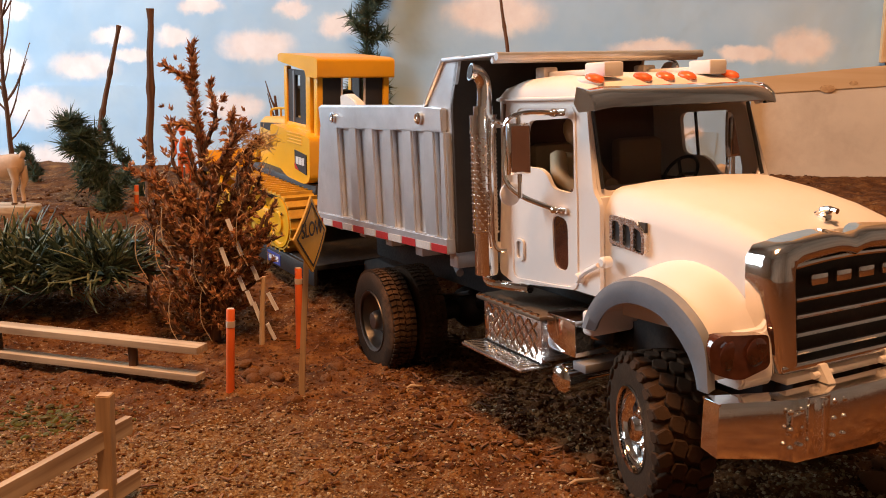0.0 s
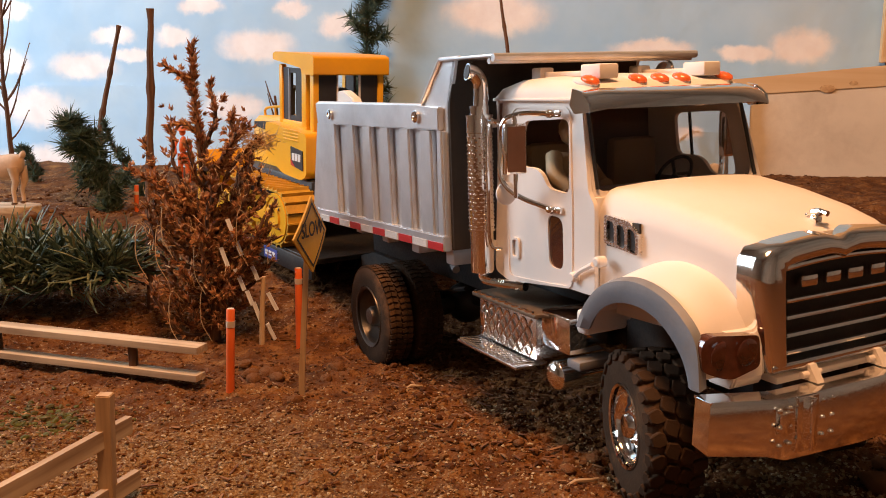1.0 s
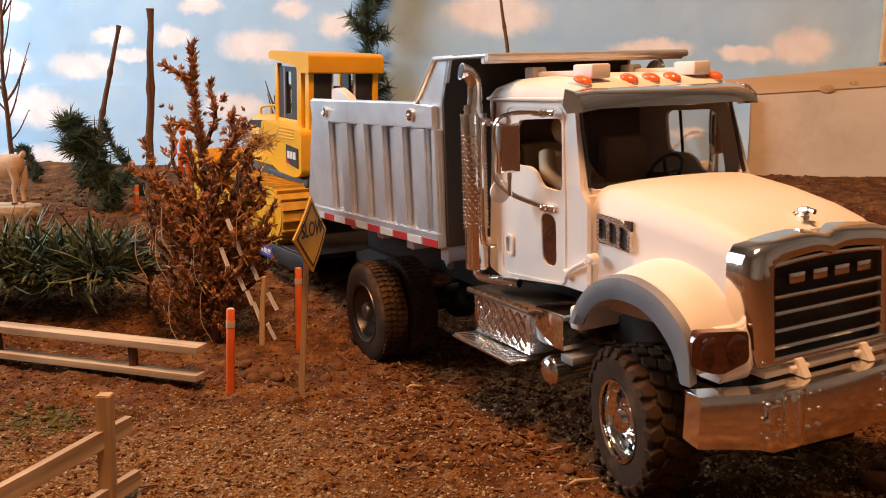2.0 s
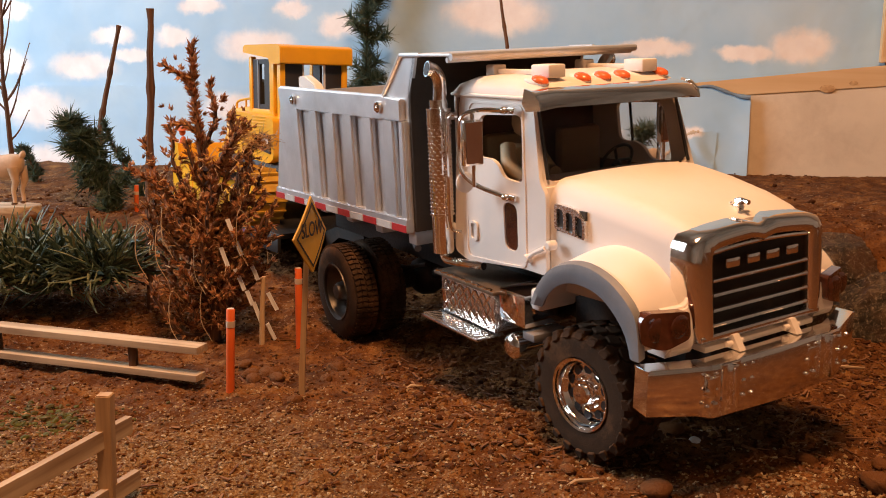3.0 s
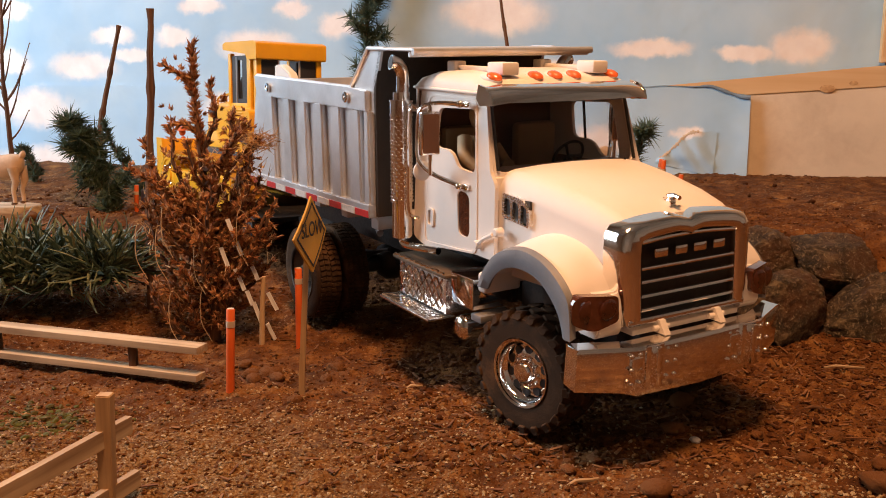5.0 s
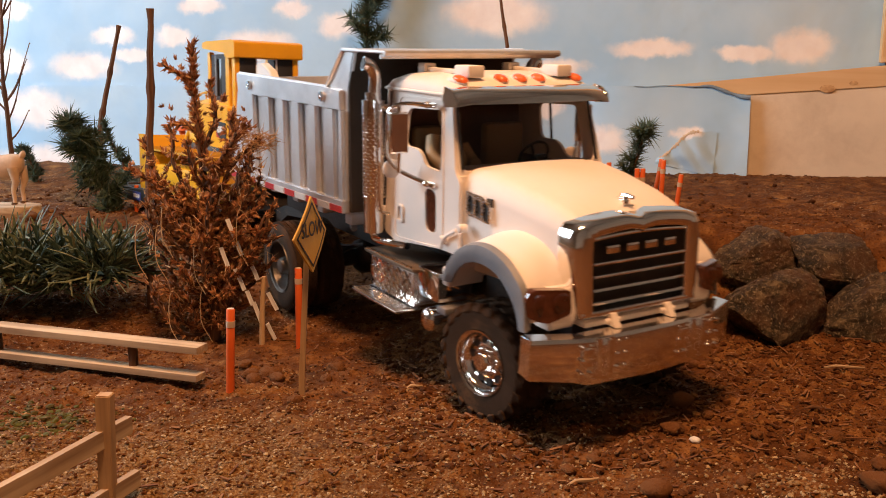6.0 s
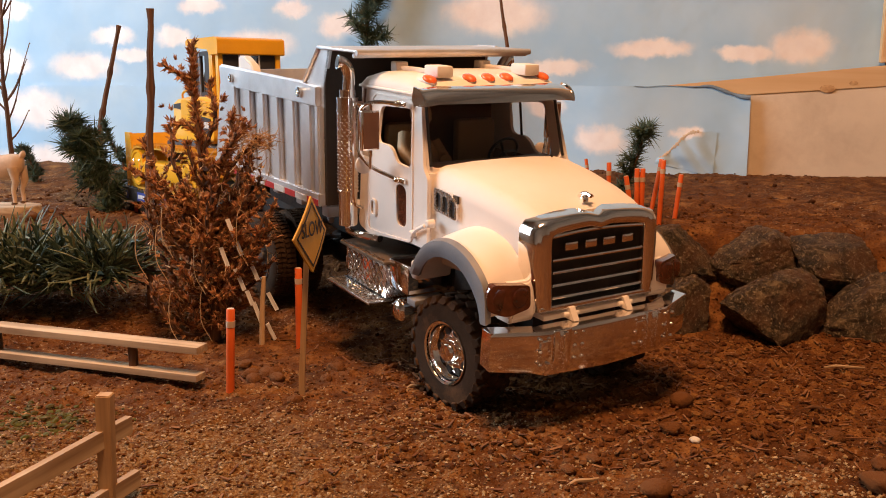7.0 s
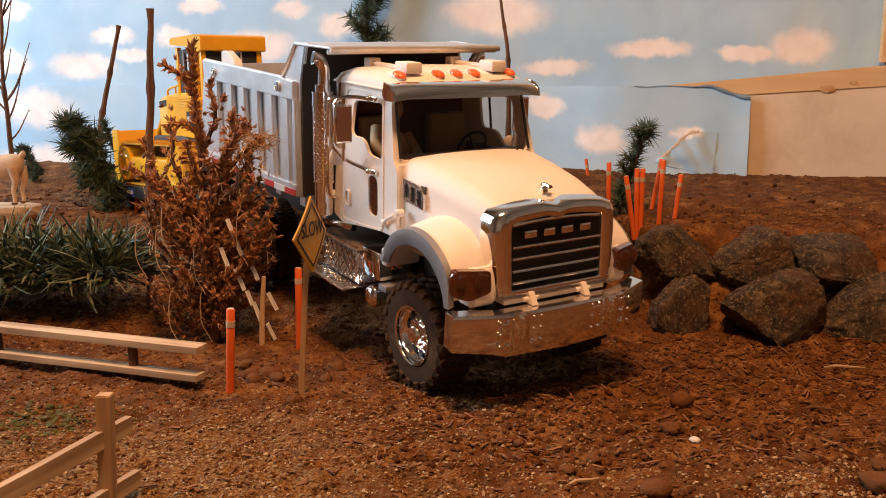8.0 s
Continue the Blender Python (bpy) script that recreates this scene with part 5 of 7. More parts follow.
def build_dozer(dozer):
    for out in (1, -1):
        build_track(dozer, out)
    bm = bmesh.new()
    box(bm, -0.062, 0.100, -0.048, 0.048, 0.028, 0.062, 0.004)
    part("undercarriage", bm, M_CHAR, dozer)
    # rear body with the curved lower corner
    bm = bmesh.new()
    prism(bm, rounded([(-0.062, 0.066), (-0.062, 0.108), (0.030, 0.113), (0.030, 0.078), (-0.010, 0.063), (-0.050, 0.061)], 0.006), 1, -0.0540, 0.0540)
    bmesh.ops.bevel(bm, geom=[e for e in bm.edges if e.calc_face_angle(0) > 1.2], offset=0.003, segments=3, affect="EDGES")
    body = part("rear_body", bm, M_YELLOW, dozer, "yellow rear body")
    for out in (1, -1):
        for k in range(4):
            bm = bmesh.new()
            box(bm, -0.046, -0.012, out * 0.0535, out * 0.0548, 0.0985 + k * 0.0032, 0.1000 + k * 0.0032, 0.0004)
            part("louvre", bm, M_YELLOW, body)
        bm = bmesh.new()
        prism(bm, [(-0.056, 0.071), (-0.0555, 0.0905), (-0.030, 0.0930), (-0.031, 0.0745)], 1, out * 0.0540, out * 0.0550)
        part("emblem_plate", bm, M_CHAR, body, "black emblem plate", 0)
        for k in range(3):
            bm = bmesh.new()
            x = -0.0520 + 0.0065 * k
            box(bm, x, x + 0.0050, out * 0.0550, out * 0.0555, 0.0795, 0.0868)
            part("emblem_bar", bm, M_DECAL, body, "plain white emblem bar", 0)
        bm = bmesh.new()
        prism(bm, [(-0.040, 0.0735), (-0.0315, 0.0745), (-0.0308, 0.0800)], 1, out * 0.0550, out * 0.0555)
        part("emblem_corner", bm, M_RED, body, "red emblem corner", 0)
    # hood
    bm = bmesh.new()
    secs = []
    for x, w, zt in ((0.018, 0.036, 0.1190), (0.060, 0.0355, 0.1160), (0.098, 0.0350, 0.1125), (0.1043, 0.0335, 0.1095)):
        secs.append([(x, -w, 0.055), (x, -w, zt - 0.005), (x, -w + 0.005, zt), (x, w - 0.005, zt), (x, w, zt - 0.005), (x, w, 0.055)])
    loft(bm, secs)
    hood = part("engine_hood", bm, M_YELLOW, dozer, "yellow engine hood", 50)
    for out in (1, -1):
        bm = bmesh.new()
        prism(bm, [(0.030, 0.0960), (0.030, 0.1120), (0.096, 0.1065), (0.096, 0.1020)], 1, out * 0.0350, out * 0.0368)
        part("hood_stripe", bm, M_CHAR, hood, "dark hood stripe", 0)
        for k in range(3):
            bm = bmesh.new()
            box(bm, 0.034 + 0.005 * k, 0.038 + 0.005 * k, out * 0.0368, out * 0.0373, 0.1005, 0.1065)
            part("emblem_bar", bm, M_DECAL, hood, "plain white emblem bar", 0)
        bm = bmesh.new()
        tube(bm, curve_path([(0.034, out * 0.028, 0.1165), (0.036, out * 0.028, 0.1255), (0.060, out * 0.028, 0.1250), (0.084, out * 0.028, 0.1210), (0.086, out * 0.028, 0.1130)], 4), 0.0014, 8)
        tube(bm, [(0.060, out * 0.028, 0.1250), (0.060, out * 0.028, 0.1150)], 0.0012, 6)
        part("hand_rail", bm, M_YELLOW, hood)
    bm = bmesh.new()
    tube(bm, [(0.075, 0.0, 0.113), (0.075, 0.0, 0.140), (0.071, 0.0, 0.146)], 0.0032, 10)
    part("exhaust_pipe", bm, M_CHAR, hood)
    # cab: posts, dark window frames, thick roof
    bm = bmesh.new()
    box(bm, -0.036, 0.024, -0.040, 0.040, 0.108, 0.116, 0.001)
    cab = part("cab_base", bm, M_YELLOW, dozer)
    for out in (1, -1):
        for x0, x1 in ((0.0175, 0.0245), (-0.036, -0.026)):
            bm = bmesh.new()
            box(bm, x0, x1, out * 0.0345, out * 0.0405, 0.112, 0.172, 0.0012)
            part("cab_post", bm, M_YELLOW, cab)
        bm = bmesh.new()
        holed(bm, [(-0.0265, 0.1150), (0.0180, 0.1150), (0.0180, 0.1690), (-0.0265, 0.1690)], [[(-0.0105, 0.1210), (0.0010, 0.1210), (0.0010, 0.1640), (-0.0105, 0.1640)]], lambda u, v, d: (u, out * (0.0385 - d), v), 0.003)
        part("side_window_frame", bm, M_CHAR, cab, "dark window frame", 0)
        bm = bmesh.new()
        box(bm, 0.0030, 0.0060, out * 0.0380, out * 0.0392, 0.1160, 0.1680, 0.0005)
        part("window_bar", bm, M_GREY, cab)
        bm = bmesh.new()
        box(bm, -0.052, -0.044, out * 0.0340, out * 0.0405, 0.106, 0.168, 0.0012, Matrix.Identity(4))
        part("rear_post", bm, M_YELLOW, cab)
        bm = bmesh.new()
        box(bm, -0.0500, -0.0465, out * 0.0130, out * 0.0340, 0.1120, 0.1660, 0.0008)
        part("rear_window", bm, M_CHAR, cab, "dark rear window")
        bm = bmesh.new()
        box(bm, -0.0510, -0.0490, out * 0.0120, out * 0.0136, 0.1120, 0.1660)
        part("rear_window_bar", bm, M_DECAL, cab, "pale window bar", 0)
    bm = bmesh.new()
    box(bm, -0.030, -0.012, -0.014, 0.014, 0.112, 0.150, 0.004)
    part("seat", bm, M_BLACK, cab)
    bm = bmesh.new()
    prism(bm, rounded([(-0.0575, 0.1640), (-0.0575, 0.1815), (-0.050, 0.1840), (0.026, 0.1845), (0.0325, 0.1825), (0.0325, 0.1765), (0.0235, 0.1755), (-0.030, 0.1700), (-0.033, 0.1640)], 0.002), 1, -0.0432, 0.0432)
    bmesh.ops.bevel(bm, geom=[e for e in bm.edges if e.calc_face_angle(0) > 1.2], offset=0.002, segments=2, affect="EDGES")
    part("roof", bm, M_YELLOW, cab, "thick yellow cab roof")
    # blade and its arms
    bm = bmesh.new()
    secs = []
    for y in (-0.0745, -0.040, 0.0, 0.040, 0.0745):
        pts = []
        for k in range(9):
            t = k / 8
            pts.append((0.1640 - 0.014 * math.sin(math.pi * t), y, -0.004 + 0.0725 * t))
        for k in range(8, -1, -1):
            t = k / 8
            pts.append((0.1600 - 0.014 * math.sin(math.pi * t), y, -0.004 + 0.0725 * t))
        secs.append(pts)
    loft(bm, secs)
    blade = part("blade", bm, M_YELLOW, dozer, "curved yellow blade", 50)
    for y in (-0.0745, 0.0745):
        bm = bmesh.new()
        s = 1 if y > 0 else -1
        prism(bm, [(0.142, -0.004), (0.168, -0.004), (0.168, 0.0700), (0.150, 0.0700), (0.142, 0.040)], 1, y, y + s * 0.003)
        part("blade_end", bm, M_YELLOW, blade)
    for out in (1, -1):
        bm = bmesh.new()
        tube(bm, [(0.060, out * 0.0440, 0.020), (0.150, out * 0.0440, 0.012)], 0.0055, 8)
        part("push_arm", bm, M_YELLOW, dozer)
        bm = bmesh.new()
        tube(bm, [(0.095, out * 0.030, 0.090), (0.125, out * 0.030, 0.060), (0.150, out * 0.030, 0.035)], 0.0042, 10)
        part("lift_cylinder", bm, M_YELLOW, dozer)


def build_trailer(trailer):
    bm = bmesh.new()
    box(bm, -0.125, 0.215, -0.0800, 0.0800, -0.0060, -0.0008, 0.0010)
    part("deck", bm, M_BLACK, trailer, "black trailer deck")
    for out in (1, -1):
        bm = bmesh.new()
        box(bm, -0.130, 0.218, out * 0.0800, out * 0.0840, -0.0190, -0.0015, 0.0012)
        rail = part("side_rail", bm, M_BLACK, trailer)
        for x in (-0.058, 0.010, 0.085, 0.150):
            bm = bmesh.new()
            box(bm, x, x + 0.030, out * 0.0840, out * 0.0846, -0.0165, -0.0055)
            part("decal", bm, M_BLUE, rail, "blue decal", 0)
            for k in range(3):
                bm = bmesh.new()
                box(bm, x + 0.004 + k * 0.008, x + 0.010 + k * 0.008, out * 0.0846, out * 0.0850, -0.0135, -0.0085)
                part("decal_bar", bm, M_DECAL, rail, "plain white bar", 0)
        for x in (0.085, 0.135):
            bm = bmesh.new()
            lathe(bm, [(0.004, -0.0085), (0.010, -0.0085), (0.0150, -0.0075), (0.0165, -0.0050), (0.0165, 0.0050), (0.0150, 0.0075), (0.010, 0.0085), (0.004, 0.0085)], 24, Matrix.Translation((x, out * 0.066, -0.0230)))
            part("trailer_wheel", bm, M_TYRE, trailer)
    bm = bmesh.new()
    prism(bm, [(-0.128, -0.0190), (-0.128, -0.0015), (-0.150, 0.0060), (-0.200, 0.0060), (-0.205, -0.0030), (-0.155, -0.0040)], 1, -0.030, 0.030)
    tube(bm, [(-0.195, 0, 0.0), (-0.195, 0, -0.016)], 0.004, 10)
    part("drawbar", bm, M_BLACK, trailer)
    bm = bmesh.new()
    box(bm, 0.215, 0.222, -0.078, 0.078, -0.022, 0.002, 0.0012)
    part("rear_beam", bm, M_BLACK, trailer)


DOZER = thing("bulldozer", "yellow toy bulldozer riding on a black trailer", "bulldozer")
build_dozer(DOZER)
TRAILER = thing("lowbed_trailer", "black toy trailer carrying the yellow bulldozer", "trailer")
build_trailer(TRAILER)


# ---- rocks of the retaining wall ----
def rock(seed, at, hx, hy, hz, turn=0.0, tilt=0.0, cuts=9, label="grey brown mossy rock in the retaining wall"):
    """A broken, faceted stone of the given half sizes, turned and tilted."""
    rng = random.Random(seed)
    bm = bmesh.new()
    bmesh.ops.create_icosphere(bm, subdivisions=5, radius=1.0)
    planes = [(Vector((rng.uniform(-1, 1), rng.uniform(-1, 1), rng.uniform(-1, 1))).normalized(), rng.uniform(0.50, 0.80)) for _ in range(cuts)]
    planes.append((Vector((rng.uniform(-0.2, 0.2), -1, rng.uniform(0, 0.5))).normalized(), 0.6))
    off = Vector((seed * 3.7, seed * 1.3, seed * 2.1))
    for v in bm.verts:
        p = v.co.copy()
        for n, d in planes:
            over = p.dot(n) - d
            if over > 0:
                p -= n * over * 0.86
        crack = abs(noise.noise(p * 2.6 + off))
        k = 1 + 0.10 * noise.noise(p * 1.7 + off) + 0.13 * min(crack, 0.25) + 0.07 * abs(noise.noise(p * 6 + off)) + 0.05 * noise.noise(p * 13 + off) + 0.03 * noise.noise(p * 27 + off)
        v.co = p * k
    size = [max(abs(v.co[i]) for v in bm.verts) for i in range(3)]
    bmesh.ops.transform(bm, verts=bm.verts, matrix=Matrix.Rotation(radians(turn), 4, "Z") @ Matrix.Rotation(radians(tilt), 4, "Y") @ Matrix.Diagonal((hx / size[0], hy / size[1], hz / size[2], 1)))
    ob = finish("rock", bm, M_ROCK, smooth=40)
    ob.matrix_world = Matrix.Translation(at)
    return tagged(ob, label, "rock", "rocks of the retaining wall")


rock(1, (0.2765, 0.732, 0.022), 0.046, 0.036, 0.039, 4, 12, 7, "large upright grey rock at the foot of the wall")
rock(2, (0.378, 0.725, 0.010), 0.086, 0.036, 0.047, -4, -29, 6, "broad slanting brown rock at the foot of the wall")
rock(3, (0.3500, 0.772, 0.051), 0.050, 0.032, 0.028, -4, 12, 7, "flat pale rock on the upper course of the wall")
rock(14, (0.2800, 0.790, 0.053), 0.042, 0.032, 0.030, 4, 0, 6, "dark blocky rock on the upper course of the wall")
rock(5, (0.2140, 0.796, 0.053), 0.044, 0.030, 0.030, 6, 8, 7, "dark broad rock on the upper course of the wall")
rock(6, (0.2049, 0.752, 0.016), 0.029, 0.028, 0.036, 20, 14, 7, "reddish rock half buried in soil")
rock(8, (0.500, 0.715, 0.016), 0.052, 0.032, 0.044, 0, 0, 8, "large brown rock at the end of the wall")
rock(9, (0.452, 0.760, 0.056), 0.040, 0.024, 0.024, 20, 0, 8, "small flat rock on the upper course of the wall")
rock(10, (0.150, 0.905, 0.052), 0.022, 0.020, 0.022, 70, 0, 8, "soil covered rock below the terrace edge")


# ---- stakes, sign, fences ----
def stake(at, top, radius=0.0029, label="orange painted survey stake with a pale band in soil", group="orange survey stakes"):
    at, top = Vector(at), Vector(top)
    d, length = (top - at).normalized(), (top - at).length
    root = thing("survey_stake", label, "stake", group, at=Matrix.Translation(at) @ d.to_track_quat("Z", "Y").to_matrix().to_4x4())
    bm = bmesh.new()
    tube(bm, [(0, 0, -0.012), (0, 0, length * 0.5), (0, 0, length - 0.0005), (0, 0, length)], radius, 14, [radius, radius, radius, radius * 0.9])
    shaft = part("shaft", bm, M_ORANGE, root)
    bm = bmesh.new()
    z = length - 0.0105
    lathe(bm, [(radius + 0.0002, -0.0022), (radius + 0.0003, 0.0022)], 14, Matrix.Translation((0, 0, z)) @ Matrix.Rotation(radians(90), 4, "X"))
    part("band", bm, M_BAND, root, "pale painted band")
    bm = bmesh.new()
    lathe(bm, [(radius * 0.8, -0.0002), (radius * 0.8, 0.0002)], 12, Matrix.Translation((0, 0, length + 0.0001)) @ Matrix.Rotation(radians(90), 4, "X"))
    part("sawn_top", bm, M_BAND, root, "sawn wood top")
    return root


stake((-0.1470, 0.589, 0.0), (-0.1443, 0.589, 0.0575))
stake((-0.1170, 0.701, -0.004), (-0.1160, 0.701, 0.0624))
stake((-0.4101, 1.184, 0.034), (-0.4080, 1.184, 0.075), label="orange stake standing behind the green pine sprig")
for a, b in (((0.2083, 1.278), (0.2044, 1.278, 0.102)), ((0.1668, 0.893), (0.1660, 0.893, 0.1303)), ((0.1812, 0.842), (0.1730, 0.842, 0.122)), ((0.1864, 0.850), (0.1849, 0.850, 0.1283)),
             ((0.1905, 0.850), (0.1905, 0.850, 0.1283)), ((0.2224, 0.946), (0.2314, 0.946, 0.1293)), ((0.2085, 0.853), (0.2106, 0.853, 0.136)), ((0.2351, 0.897), (0.2399, 0.897, 0.1181))):
    stake((*a, 0.073), b, 0.0024, "orange survey stake bunched on the terrace edge")


def text_mesh(name, words, size, mat, parent, m, label=""):
    cu = bpy.data.curves.new(name, "FONT")
    cu.body, cu.size, cu.extrude, cu.align_x, cu.align_y, cu.offset = words, size, 0.0001, "CENTER", "CENTER", 0.00012
    tmp = new("lettering_draft", cu)
    me = bpy.data.meshes.new_from_object(tmp)
    bpy.data.objects.remove(tmp)
    me.materials.clear()
    me.materials.append(mat)
    ob = new(name, me)
    ob.parent, ob.matrix_basis = parent, m
    if label:
        ob["label"] = label
    return ob


def build_sign():
    root = thing("road_sign", "yellow diamond sign lettered SLOW on a thin stick", "sign", at=Matrix.Translation((-0.0980, 0.589, 0.0)))
    bm = bmesh.new()
    secs = []
    for k, (x, z) in enumerate(((0.0, -0.015), (0.0008, 0.010), (0.0022, 0.030), (0.0034, 0.050), (0.0048, 0.070), (0.0062, 0.092))):
        w = 0.0021 - 0.00008 * k
        secs.append([(x - w, -w * 0.7, z), (x + w, -w * 0.7, z), (x + w, w * 0.7, z), (x - w, w * 0.7, z)])
    loft(bm, secs)
    bmesh.ops.bevel(bm, geom=[e for e in bm.edges if e.calc_face_angle(0) > 1.2], offset=0.0003, segments=1, affect="EDGES")
    part("stick", bm, M_LATH_Z, root, "thin sawn wooden stick")
    # the plate is turned away and a little bowed
    face = Matrix.Translation((0.0108, -0.0018, 0.1090)) @ Matrix.Rotation(radians(72.5), 4, "Z") @ Matrix.Rotation(radians(90), 4, "X")
    def bow(u, v, d):
        return (u, v, d - 0.0012 * (u / 0.024) ** 2 - 0.002 * (v / 0.026) * (u / 0.024))
    def diamond(r):
        return [(r * 1.0 * a, r * 1.04 * b) for a, b in ((0, -1), (0.25, -0.75), (0.5, -0.5), (0.75, -0.25), (1, 0), (0.75, 0.25), (0.5, 0.5), (0.25, 0.75), (0, 1), (-0.25, 0.75), (-0.5, 0.5), (-0.75, 0.25), (-1, 0), (-0.75, -0.25), (-0.5, -0.5), (-0.25, -0.75))]
    bm = bmesh.new()
    holed(bm, diamond(0.0247), [], bow, -0.0013)
    bmesh.ops.transform(bm, matrix=face, verts=bm.verts)
    plate = part("plate", bm, M_SIGN, root, "bowed yellow diamond plate", 30)
    bm = bmesh.new()
    holed(bm, diamond(0.0213), [diamond(0.0196)], lambda u, v, d: bow(u, v, d + 0.0002), 0.0002)
    bmesh.ops.transform(bm, matrix=face, verts=bm.verts)
    part("border_line", bm, M_INK, plate, "black border line", 0)
    text_mesh("lettering", "SLOW", 0.0110, M_INK, plate, face @ Matrix.Translation((0, 0.0035, 0.0002)) @ Matrix.Diagonal((1.05, 1.25, 1, 1)), "black painted word SLOW")
    return root


build_sign()


def plank(parent, name, a, b, w, t, mat, label="", edge=0.0005):
    """A sawn strip from a to b; w is its height, t its thickness, slightly warped."""
    a, b = Vector(a), Vector(b)
    d = (b - a).normalized()
    side = Vector((-d.y, d.x, 0)).normalized()
    up = d.cross(side) * -1
    if up.z < 0:
        up = -up
    m = Matrix((d, side, up)).transposed().to_4x4()
    m.translation = a
    bm = bmesh.new()
    length, n = (b - a).length, 6
    secs = []
    for k in range(n + 1):
        x = length * k / n
        wob = 0.0007 * noise.noise(Vector((a.x * 50 + k, a.y * 50, a.z * 90)))
        secs.append([(x, -t / 2 + wob, -w / 2), (x, t / 2 + wob, -w / 2), (x, t / 2 + wob, w / 2), (x, -t / 2 + wob, w / 2)])
    loft(bm, secs)
    bmesh.ops.bevel(bm, geom=[e for e in bm.edges if e.calc_face_angle(0) > 1.2], offset=edge, segments=1, affect="EDGES")
    ob = finish(name, bm, mat, parent, label)
    ob.matrix_basis = m
    return ob


def build_fences():
    low = thing("low_fence", "low fence of two long sawn wooden strips beside the bush", "fence")
    plank(low, "rail", (-0.56, 0.730, 0.006), (-0.1700, 0.6000, 0.0055), 0.0045, 0.0110, M_LATH)
    plank(low, "rail", (-0.56, 0.732, 0.0260), (-0.1685, 0.6015, 0.0255), 0.0048, 0.0135, M_LATH)
    for x in (-0.44, -0.3405, -0.2235):
        bm = bmesh.new()
        y = 0.6000 + (-0.1700 - x) * 0.3333 + 0.0015
        box(bm, x - 0.0028, x + 0.0028, y - 0.0026, y + 0.0026, -0.012, 0.0232, 0.0004)
        part("post", bm, M_BARK, low, "dark short post")
    front = thing("batter_board", "corner of sawn wooden boards nailed to a square stake", "fence")
    bm = bmesh.new()
    prism(bm, [(-0.0036, -0.0036), (0.0036, -0.0036), (0.0036, 0.0036), (-0.0036, 0.0036)], 2, -0.02, 0.0585)
    bmesh.ops.bevel(bm, geom=list(bm.edges), offset=0.0005, segments=2, affect="EDGES")
    post = part("post", bm, M_LATH_Z, front)
    post.matrix_basis = Matrix.Translation((-0.1678, 0.417, 0)) @ Matrix.Rotation(radians(2), 4, "Y")
    plank(front, "board", (-0.2010, 0.318, 0.0352), (-0.1610, 0.4340, 0.0362), 0.0090, 0.0038, M_LATH)
    plank(front, "board", (-0.2010, 0.330, 0.0030), (-0.1590, 0.4350, 0.0065), 0.0090, 0.0038, M_LATH)
    lattice = thing("lattice_fence", "small broken lattice fence of weathered white laths", "fence")
    bm = bmesh.new()
    tube(bm, [(-0.1486, 0.7056, -0.01), (-0.1470, 0.7056, 0.030), (-0.1447, 0.7050, 0.0546)], 0.0026, 8, [0.0024, 0.0022, 0.0018])
    part("post", bm, M_LATH_Z, lattice)
    for a, b in (((-0.1723, 0.7050, 0.1016), (-0.1617, 0.7050, 0.0722)),
                 ((-0.1779, 0.7030, 0.0790), (-0.1729, 0.7030, 0.0635)),
                 ((-0.1677, 0.7050, 0.0610), (-0.1607, 0.7050, 0.0434)),
                 ((-0.1546, 0.7090, 0.0325), (-0.1488, 0.7090, 0.0149)),
                 ((-0.1447, 0.7190, 0.0381), (-0.1377, 0.7190, 0.0233)),
                 ((-0.1454, 0.7150, 0.0127), (-0.1403, 0.7200, -0.0023)),
                 ((-0.1544, 0.7070, 0.0627), (-0.1498, 0.7070, 0.0514)),
                 ((-0.1589, 0.7050, 0.0429), (-0.1547, 0.7050, 0.0311))):
        plank(lattice, "lath", a, b, 0.0032, 0.0012, M_WHITE_LATH)


build_fences()


# ---- plants ----
class Bag:
    """Gathers many small pieces into one mesh."""

    def __init__(self):
        self.v, self.f = [], []

    def spike(self, base, tip, width):
        base, tip = Vector(base), Vector(tip)
        d = (tip - base).normalized()
        s = d.orthogonal().normalized() * width
        u = d.cross(s)
        i = len(self.v)
        self.v += [base + s, base - s * 0.5 + u * 0.87, base - s * 0.5 - u * 0.87, tip]
        self.f += [(i, i + 1, i + 3), (i + 1, i + 2, i + 3), (i + 2, i, i + 3)]

    def leaf(self, base, tip, width, droop, rng):
        base, tip = Vector(base), Vector(tip)
        d = tip - base
        s = d.cross(Vector((rng.uniform(-1, 1), rng.uniform(-1, 1), rng.uniform(-0.2, 1)))).normalized() * width
        t = d.cross(s).normalized() * width * 0.22
        mid = base + d * 0.55 + Vector((0, 0, droop * 0.5))
        end = tip - Vector((0, 0, droop))
        i = len(self.v)
        self.v += [base + s * 0.6, base - s * 0.6, mid + s + t, mid - s + t, mid - t, end + s * 0.35, end - s * 0.35]
        self.f += [(i, i + 1, i + 3, i + 2), (i + 2, i + 3, i + 6, i + 5), (i, i + 2, i + 4), (i + 1, i + 4, i + 3), (i, i + 4, i + 1), (i + 4, i + 2, i + 5), (i + 4, i + 6, i + 3), (i + 4, i + 5, i + 6)]

    def mesh(self, name, mat, parent, label="", smooth_faces=False):
        me = bpy.data.meshes.new(name)
        me.from_pydata(self.v, [], self.f)
        me.materials.append(mat)
        if smooth_faces:
            me.polygons.foreach_set("use_smooth", [True] * len(self.f))
        ob = new(name, me)
        ob.parent = parent
        if label:
            ob["label"] = label
        return ob


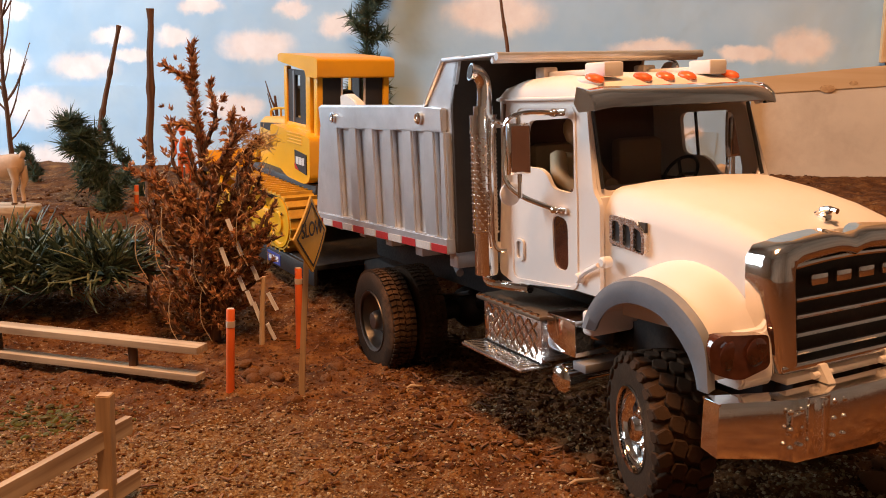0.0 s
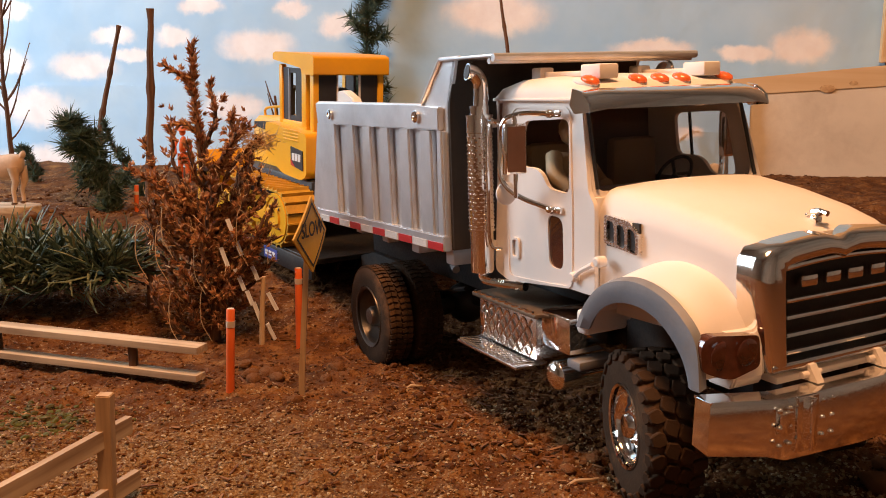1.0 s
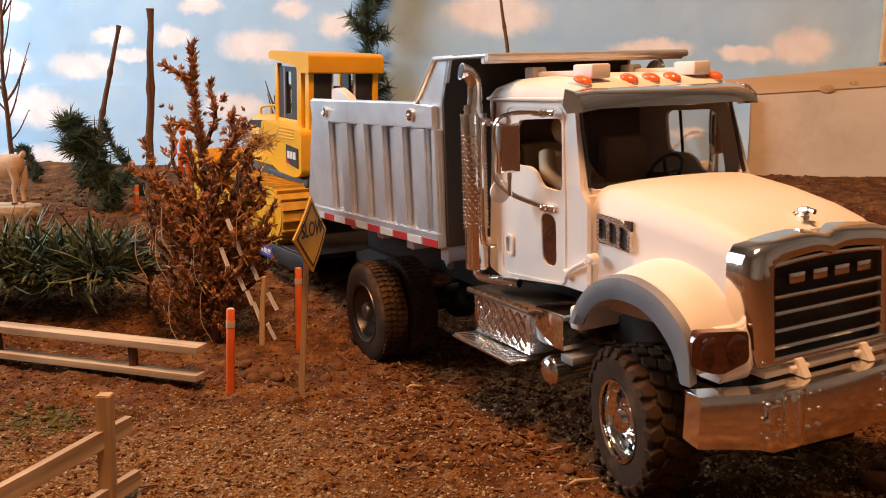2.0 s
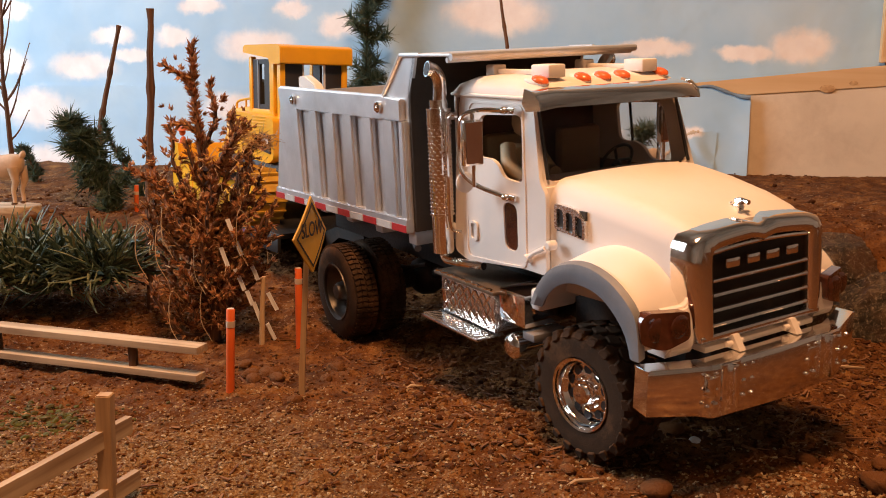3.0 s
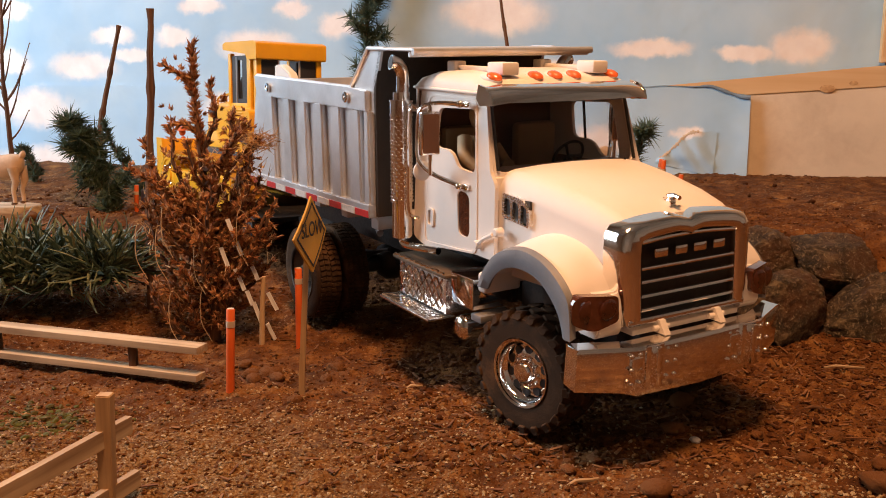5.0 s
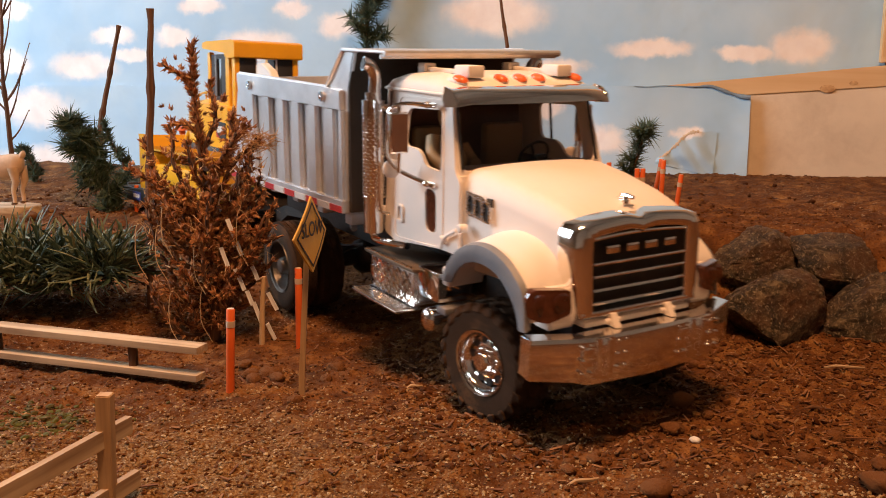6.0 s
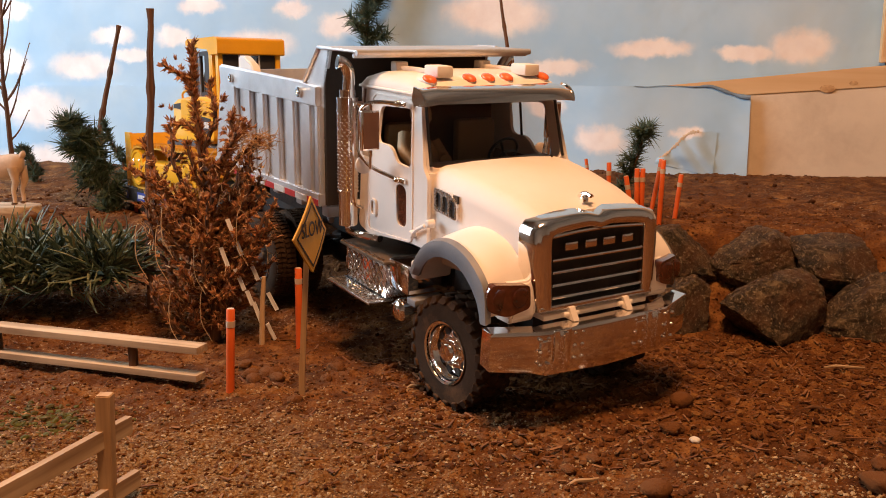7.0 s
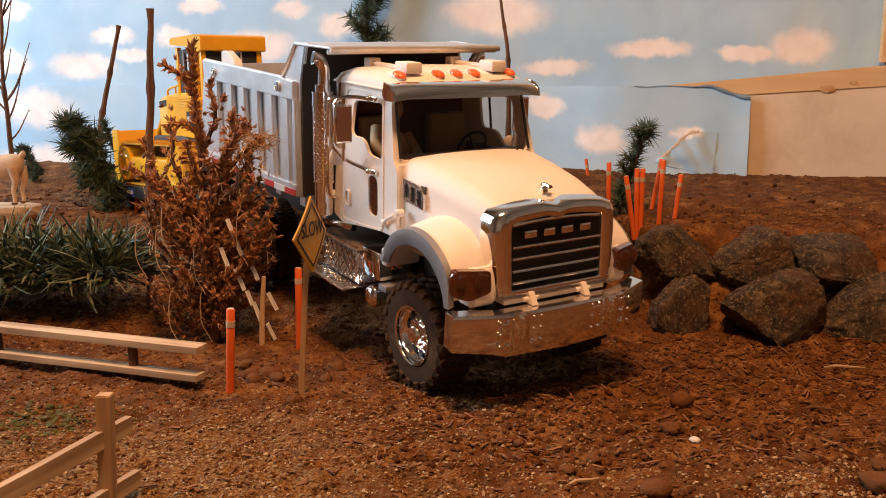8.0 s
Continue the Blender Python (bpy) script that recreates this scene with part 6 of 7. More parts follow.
def ball(rng):
    while True:
        p = Vector((rng.uniform(-1, 1), rng.uniform(-1, 1), rng.uniform(-1, 1)))
        if 0.05 < p.length < 1:
            return p.normalized()


def pine(seed, path, spread, count, label, needle=0.024, slim=0.0012):
    """A sprig of wired artificial pine: a bent stem and rows of needles."""
    rng = random.Random(seed)
    stem = curve_path(path, 8)
    root = thing("pine_sprig", label, "plant", "green pine sprigs", at=Matrix.Translation(stem[0]))
    base = stem[0].copy()
    bm = bmesh.new()
    tube(bm, [p - base for p in stem], 0.0016, 6)
    part("stem", bm, M_BARK, root)
    bag = Bag()
    # short side branches stand out from the stem, longest low down
    arms = [(stem, 1.0)]
    for k in range(max(10, count // 90)):
        t = rng.uniform(0.05, 0.97)
        i = min(int(t * (len(stem) - 1)), len(stem) - 2)
        d = (stem[i + 1] - stem[i]).normalized()
        w = ball(rng)
        w = (w - d * w.dot(d)).normalized()
        ln = spread * rng.uniform(0.45, 1.0) * (1.05 - 0.35 * t)
        tip = stem[i] + (w + d * rng.uniform(0.25, 0.9)).normalized() * ln
        arms.append(([stem[i], stem[i].lerp(tip, 0.5) - Vector((0, 0, ln * 0.08)), tip], 0.5))
    for k in range(count):
        arm, big = arms[0] if rng.random() < 0.22 else rng.choice(arms)
        t = rng.random() ** 0.8
        i = min(int(t * (len(arm) - 1)), len(arm) - 2)
        p = arm[i].lerp(arm[i + 1], rng.random()) - base
        d = (arm[i + 1] - arm[i]).normalized()
        w = ball(rng)
        w = (w - d * w.dot(d) * 0.8 + d * rng.uniform(0.1, 0.9)).normalized()
        ln = needle * rng.uniform(0.45, 0.95) * rng.choice((0.7, 1.0, 1.0, 1.2))
        bag.spike(p, p + w * ln, slim * rng.uniform(0.7, 1.3))
    bag.mesh("needles", M_NEEDLE, root, "dense dark green needles")
    return root


def on_ground(x, y, drop=0.004):
    return (x, y, ground_z(x, y) - drop)


pine(11, [on_ground(-0.428, 1.17), (-0.450, 1.18, 0.075), (-0.474, 1.18, 0.122), (-0.491, 1.18, 0.164)], 0.036, 4200, "dark green artificial pine sprig leaning on the bank", 0.026)
pine(12, [on_ground(-0.480, 1.36), (-0.488, 1.36, 0.09), (-0.505, 1.36, 0.125), (-0.512, 1.36, 0.152)], 0.020, 1200, "thin curved green pine sprig before the backdrop", 0.016)
pine(13, [on_ground(-0.635, 1.40), (-0.645, 1.40, 0.085), (-0.660, 1.40, 0.112)], 0.022, 900, "small green pine sprig before the backdrop", 0.016)
pine(14, [on_ground(-0.122, 1.455), (-0.124, 1.455, 0.160), (-0.122, 1.455, 0.252), (-0.118, 1.455, 0.340), (-0.113, 1.455, 0.388)], 0.046, 5600, "tall dark green pine before the backdrop", 0.028)
pine(15, [on_ground(0.183, 0.925), (0.190, 0.925, 0.100), (0.201, 0.922, 0.135), (0.207, 0.920, 0.164)], 0.020, 1300, "small green pine sprig behind the stakes", 0.018, 0.0008)
pine(16, [on_ground(-0.430, 1.30), (-0.436, 1.30, 0.065)], 0.024, 700, "low green pine tuft on the bank", 0.018)


def build_garland():
    rng = random.Random(21)
    root = thing("garland_bush", "dark green artificial pine garland bush behind low fence", "bush", at=Matrix.Translation((-0.372, 0.785, 0.0)))
    bag = Bag()
    centres = []
    for k in range(9):
        u = k / 8
        centres.append(Vector((lerp(-0.13, 0.085, u), 0.015 * math.sin(k * 2.1), 0.040 + 0.008 * math.sin(k * 1.7))))
    bm = bmesh.new()
    tube(bm, curve_path(centres, 4), 0.0025, 6)
    part("stem", bm, M_BARK, root)
    for k in range(3600):
        c = centres[rng.randrange(9)].lerp(centres[rng.randrange(9)], 0.12)
        w = ball(rng)
        w.z = abs(w.z) * 0.9 - (0.25 if rng.random() < 0.45 else 0.0)
        w.normalize()
        p = c + Vector((w.x * 0.026, w.y * 0.030, w.z * 0.020)) * rng.uniform(0.1, 1.3) + Vector((rng.uniform(-0.013, 0.013), rng.uniform(-0.016, 0.016), 0))
        d = (w + Vector((rng.uniform(-0.6, 0.6), rng.uniform(-0.6, 0.6), rng.uniform(-0.2, 0.3)))).normalized()
        e = p + d * rng.uniform(0.018, 0.040)
        e.z = max(e.z, 0.001 + rng.random() * 0.006)
        p.z = max(p.z, 0.004)
        bag.leaf(p, e, rng.uniform(0.0008, 0.0017), rng.uniform(-0.002, 0.007), rng)
    bag.mesh("foliage", M_BUSH, root, "narrow green plastic blades")
    return root


build_garland()


def build_dead_shrub():
    rng = random.Random(31)
    o = Vector((-0.1915, 0.722, -0.004))
    root = thing("dead_shrub", "dry rusty brown conifer shrub with bare twigs", "bush", at=Matrix.Translation(o))
    trunk = curve_path([(0, 0, -0.005), (0.004, 0, 0.05), (-0.002, 0.002, 0.11), (-0.004, 0, 0.165), (-0.0075, 0, 0.205), (-0.0065, 0, 0.244)], 7)
    bm = bmesh.new()
    n = len(trunk)
    tube(bm, trunk, 0.003, 8, [lerp(0.0052, 0.0011, k / (n - 1)) for k in range(n)])
    part("trunk", bm, M_BARK, root)
    bag = Bag()

    def clothe(path, dense, size):
        """Tufts of short stiff scales that point along the twig."""
        for i in range(len(path) - 1):
            p, q = path[i], path[i + 1]
            d = (q - p).normalized()
            for _ in range(max(dense // 5, 1)):
                s = p.lerp(q, rng.random())
                out = ball(rng)
                out = (out - d * out.dot(d)).normalized()
                s = s + out * 0.0012
                for _ in range(6):
                    w = (out * rng.uniform(0.3, 0.9) + d * rng.uniform(0.5, 1.0) + ball(rng) * 0.45).normalized()
                    bag.spike(s, s + w * size * rng.uniform(0.45, 1.0), rng.uniform(0.0006, 0.0014))
    clothe(trunk[4:], 40, 0.0080)
    # named limbs give the outline, smaller ones fill the crown
    limbs = [((0, 0.205), (-0.014, 0.0, 0.215), (-0.030, 0, 0.228)), ((0, 0.170), (-0.016, 0.0, 0.180), (-0.031, 0, 0.178)), ((0, 0.150), (0.010, -0.005, 0.185), (0.006, -0.004, 0.215)),
             ((0, 0.105), (0.024, -0.004, 0.150), (0.046, 0, 0.166)), ((0, 0.110), (0.020, 0, 0.165), (0.036, 0, 0.178)), ((0, 0.090), (0.030, -0.006, 0.120), (0.040, 0, 0.172)),
             ((0, 0.075), (-0.030, 0, 0.115), (-0.050, 0, 0.168)), ((0, 0.085), (-0.035, 0.004, 0.120), (-0.062, 0, 0.145)), ((0, 0.06), (-0.036, -0.008, 0.095), (-0.044, 0, 0.150)),
             ((0, 0.065), (0.036, -0.006, 0.080), (0.056, 0, 0.120)), ((0, 0.045), (0.030, -0.01, 0.065), (0.050, -0.004, 0.096)), ((0, 0.10), (-0.020, -0.01, 0.140), (-0.026, -0.008, 0.180)),
             ((0, 0.05), (-0.040, 0.0, 0.080), (-0.052, 0, 0.120)), ((0, 0.12), (0.014, 0.01, 0.155), (0.022, 0.012, 0.190))]
    for k in range(78):
        h = rng.uniform(0.008, 0.115)
        a = rng.uniform(0, 2 * math.pi)
        r = rng.uniform(0.020, 0.056)
        limbs.append(((0, h), (0.55 * r * math.cos(a), 0.45 * r * math.sin(a), h + rng.uniform(0.0, 0.02)), (r * math.cos(a), 0.7 * r * math.sin(a), h + rng.uniform(0.010, 0.055))))
    for k in range(5):
        h = rng.uniform(0.075, 0.150)
        a = rng.uniform(0, 2 * math.pi)
        r = rng.uniform(0.022, 0.050)
        limbs.append(((0, h), (0.5 * r * math.cos(a), 0.4 * r * math.sin(a), h + rng.uniform(0.004, 0.02)), (r * math.cos(a), 0.6 * r * math.sin(a), h + rng.uniform(0.018, 0.050))))
    for (z0, z1), mid, end in [((0, l[0][1]), l[1], l[2]) for l in limbs]:
        start = min(trunk, key=lambda p: abs(p.z - z1))
        path = curve_path([start, Vector(mid), Vector(end)], 7)
        path = [p + Vector((noise.noise(p * 90), noise.noise(p * 90 + Vector((5, 5, 5))), noise.noise(p * 90 + Vector((9, 1, 3))))) * 0.0030 for p in path]
        bm = bmesh.new()
        m = len(path)
        tube(bm, path, 0.001, 6, [lerp(0.0024, 0.0011, k / (m - 1)) for k in range(m)])
        part("branch", bm, M_BARK, root)
        clothe(path[2:], 16, 0.0066)
        for _ in range(3):
            i = rng.randrange(5, m - 1)
            w = (ball(rng) + Vector((0, 0, 0.9))).normalized()
            twig = [path[i], path[i] + w * 0.008, path[i] + (w + ball(rng) * 0.4).normalized() * 0.018]
            clothe(twig, 14, 0.0060)
    straws = Bag()
    for k in range(150):
        c = Vector((rng.uniform(0.026, 0.056), rng.uniform(-0.008, 0.006), 0.166 + rng.uniform(-0.006, 0.006)))
        d = Vector((rng.uniform(-0.6, 1.0), rng.uniform(-0.6, 0.4), rng.uniform(-0.35, 0.5))).normalized()
        straws.spike(c, c + d * rng.uniform(0.006, 0.015), rng.uniform(0.0003, 0.0007))
    for k in range(160):
        a, h = rng.uniform(0, 6.28), rng.uniform(0.05, 0.16)
        c = Vector((0.05 * math.cos(a), 0.03 * math.sin(a), h)) * 1.0
        straws.spike(c, c + (ball(rng) + Vector((0, 0, 0.5))).normalized() * rng.uniform(0.006, 0.014), rng.uniform(0.0003, 0.0006))
    straws.mesh("dry_straw", M_STRAW, root, "pale straw coloured dry tips")["kind"] = "stuff"
    bag.mesh("dry_needles", M_DEAD, root, "rusty dry needle clumps")
    bm = bmesh.new()
    for k in range(7):
        a = Vector((rng.uniform(-0.05, 0.05), -0.02, rng.uniform(0.03, 0.12)))
        tube(bm, curve_path([a, a + Vector((-0.008, -0.006, 0.010)), a + Vector((-0.010, -0.008, -0.016)), a + Vector((-0.002, -0.008, -0.034))], 5), 0.0003, 4)
    part("dry_grass", bm, M_STRAW, root, "pale curled grass straws")["kind"] = "stuff"
    return root


build_dead_shrub()


def bare_stem(seed, path, r0, r1, twigs, label, name="bare_stick", spread=0.03):
    rng = random.Random(seed)
    pts = curve_path(path, 6)
    base = pts[0].copy()
    root = thing(name, label, "stick", at=Matrix.Translation(base))
    pts = [p - base + Vector((noise.noise(p * 40 + base * 9), 0, 0)) * r0 * 0.25 for p in pts]
    n = len(pts)
    bm = bmesh.new()
    tube(bm, pts, r0, 8, [lerp(r0, r1, k / (n - 1)) * (1.35 if k % 7 == 3 else 1.0) for k in range(n)])
    part("stem", bm, M_BARK, root)
    for k in range(twigs):
        i = rng.randrange(int(n * 0.2), n - 1)
        s = -1 if k % 2 else 1
        d = Vector((s * rng.uniform(0.25, 0.7), rng.uniform(-0.3, 0.3), rng.uniform(0.7, 1.0))).normalized()
        ln = spread * rng.uniform(0.6, 1.4)
        bm = bmesh.new()
        t = curve_path([pts[i], pts[i] + d * ln * 0.5 + Vector((0, 0, 0.002)), pts[i] + d * ln + Vector((0, 0, ln * 0.35))], 4)
        tube(bm, t, 0.001, 6, [lerp(r1 * 1.2, r1 * 0.4, j / (len(t) - 1)) for j in range(len(t))])
        for q in t[2::2]:
            lump(bm, rng, q + ball(rng) * 0.0010, 0.0009, 0.0009, 0.0013, 0, 1)
        part("twig", bm, M_BARK, root)
    return root


bare_stem(41, [on_ground(-0.2690, 0.80), (-0.2650, 0.80, 0.100), (-0.2615, 0.80, 0.150), (-0.2575, 0.80, 0.215), (-0.2540, 0.80, 0.272)], 0.0046, 0.0026, 0, "dark brown knotty stick standing in soil")
bare_stem(42, [on_ground(-0.5366, 1.40), (-0.5340, 1.40, 0.130), (-0.5237, 1.40, 0.1806), (-0.5090, 1.40, 0.235), (-0.4943, 1.40, 0.2953)], 0.0050, 0.0030, 0, "slanting brown stick before the backdrop")
bare_stem(43, [on_ground(0.0955, 1.30), (0.0940, 1.30, 0.200), (0.0915, 1.30, 0.255), (0.0855, 1.30, 0.295), (0.0785, 1.30, 0.350)], 0.0036, 0.0018, 0, "thin jointed twig behind the truck")
bare_stem(44, [on_ground(-0.6260, 1.30), (-0.6270, 1.30, 0.140), (-0.6290, 1.30, 0.220), (-0.6240, 1.30, 0.300), (-0.6180, 1.30, 0.380)], 0.0042, 0.0013, 20, "bare brown sapling with budding twigs", "bare_tree", 0.055)
bare_stem(45, [on_ground(-0.2500, 1.38), (-0.2520, 1.38, 0.120), (-0.2560, 1.38, 0.190)], 0.0034, 0.0018, 7, "bare dark twig cluster before the backdrop", "bare_tree", 0.040)


# ---- goat, worker figure ----
def build_goat():
    g = Vector((-0.5700, 1.150, 0.0))
    z = ground_z(g.x, g.y)
    bm = bmesh.new()
    lathe(bm, [(0.052, -0.012), (0.054, -0.004), (0.0535, 0.0055), (0.052, 0.0068)], 36, Matrix.Translation((0, 0, 0)) @ Matrix.Rotation(radians(90), 4, "X") @ Matrix.Diagonal((1.0, 1, 0.55, 1)))
    base = finish("wooden_base", bm, M_LATH)
    base.matrix_world = Matrix.Translation((g.x, g.y - 0.012, z + 0.004))
    tagged(base, "oval sawn wood slice lying on the bank", "base")
    top = z + 0.0108
    root = thing("goat_figure", "pale tan toy goat standing on a wood slice", "toy animal", at=Matrix.Translation((g.x, g.y - 0.004, top)))
    bm = bmesh.new()
    secs = []
    for x, r, zc in ((-0.030, 0.008, 0.052), (-0.024, 0.0135, 0.050), (-0.010, 0.0150, 0.048), (0.006, 0.0150, 0.047), (0.020, 0.0145, 0.049), (0.029, 0.0105, 0.052), (0.032, 0.005, 0.054)):
        secs.append([(x, r * 0.80 * math.cos(a * math.pi / 8), zc + r * 1.1 * math.sin(a * math.pi / 8)) for a in range(16)])
    loft(bm, secs)
    part("body", bm, M_GOAT, root, "", 60)
    for x, y in ((-0.022, -0.008), (-0.020, 0.008), (0.021, -0.008), (0.025, 0.008)):
        bm = bmesh.new()
        tube(bm, [(x, y, 0.048), (x + 0.003, y, 0.030), (x - 0.001, y, 0.018), (x, y, 0.005), (x - 0.001, y, 0.0)], 0.003, 10, [0.0070, 0.0048, 0.0030, 0.0026, 0.0034])
        leg = part("leg", bm, M_GOAT, root, "", 60)
        bm = bmesh.new()
        tube(bm, [(x - 0.001, y, 0.0032), (x - 0.0015, y, 0.0)], 0.0037, 10)
        part("hoof", bm, M_BARK, leg)
    bm = bmesh.new()
    tube(bm, [(-0.026, 0, 0.056), (-0.036, 0, 0.070)], 0.006, 10, [0.0085, 0.0060])
    lump(bm, random.Random(2), Vector((-0.043, 0, 0.075)), 0.0105, 0.006, 0.0065, 0.05)
    part("head", bm, M_GOAT, root, "", 60)
    bm = bmesh.new()
    for y in (-0.004, 0.004):
        tube(bm, curve_path([(-0.038, y, 0.080), (-0.033, y * 1.4, 0.087), (-0.027, y * 1.8, 0.088)], 4), 0.0013, 6)
    part("horn", bm, M_LATH, root)
    bm = bmesh.new()
    lump(bm, random.Random(6), Vector((0.031, 0, 0.063)), 0.0042, 0.0036, 0.0062, 0.08)
    part("tail", bm, M_GOAT, root)


def build_worker():
    """A plain toy figure in one mesh."""
    x, y = -0.4130, 1.425
    bm = bmesh.new()
    rng = random.Random(8)
    for s in (-1, 1):
        tube(bm, [(s * 0.010, 0, 0.0), (s * 0.009, 0, 0.04), (s * 0.007, 0, 0.072)], 0.007, 10, [0.0062, 0.0068, 0.0085])
        tube(bm, [(s * 0.014, 0, 0.108), (s * 0.021, -0.003, 0.090), (s * 0.018, -0.010, 0.072)], 0.0045, 8)
    lump(bm, rng, Vector((0, 0, 0.092)), 0.015, 0.010, 0.026, 0.04)
    lump(bm, rng, Vector((0, 0, 0.126)), 0.0085, 0.0085, 0.0105, 0.03)
    lathe(bm, [(0.0135, 0.0), (0.0125, 0.0012), (0.0108, 0.004), (0.007, 0.0085), (0.002, 0.0105)], 18, Matrix.Translation((0, 0, 0.1285)) @ Matrix.Rotation(radians(90), 4, "X"))
    bmesh.ops.scale(bm, vec=(0.62, 0.62, 0.64), verts=bm.verts)
    ob = finish("toy_worker", bm, M_ORANGE, smooth=60)
    ob.matrix_world = Matrix.Translation((x, y, ground_z(x, y) - 0.001))
    tagged(ob, "plain orange toy worker figure standing on soil", "toy figure")


build_goat()
build_worker()


# ---- torn paper and cut on the backdrop ----
def build_torn_paper():
    bm = bmesh.new()
    rows = []
    nu, nv = 26, 14
    for j in range(nv + 1):
        row = []
        for i in range(nu + 1):
            u, v = i / nu, j / nv
            top = lerp(0.098, 0.138, smooth(0.0, 0.62, u)) + 0.0022 * noise.noise(Vector((u * 14, 0, 3)))
            bot = lerp(0.090, 0.072, u)
            x = 0.335 + 0.085 * u + 0.004 * v
            z = lerp(bot, top, v)
            fold = abs(math.sin((x * 55 + z * 34) * 1.5))
            loose = smooth(0.0, 0.12, u) * smooth(1.0, 0.60, u) * smooth(0.0, 0.45, v)
            d = 0.0045 + 0.004 * noise.noise(Vector((x * 7, z * 3, 2.0))) + flap(x, z) - loose * (0.001 + 0.0045 * fold)
            row.append(bm.verts.new((x, d, z)))
        rows.append(row)
    for a, b in zip(rows, rows[1:]):
        for i in range(nu):
            bm.faces.new((a[i], a[i + 1], b[i + 1], b[i]))
    edge = [v.co.copy() + Vector((0, -0.0004, 0.0)) for v in rows[-1][1:19]]
    ob = finish("torn_paper", bm, M_CLOUD, smooth=50, recalc=False)
    ob.matrix_world = WALL
    tagged(ob, "crumpled torn corner of printed cloud paper", "paper")
    bm = bmesh.new()
    for a, b in zip(edge, edge[1:]):
        w = 0.0012 + 0.0050 * abs(noise.noise(a * 210))
        lump(bm, random.Random(int(a.x * 9000)), (a + b) / 2, (b - a).length * 0.62, 0.0006, w, 0.5, 1, Matrix.Rotation(-math.atan2(b.z - a.z, b.x - a.x), 4, "Y"))
    e = finish("torn_edge", bm, M_PLY, ob)
    e["label"] = "brown torn cardboard edge"
    # the top edge of the lower strip has curled over and shows its back
    bm = bmesh.new()
    path, fat = [], []
    for k in range(40):
        u = lerp(0.30, 0.4675, k / 39)
        v = lower_edge(u)
        path.append((u, 0.0045 + 0.004 * noise.noise(Vector((u * 7, v * 3, 2.0))) + flap(u, v), v - 0.0004))
        fat.append(0.0004 + 0.0036 * smooth(0.36, 0.44, u) * (0.65 + 0.6 * noise.noise(Vector((u * 60, 2, 7)))))
    tube(bm, path, 0.002, 8, fat)
    curl = finish("curled_edge", bm, M_CURL, ob)
    curl["label"] = "grey blue curled paper edge"


build_torn_paper()


# ---- loose stones, chips and clods ----
def stone_mesh(seed, angular):
    rng = random.Random(seed)
    bm = bmesh.new()
    lump(bm, rng, Vector((0, 0, 0)), 1.0, 0.8, 0.6, 0.35 if angular else 0.16, 3, Matrix.Identity(4))
    bmesh.ops.recalc_face_normals(bm, faces=bm.faces)
    me = bpy.data.meshes.new("stone")
    bm.to_mesh(me)
    bm.free()
    me.polygons.foreach_set("use_smooth", [True] * len(me.polygons))
    me.materials.append(M_STONE)
    return me


STONES = [stone_mesh(100 + k, k % 2 == 0) for k in range(8)]


def stone(k, x, y, size, label="rounded brown stone half sunk in soil", mat=None):
    me = STONES[k % 8]
    if mat:
        me = me.copy()
        me.materials.clear()
        me.materials.append(mat)
    ob = new("stone", me)
    ob.matrix_world = Matrix.Translation((x, y, ground_z(x, y) + size * 0.25)) @ Matrix.Rotation(k * 1.9, 4, "Z") @ Matrix.Diagonal((size, size, size, 1))
    return tagged(ob, label, "stone", "loose stones")


for k, (x, y, s) in enumerate(((-0.128, 0.632, 0.0085), (-0.136, 0.613, 0.0070), (-0.142, 0.628, 0.0062), (-0.120, 0.620, 0.0060), (-0.150, 0.650, 0.0055), (0.110, 0.430, 0.0085), (0.228, 0.437, 0.0095), (0.157, 0.561, 0.0090),
                               (0.140, 0.517, 0.0070), (-0.085, 0.622, 0.0055), (-0.080, 0.640, 0.0062), (0.205, 0.475, 0.0060), (0.235, 0.505, 0.0065), (-0.515, 1.10, 0.0120), (0.245, 0.470, 0.0055), (-0.100, 0.575, 0.0058))):
    stone(k, x, y, s)
stone(3, 0.1493, 0.4995, 0.0034, "small white pebble lying on soil", M_DECAL)
rng = random.Random(55)
for k in range(60):
    x, y = rng.uniform(-0.02, 0.33), rng.uniform(0.44, 0.70)
    stone(k, x, y, rng.choice((0.0022, 0.0028, 0.0036, 0.0045)), "small brown stone in churned soil")


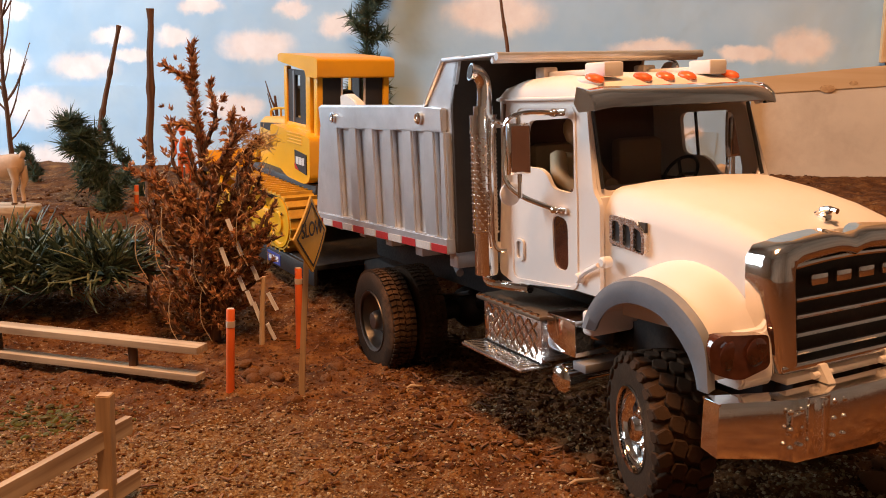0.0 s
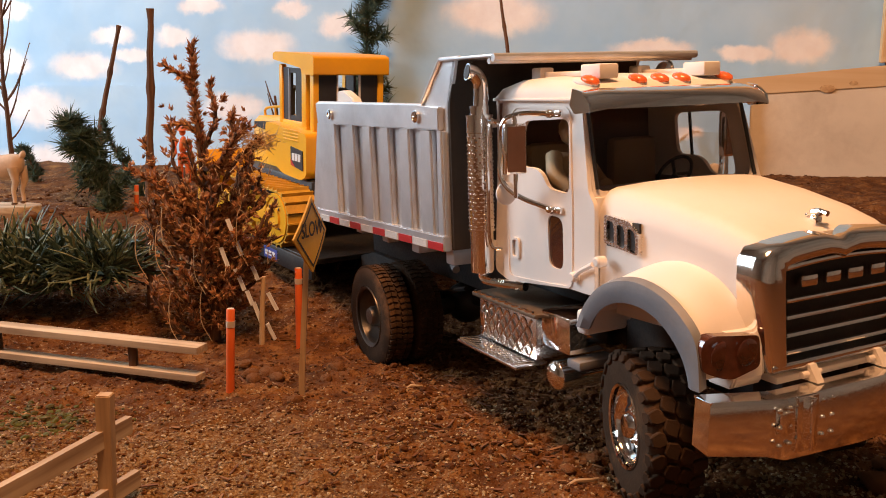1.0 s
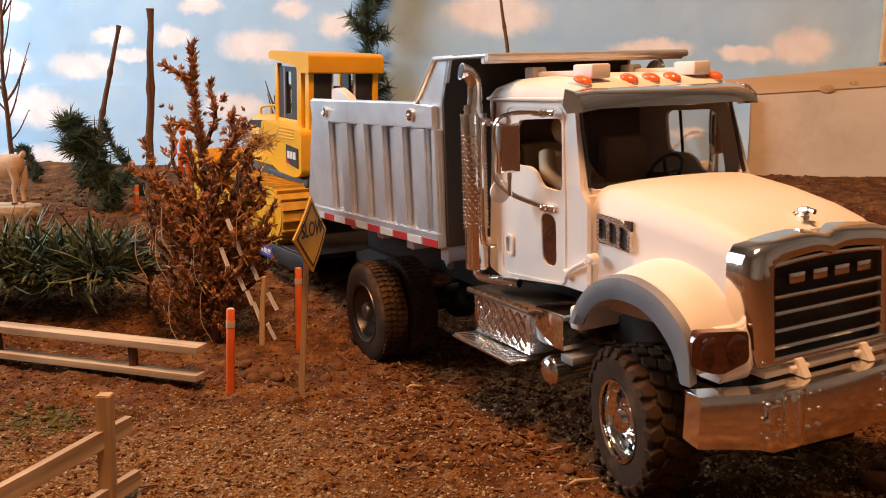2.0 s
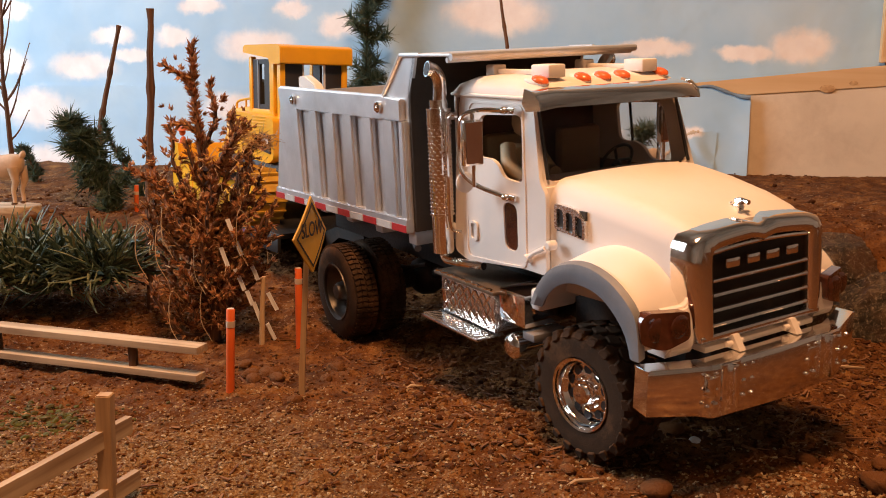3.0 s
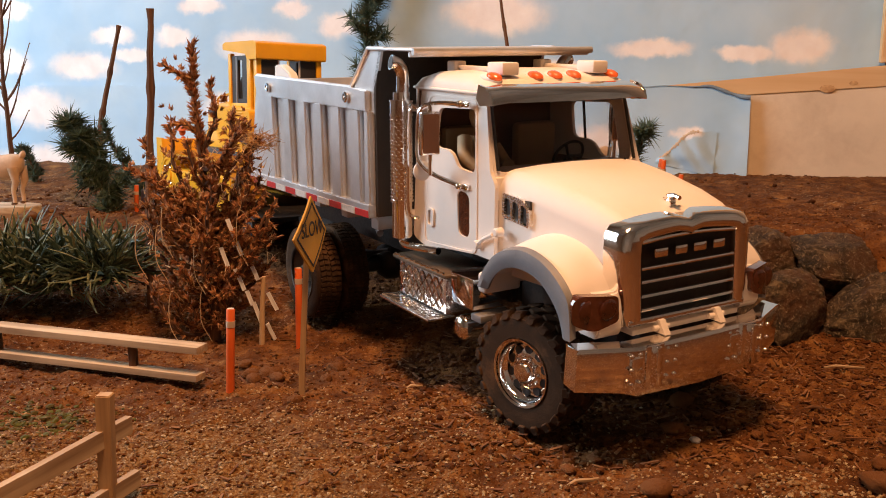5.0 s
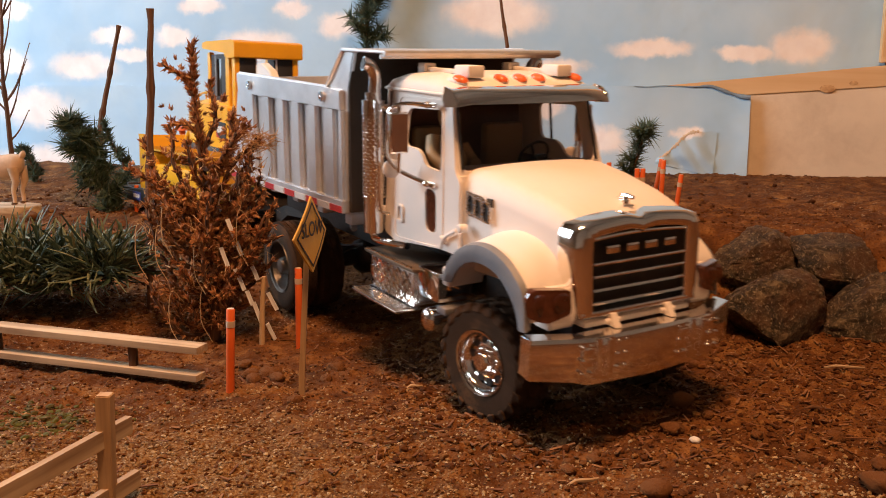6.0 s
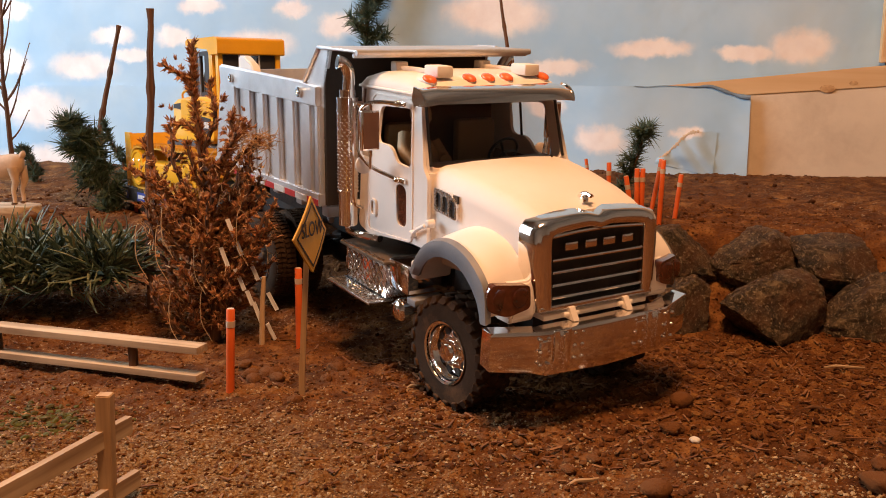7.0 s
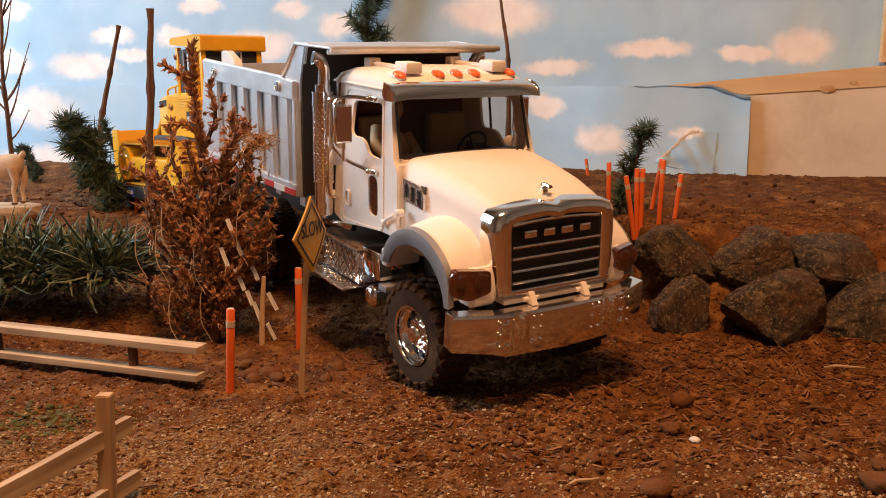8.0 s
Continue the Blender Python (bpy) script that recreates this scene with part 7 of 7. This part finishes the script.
def scatter(name, seed, count, place, size, mat, label, category, flat=0.75):
    """Uncounted crumbs of soil: one mesh of many low lumps."""
    rng = random.Random(seed)
    shapes = []
    for k in range(10):
        bm = bmesh.new()
        lump(bm, rng, Vector((0, 0, 0)), 1, 1, 1, 0.5, 1)
        bm.verts.ensure_lookup_table()
        shapes.append((np.array([v.co[:] for v in bm.verts]), [tuple(v.index for v in f.verts) for f in bm.faces]))
        bm.free()
    verts, faces = [], []
    base = 0
    for k in range(count):
        x, y = place(rng)
        s = size(rng)
        v, f = shapes[rng.randrange(10)]
        a = rng.uniform(0, 6.28)
        c, sn = math.cos(a) * s, math.sin(a) * s
        sx = rng.uniform(0.7, 1.5)
        px, py, pz = v[:, 0] * sx, v[:, 1], v[:, 2]
        verts.append(np.stack([x + px * c - py * sn, y + px * sn + py * c, ground_z(x, y) + s * 0.2 + pz * s * flat], 1))
        faces += [tuple(i + base for i in q) for q in f]
        base += len(v)
    me = bpy.data.meshes.new(name)
    me.from_pydata(np.concatenate(verts).tolist(), [], faces)
    me.materials.append(mat)
    return tagged(new(name, me), label, category, kind="stuff")


def near_place(rng):
    return rng.uniform(-0.42, 0.42), 0.34 + 0.62 * rng.random() ** 1.5


def far_place(rng):
    x = rng.uniform(-0.70, 0.62)
    if x > 0.05 and rng.random() < 0.7:
        x -= 0.70
    return x, rng.uniform(0.75, 1.35)


def spill_place(rng):
    return rng.gauss(-0.13, 0.13), rng.gauss(0.47, 0.075)


def churned_place(rng):
    x = rng.uniform(-0.05, 0.36)
    return x, rng.uniform(0.46, 0.72)


def grit_place(rng):
    if rng.random() < 0.45:
        return rng.gauss(0.195, 0.035), rng.gauss(0.435, 0.03)
    return rng.uniform(-0.33, 0.12), rng.uniform(0.34, 0.56)


scatter("soil_crumbs", 61, 46000, near_place, lambda r: 0.0003 + 0.0014 * r.random() ** 4, M_CLOD, "loose crumbs of brown soil", "soil")
scatter("bank_crumbs", 62, 3500, far_place, lambda r: 0.0008 + 0.0030 * r.random() ** 4, M_CLOD, "loose clods of soil on the bank", "soil")
scatter("churned_clods", 63, 6000, churned_place, lambda r: 0.0004 + 0.0027 * r.random() ** 4, M_CLOD, "churned clods beside the wheel track", "soil")
scatter("pale_grit", 64, 3600, grit_place, lambda r: 0.0003 + 0.0013 * r.random() ** 3.5, M_GRIT, "pale sandy grit on the soil", "gravel")

scatter("sand_grains", 66, 14000, spill_place, lambda r: 0.0003 + 0.0009 * r.random() ** 3, M_GRIT, "spilt pale sand and fine gravel", "gravel")
scatter("moss_patch", 65, 420, lambda r: (r.gauss(-0.262, 0.028), r.gauss(0.535, 0.020)), lambda r: 0.0007 + 0.0019 * r.random() ** 2, M_MOSS, "patch of green moss crumbs on soil", "moss")


def build_chips():
    rng = random.Random(71)
    bag = Bag()
    for k in range(1700):
        x, y = near_place(rng) if k % 2 else churned_place(rng)
        ln, w = rng.uniform(0.003, 0.011) * (1.6 if rng.random() < 0.06 else 1), rng.uniform(0.0003, 0.0009)
        a, tilt = rng.uniform(0, 6.28), rng.uniform(-0.25, 0.3)
        d = Vector((math.cos(a), math.sin(a), tilt)).normalized()
        s = Vector((-math.sin(a), math.cos(a), rng.uniform(-0.4, 0.4))).normalized() * w
        u = d.cross(s).normalized() * w * 0.45
        c = Vector((x, y, ground_z(x, y) + 0.0012))
        i = len(bag.v)
        for q in (c - d * ln / 2, c + d * ln / 2):
            bag.v += [q + s + u, q - s + u, q - s - u, q + s - u]
        bag.f += [(i, i + 1, i + 2, i + 3), (i + 4, i + 7, i + 6, i + 5)] + [(i + j, i + 4 + j, i + 4 + (j + 1) % 4, i + (j + 1) % 4) for j in range(4)]
    ob = bag.mesh("wood_chips", M_CHIP, None)
    return tagged(ob, "splinters and chips of bark on the soil", "wood chips", kind="stuff")


build_chips()
for k, (x, y, a, ln) in enumerate(((0.075, 0.447, 25, 0.020), (0.245, 0.555, -8, 0.016), (0.300, 0.640, -4, 0.030), (0.165, 0.640, 60, 0.020), (-0.02, 0.60, 20, 0.012), (0.145, 0.955, 5, 0.040))):
    bm = bmesh.new()
    tube(bm, [(-ln / 2, 0, 0), (-ln / 5, 0.001, 0.0012), (ln / 4, -0.001, 0.0008), (ln / 2, 0, 0.0004)], 0.0011, 7, [0.0007, 0.0012, 0.0011, 0.0006])
    s = finish("twig_piece", bm, M_BARK if k % 2 else M_LATH)
    s.matrix_world = Matrix.Translation((x, y, ground_z(x, y) + 0.0012)) @ Matrix.Rotation(radians(a), 4, "Z")
    tagged(s, "broken bit of twig lying on soil", "twig", "broken twigs")


# ---- what moves ----
TRUCK_ROWS = [
    (0.0, (0.1591, 0.4470, 0.0048, 1.49, -1.47, -62.96)), (0.5, (0.1581, 0.4516, 0.0039, 1.54, -1.26, -62.74)),
    (0.8, (0.1570, 0.4554, 0.0033, 1.54, -0.85, -62.68)), (1.7, (0.1568, 0.4554, 0.0032, 1.50, -0.82, -62.67)),
    (2.3, (0.1505, 0.4880, 0.0030, 2.60, 0.30, -61.00)),
    (2.8, (0.1424, 0.5158, 0.0029, 3.40, 1.25, -59.53)), (3.0, (0.1387, 0.5195, 0.0030, 3.35, 1.35, -59.22)),
    (3.5, (0.1314, 0.5295, 0.0027, 3.56, 2.03, -58.77)), (4.0, (0.1313, 0.5303, 0.0023, 3.56, 2.03, -58.74)),
    (4.5, (0.1194, 0.5418, 0.0026, 2.41, 2.33, -58.80)), (4.7, (0.1112, 0.5500, 0.0022, 1.85, 2.65, -58.75)),
    (5.8, (0.0991, 0.5632, 0.0019, 1.33, 2.82, -58.75)), (6.0, (0.0822, 0.5810, -0.0003, 1.05, 3.25, -58.50)),
    (6.25, (0.0622, 0.6050, -0.0008, 1.45, 4.35, -58.34)), (6.5, (0.0614, 0.6060, -0.0008, 1.50, 4.42, -58.33)),
    (7.0, (0.0606, 0.6062, -0.0008, 1.46, 4.45, -58.29)), (7.5, (0.0478, 0.6246, 0.0004, 1.20, 5.00, -58.12)),
    (8.0, (0.0381, 0.6385, 0.0019, 1.60, 5.01, -57.91))]
STEER_T = (0.0, 1.7, 2.8, 3.0, 3.5, 4.0, 4.3, 4.7, 5.8, 6.5, 7.0, 8.0)
STEER_A = (-20.0, -18.0, 1.0, 5.0, 10.0, 13.0, 16.0, 13.0, 9.0, 6.0, 6.0, 2.0)
DOZER_ROWS = [
    (0.0, (-0.1216, 0.9501, 0.0536, 124.42, -3.80, -0.69)), (0.5, (-0.1262, 0.9570, 0.0545, 125.50, -3.60, -0.60)),
    (0.8, (-0.1284, 0.9585, 0.0553, 125.82, -3.10, -0.23)), (1.7, (-0.1286, 0.9588, 0.0553, 125.82, -3.10, -0.23)),
    (2.8, (-0.1670, 1.0050, 0.0636, 126.50, -1.00, 0.80)), (3.0, (-0.1707, 1.0095, 0.0643, 126.55, -0.80, 0.90)),
    (3.5, (-0.1826, 1.0256, 0.0657, 126.33, 0.03, 1.60)), (4.0, (-0.1828, 1.0260, 0.0657, 126.33, 0.03, 1.60)),
    (4.5, (-0.1949, 1.0461, 0.0683, 126.36, 0.30, 1.54)), (4.7, (-0.2010, 1.0530, 0.0688, 126.45, 0.25, 1.50)),
    (5.8, (-0.2180, 1.0730, 0.0702, 126.85, 0.10, 1.48)), (6.0, (-0.2375, 1.0930, 0.0718, 127.30, 0.10, 1.30)),
    (6.25, (-0.2580, 1.1130, 0.0760, 128.30, 0.74, 0.35)), (6.5, (-0.2589, 1.1139, 0.0762, 128.38, 0.76, 0.29)),
    (7.0, (-0.2592, 1.1143, 0.0763, 128.38, 0.78, 0.27)), (7.5, (-0.2736, 1.1320, 0.0798, 128.70, 1.54, -0.12)),
    (8.0, (-0.2872, 1.1558, 0.0811, 129.42, 1.74, -0.44))]


def dozer_pose(r):
    x, y, z, yaw, pitch, roll = r
    return Matrix.Translation((x, y, z)) @ Matrix.Rotation(radians(yaw), 4, "Z") @ Matrix.Rotation(radians(pitch), 4, "Y") @ Matrix.Rotation(radians(roll), 4, "X")


def motions():
    body = [(t, pose(*r)) for t, r in TRUCK_ROWS]
    walk(TRUCK, body)
    walk(DRIVER, body)
    gone, rolled = 0.0, []
    for i, (t, m) in enumerate(body):
        if i:
            ahead = body[i - 1][1].to_3x3().col[0]
            gone += (m.translation - body[i - 1][1].translation).dot(ahead)
        rolled.append((t, gone))
    for wheel, home, radius, steered, flip in WHEELS:
        rows = []
        for t, d in rolled:
            a = float(np.interp(t, STEER_T, STEER_A)) if steered else 0.0
            rows.append((t, Matrix.Translation(home) @ Matrix.Rotation(radians(a), 4, "Z") @ Matrix.Rotation(d / radius, 4, "Y") @ Matrix.Rotation(math.pi * flip, 4, "Z")))
        walk(wheel, rows)
    load = [(t, dozer_pose(r)) for t, r in DOZER_ROWS]
    walk(DOZER, load)
    walk(TRAILER, load)


motions()
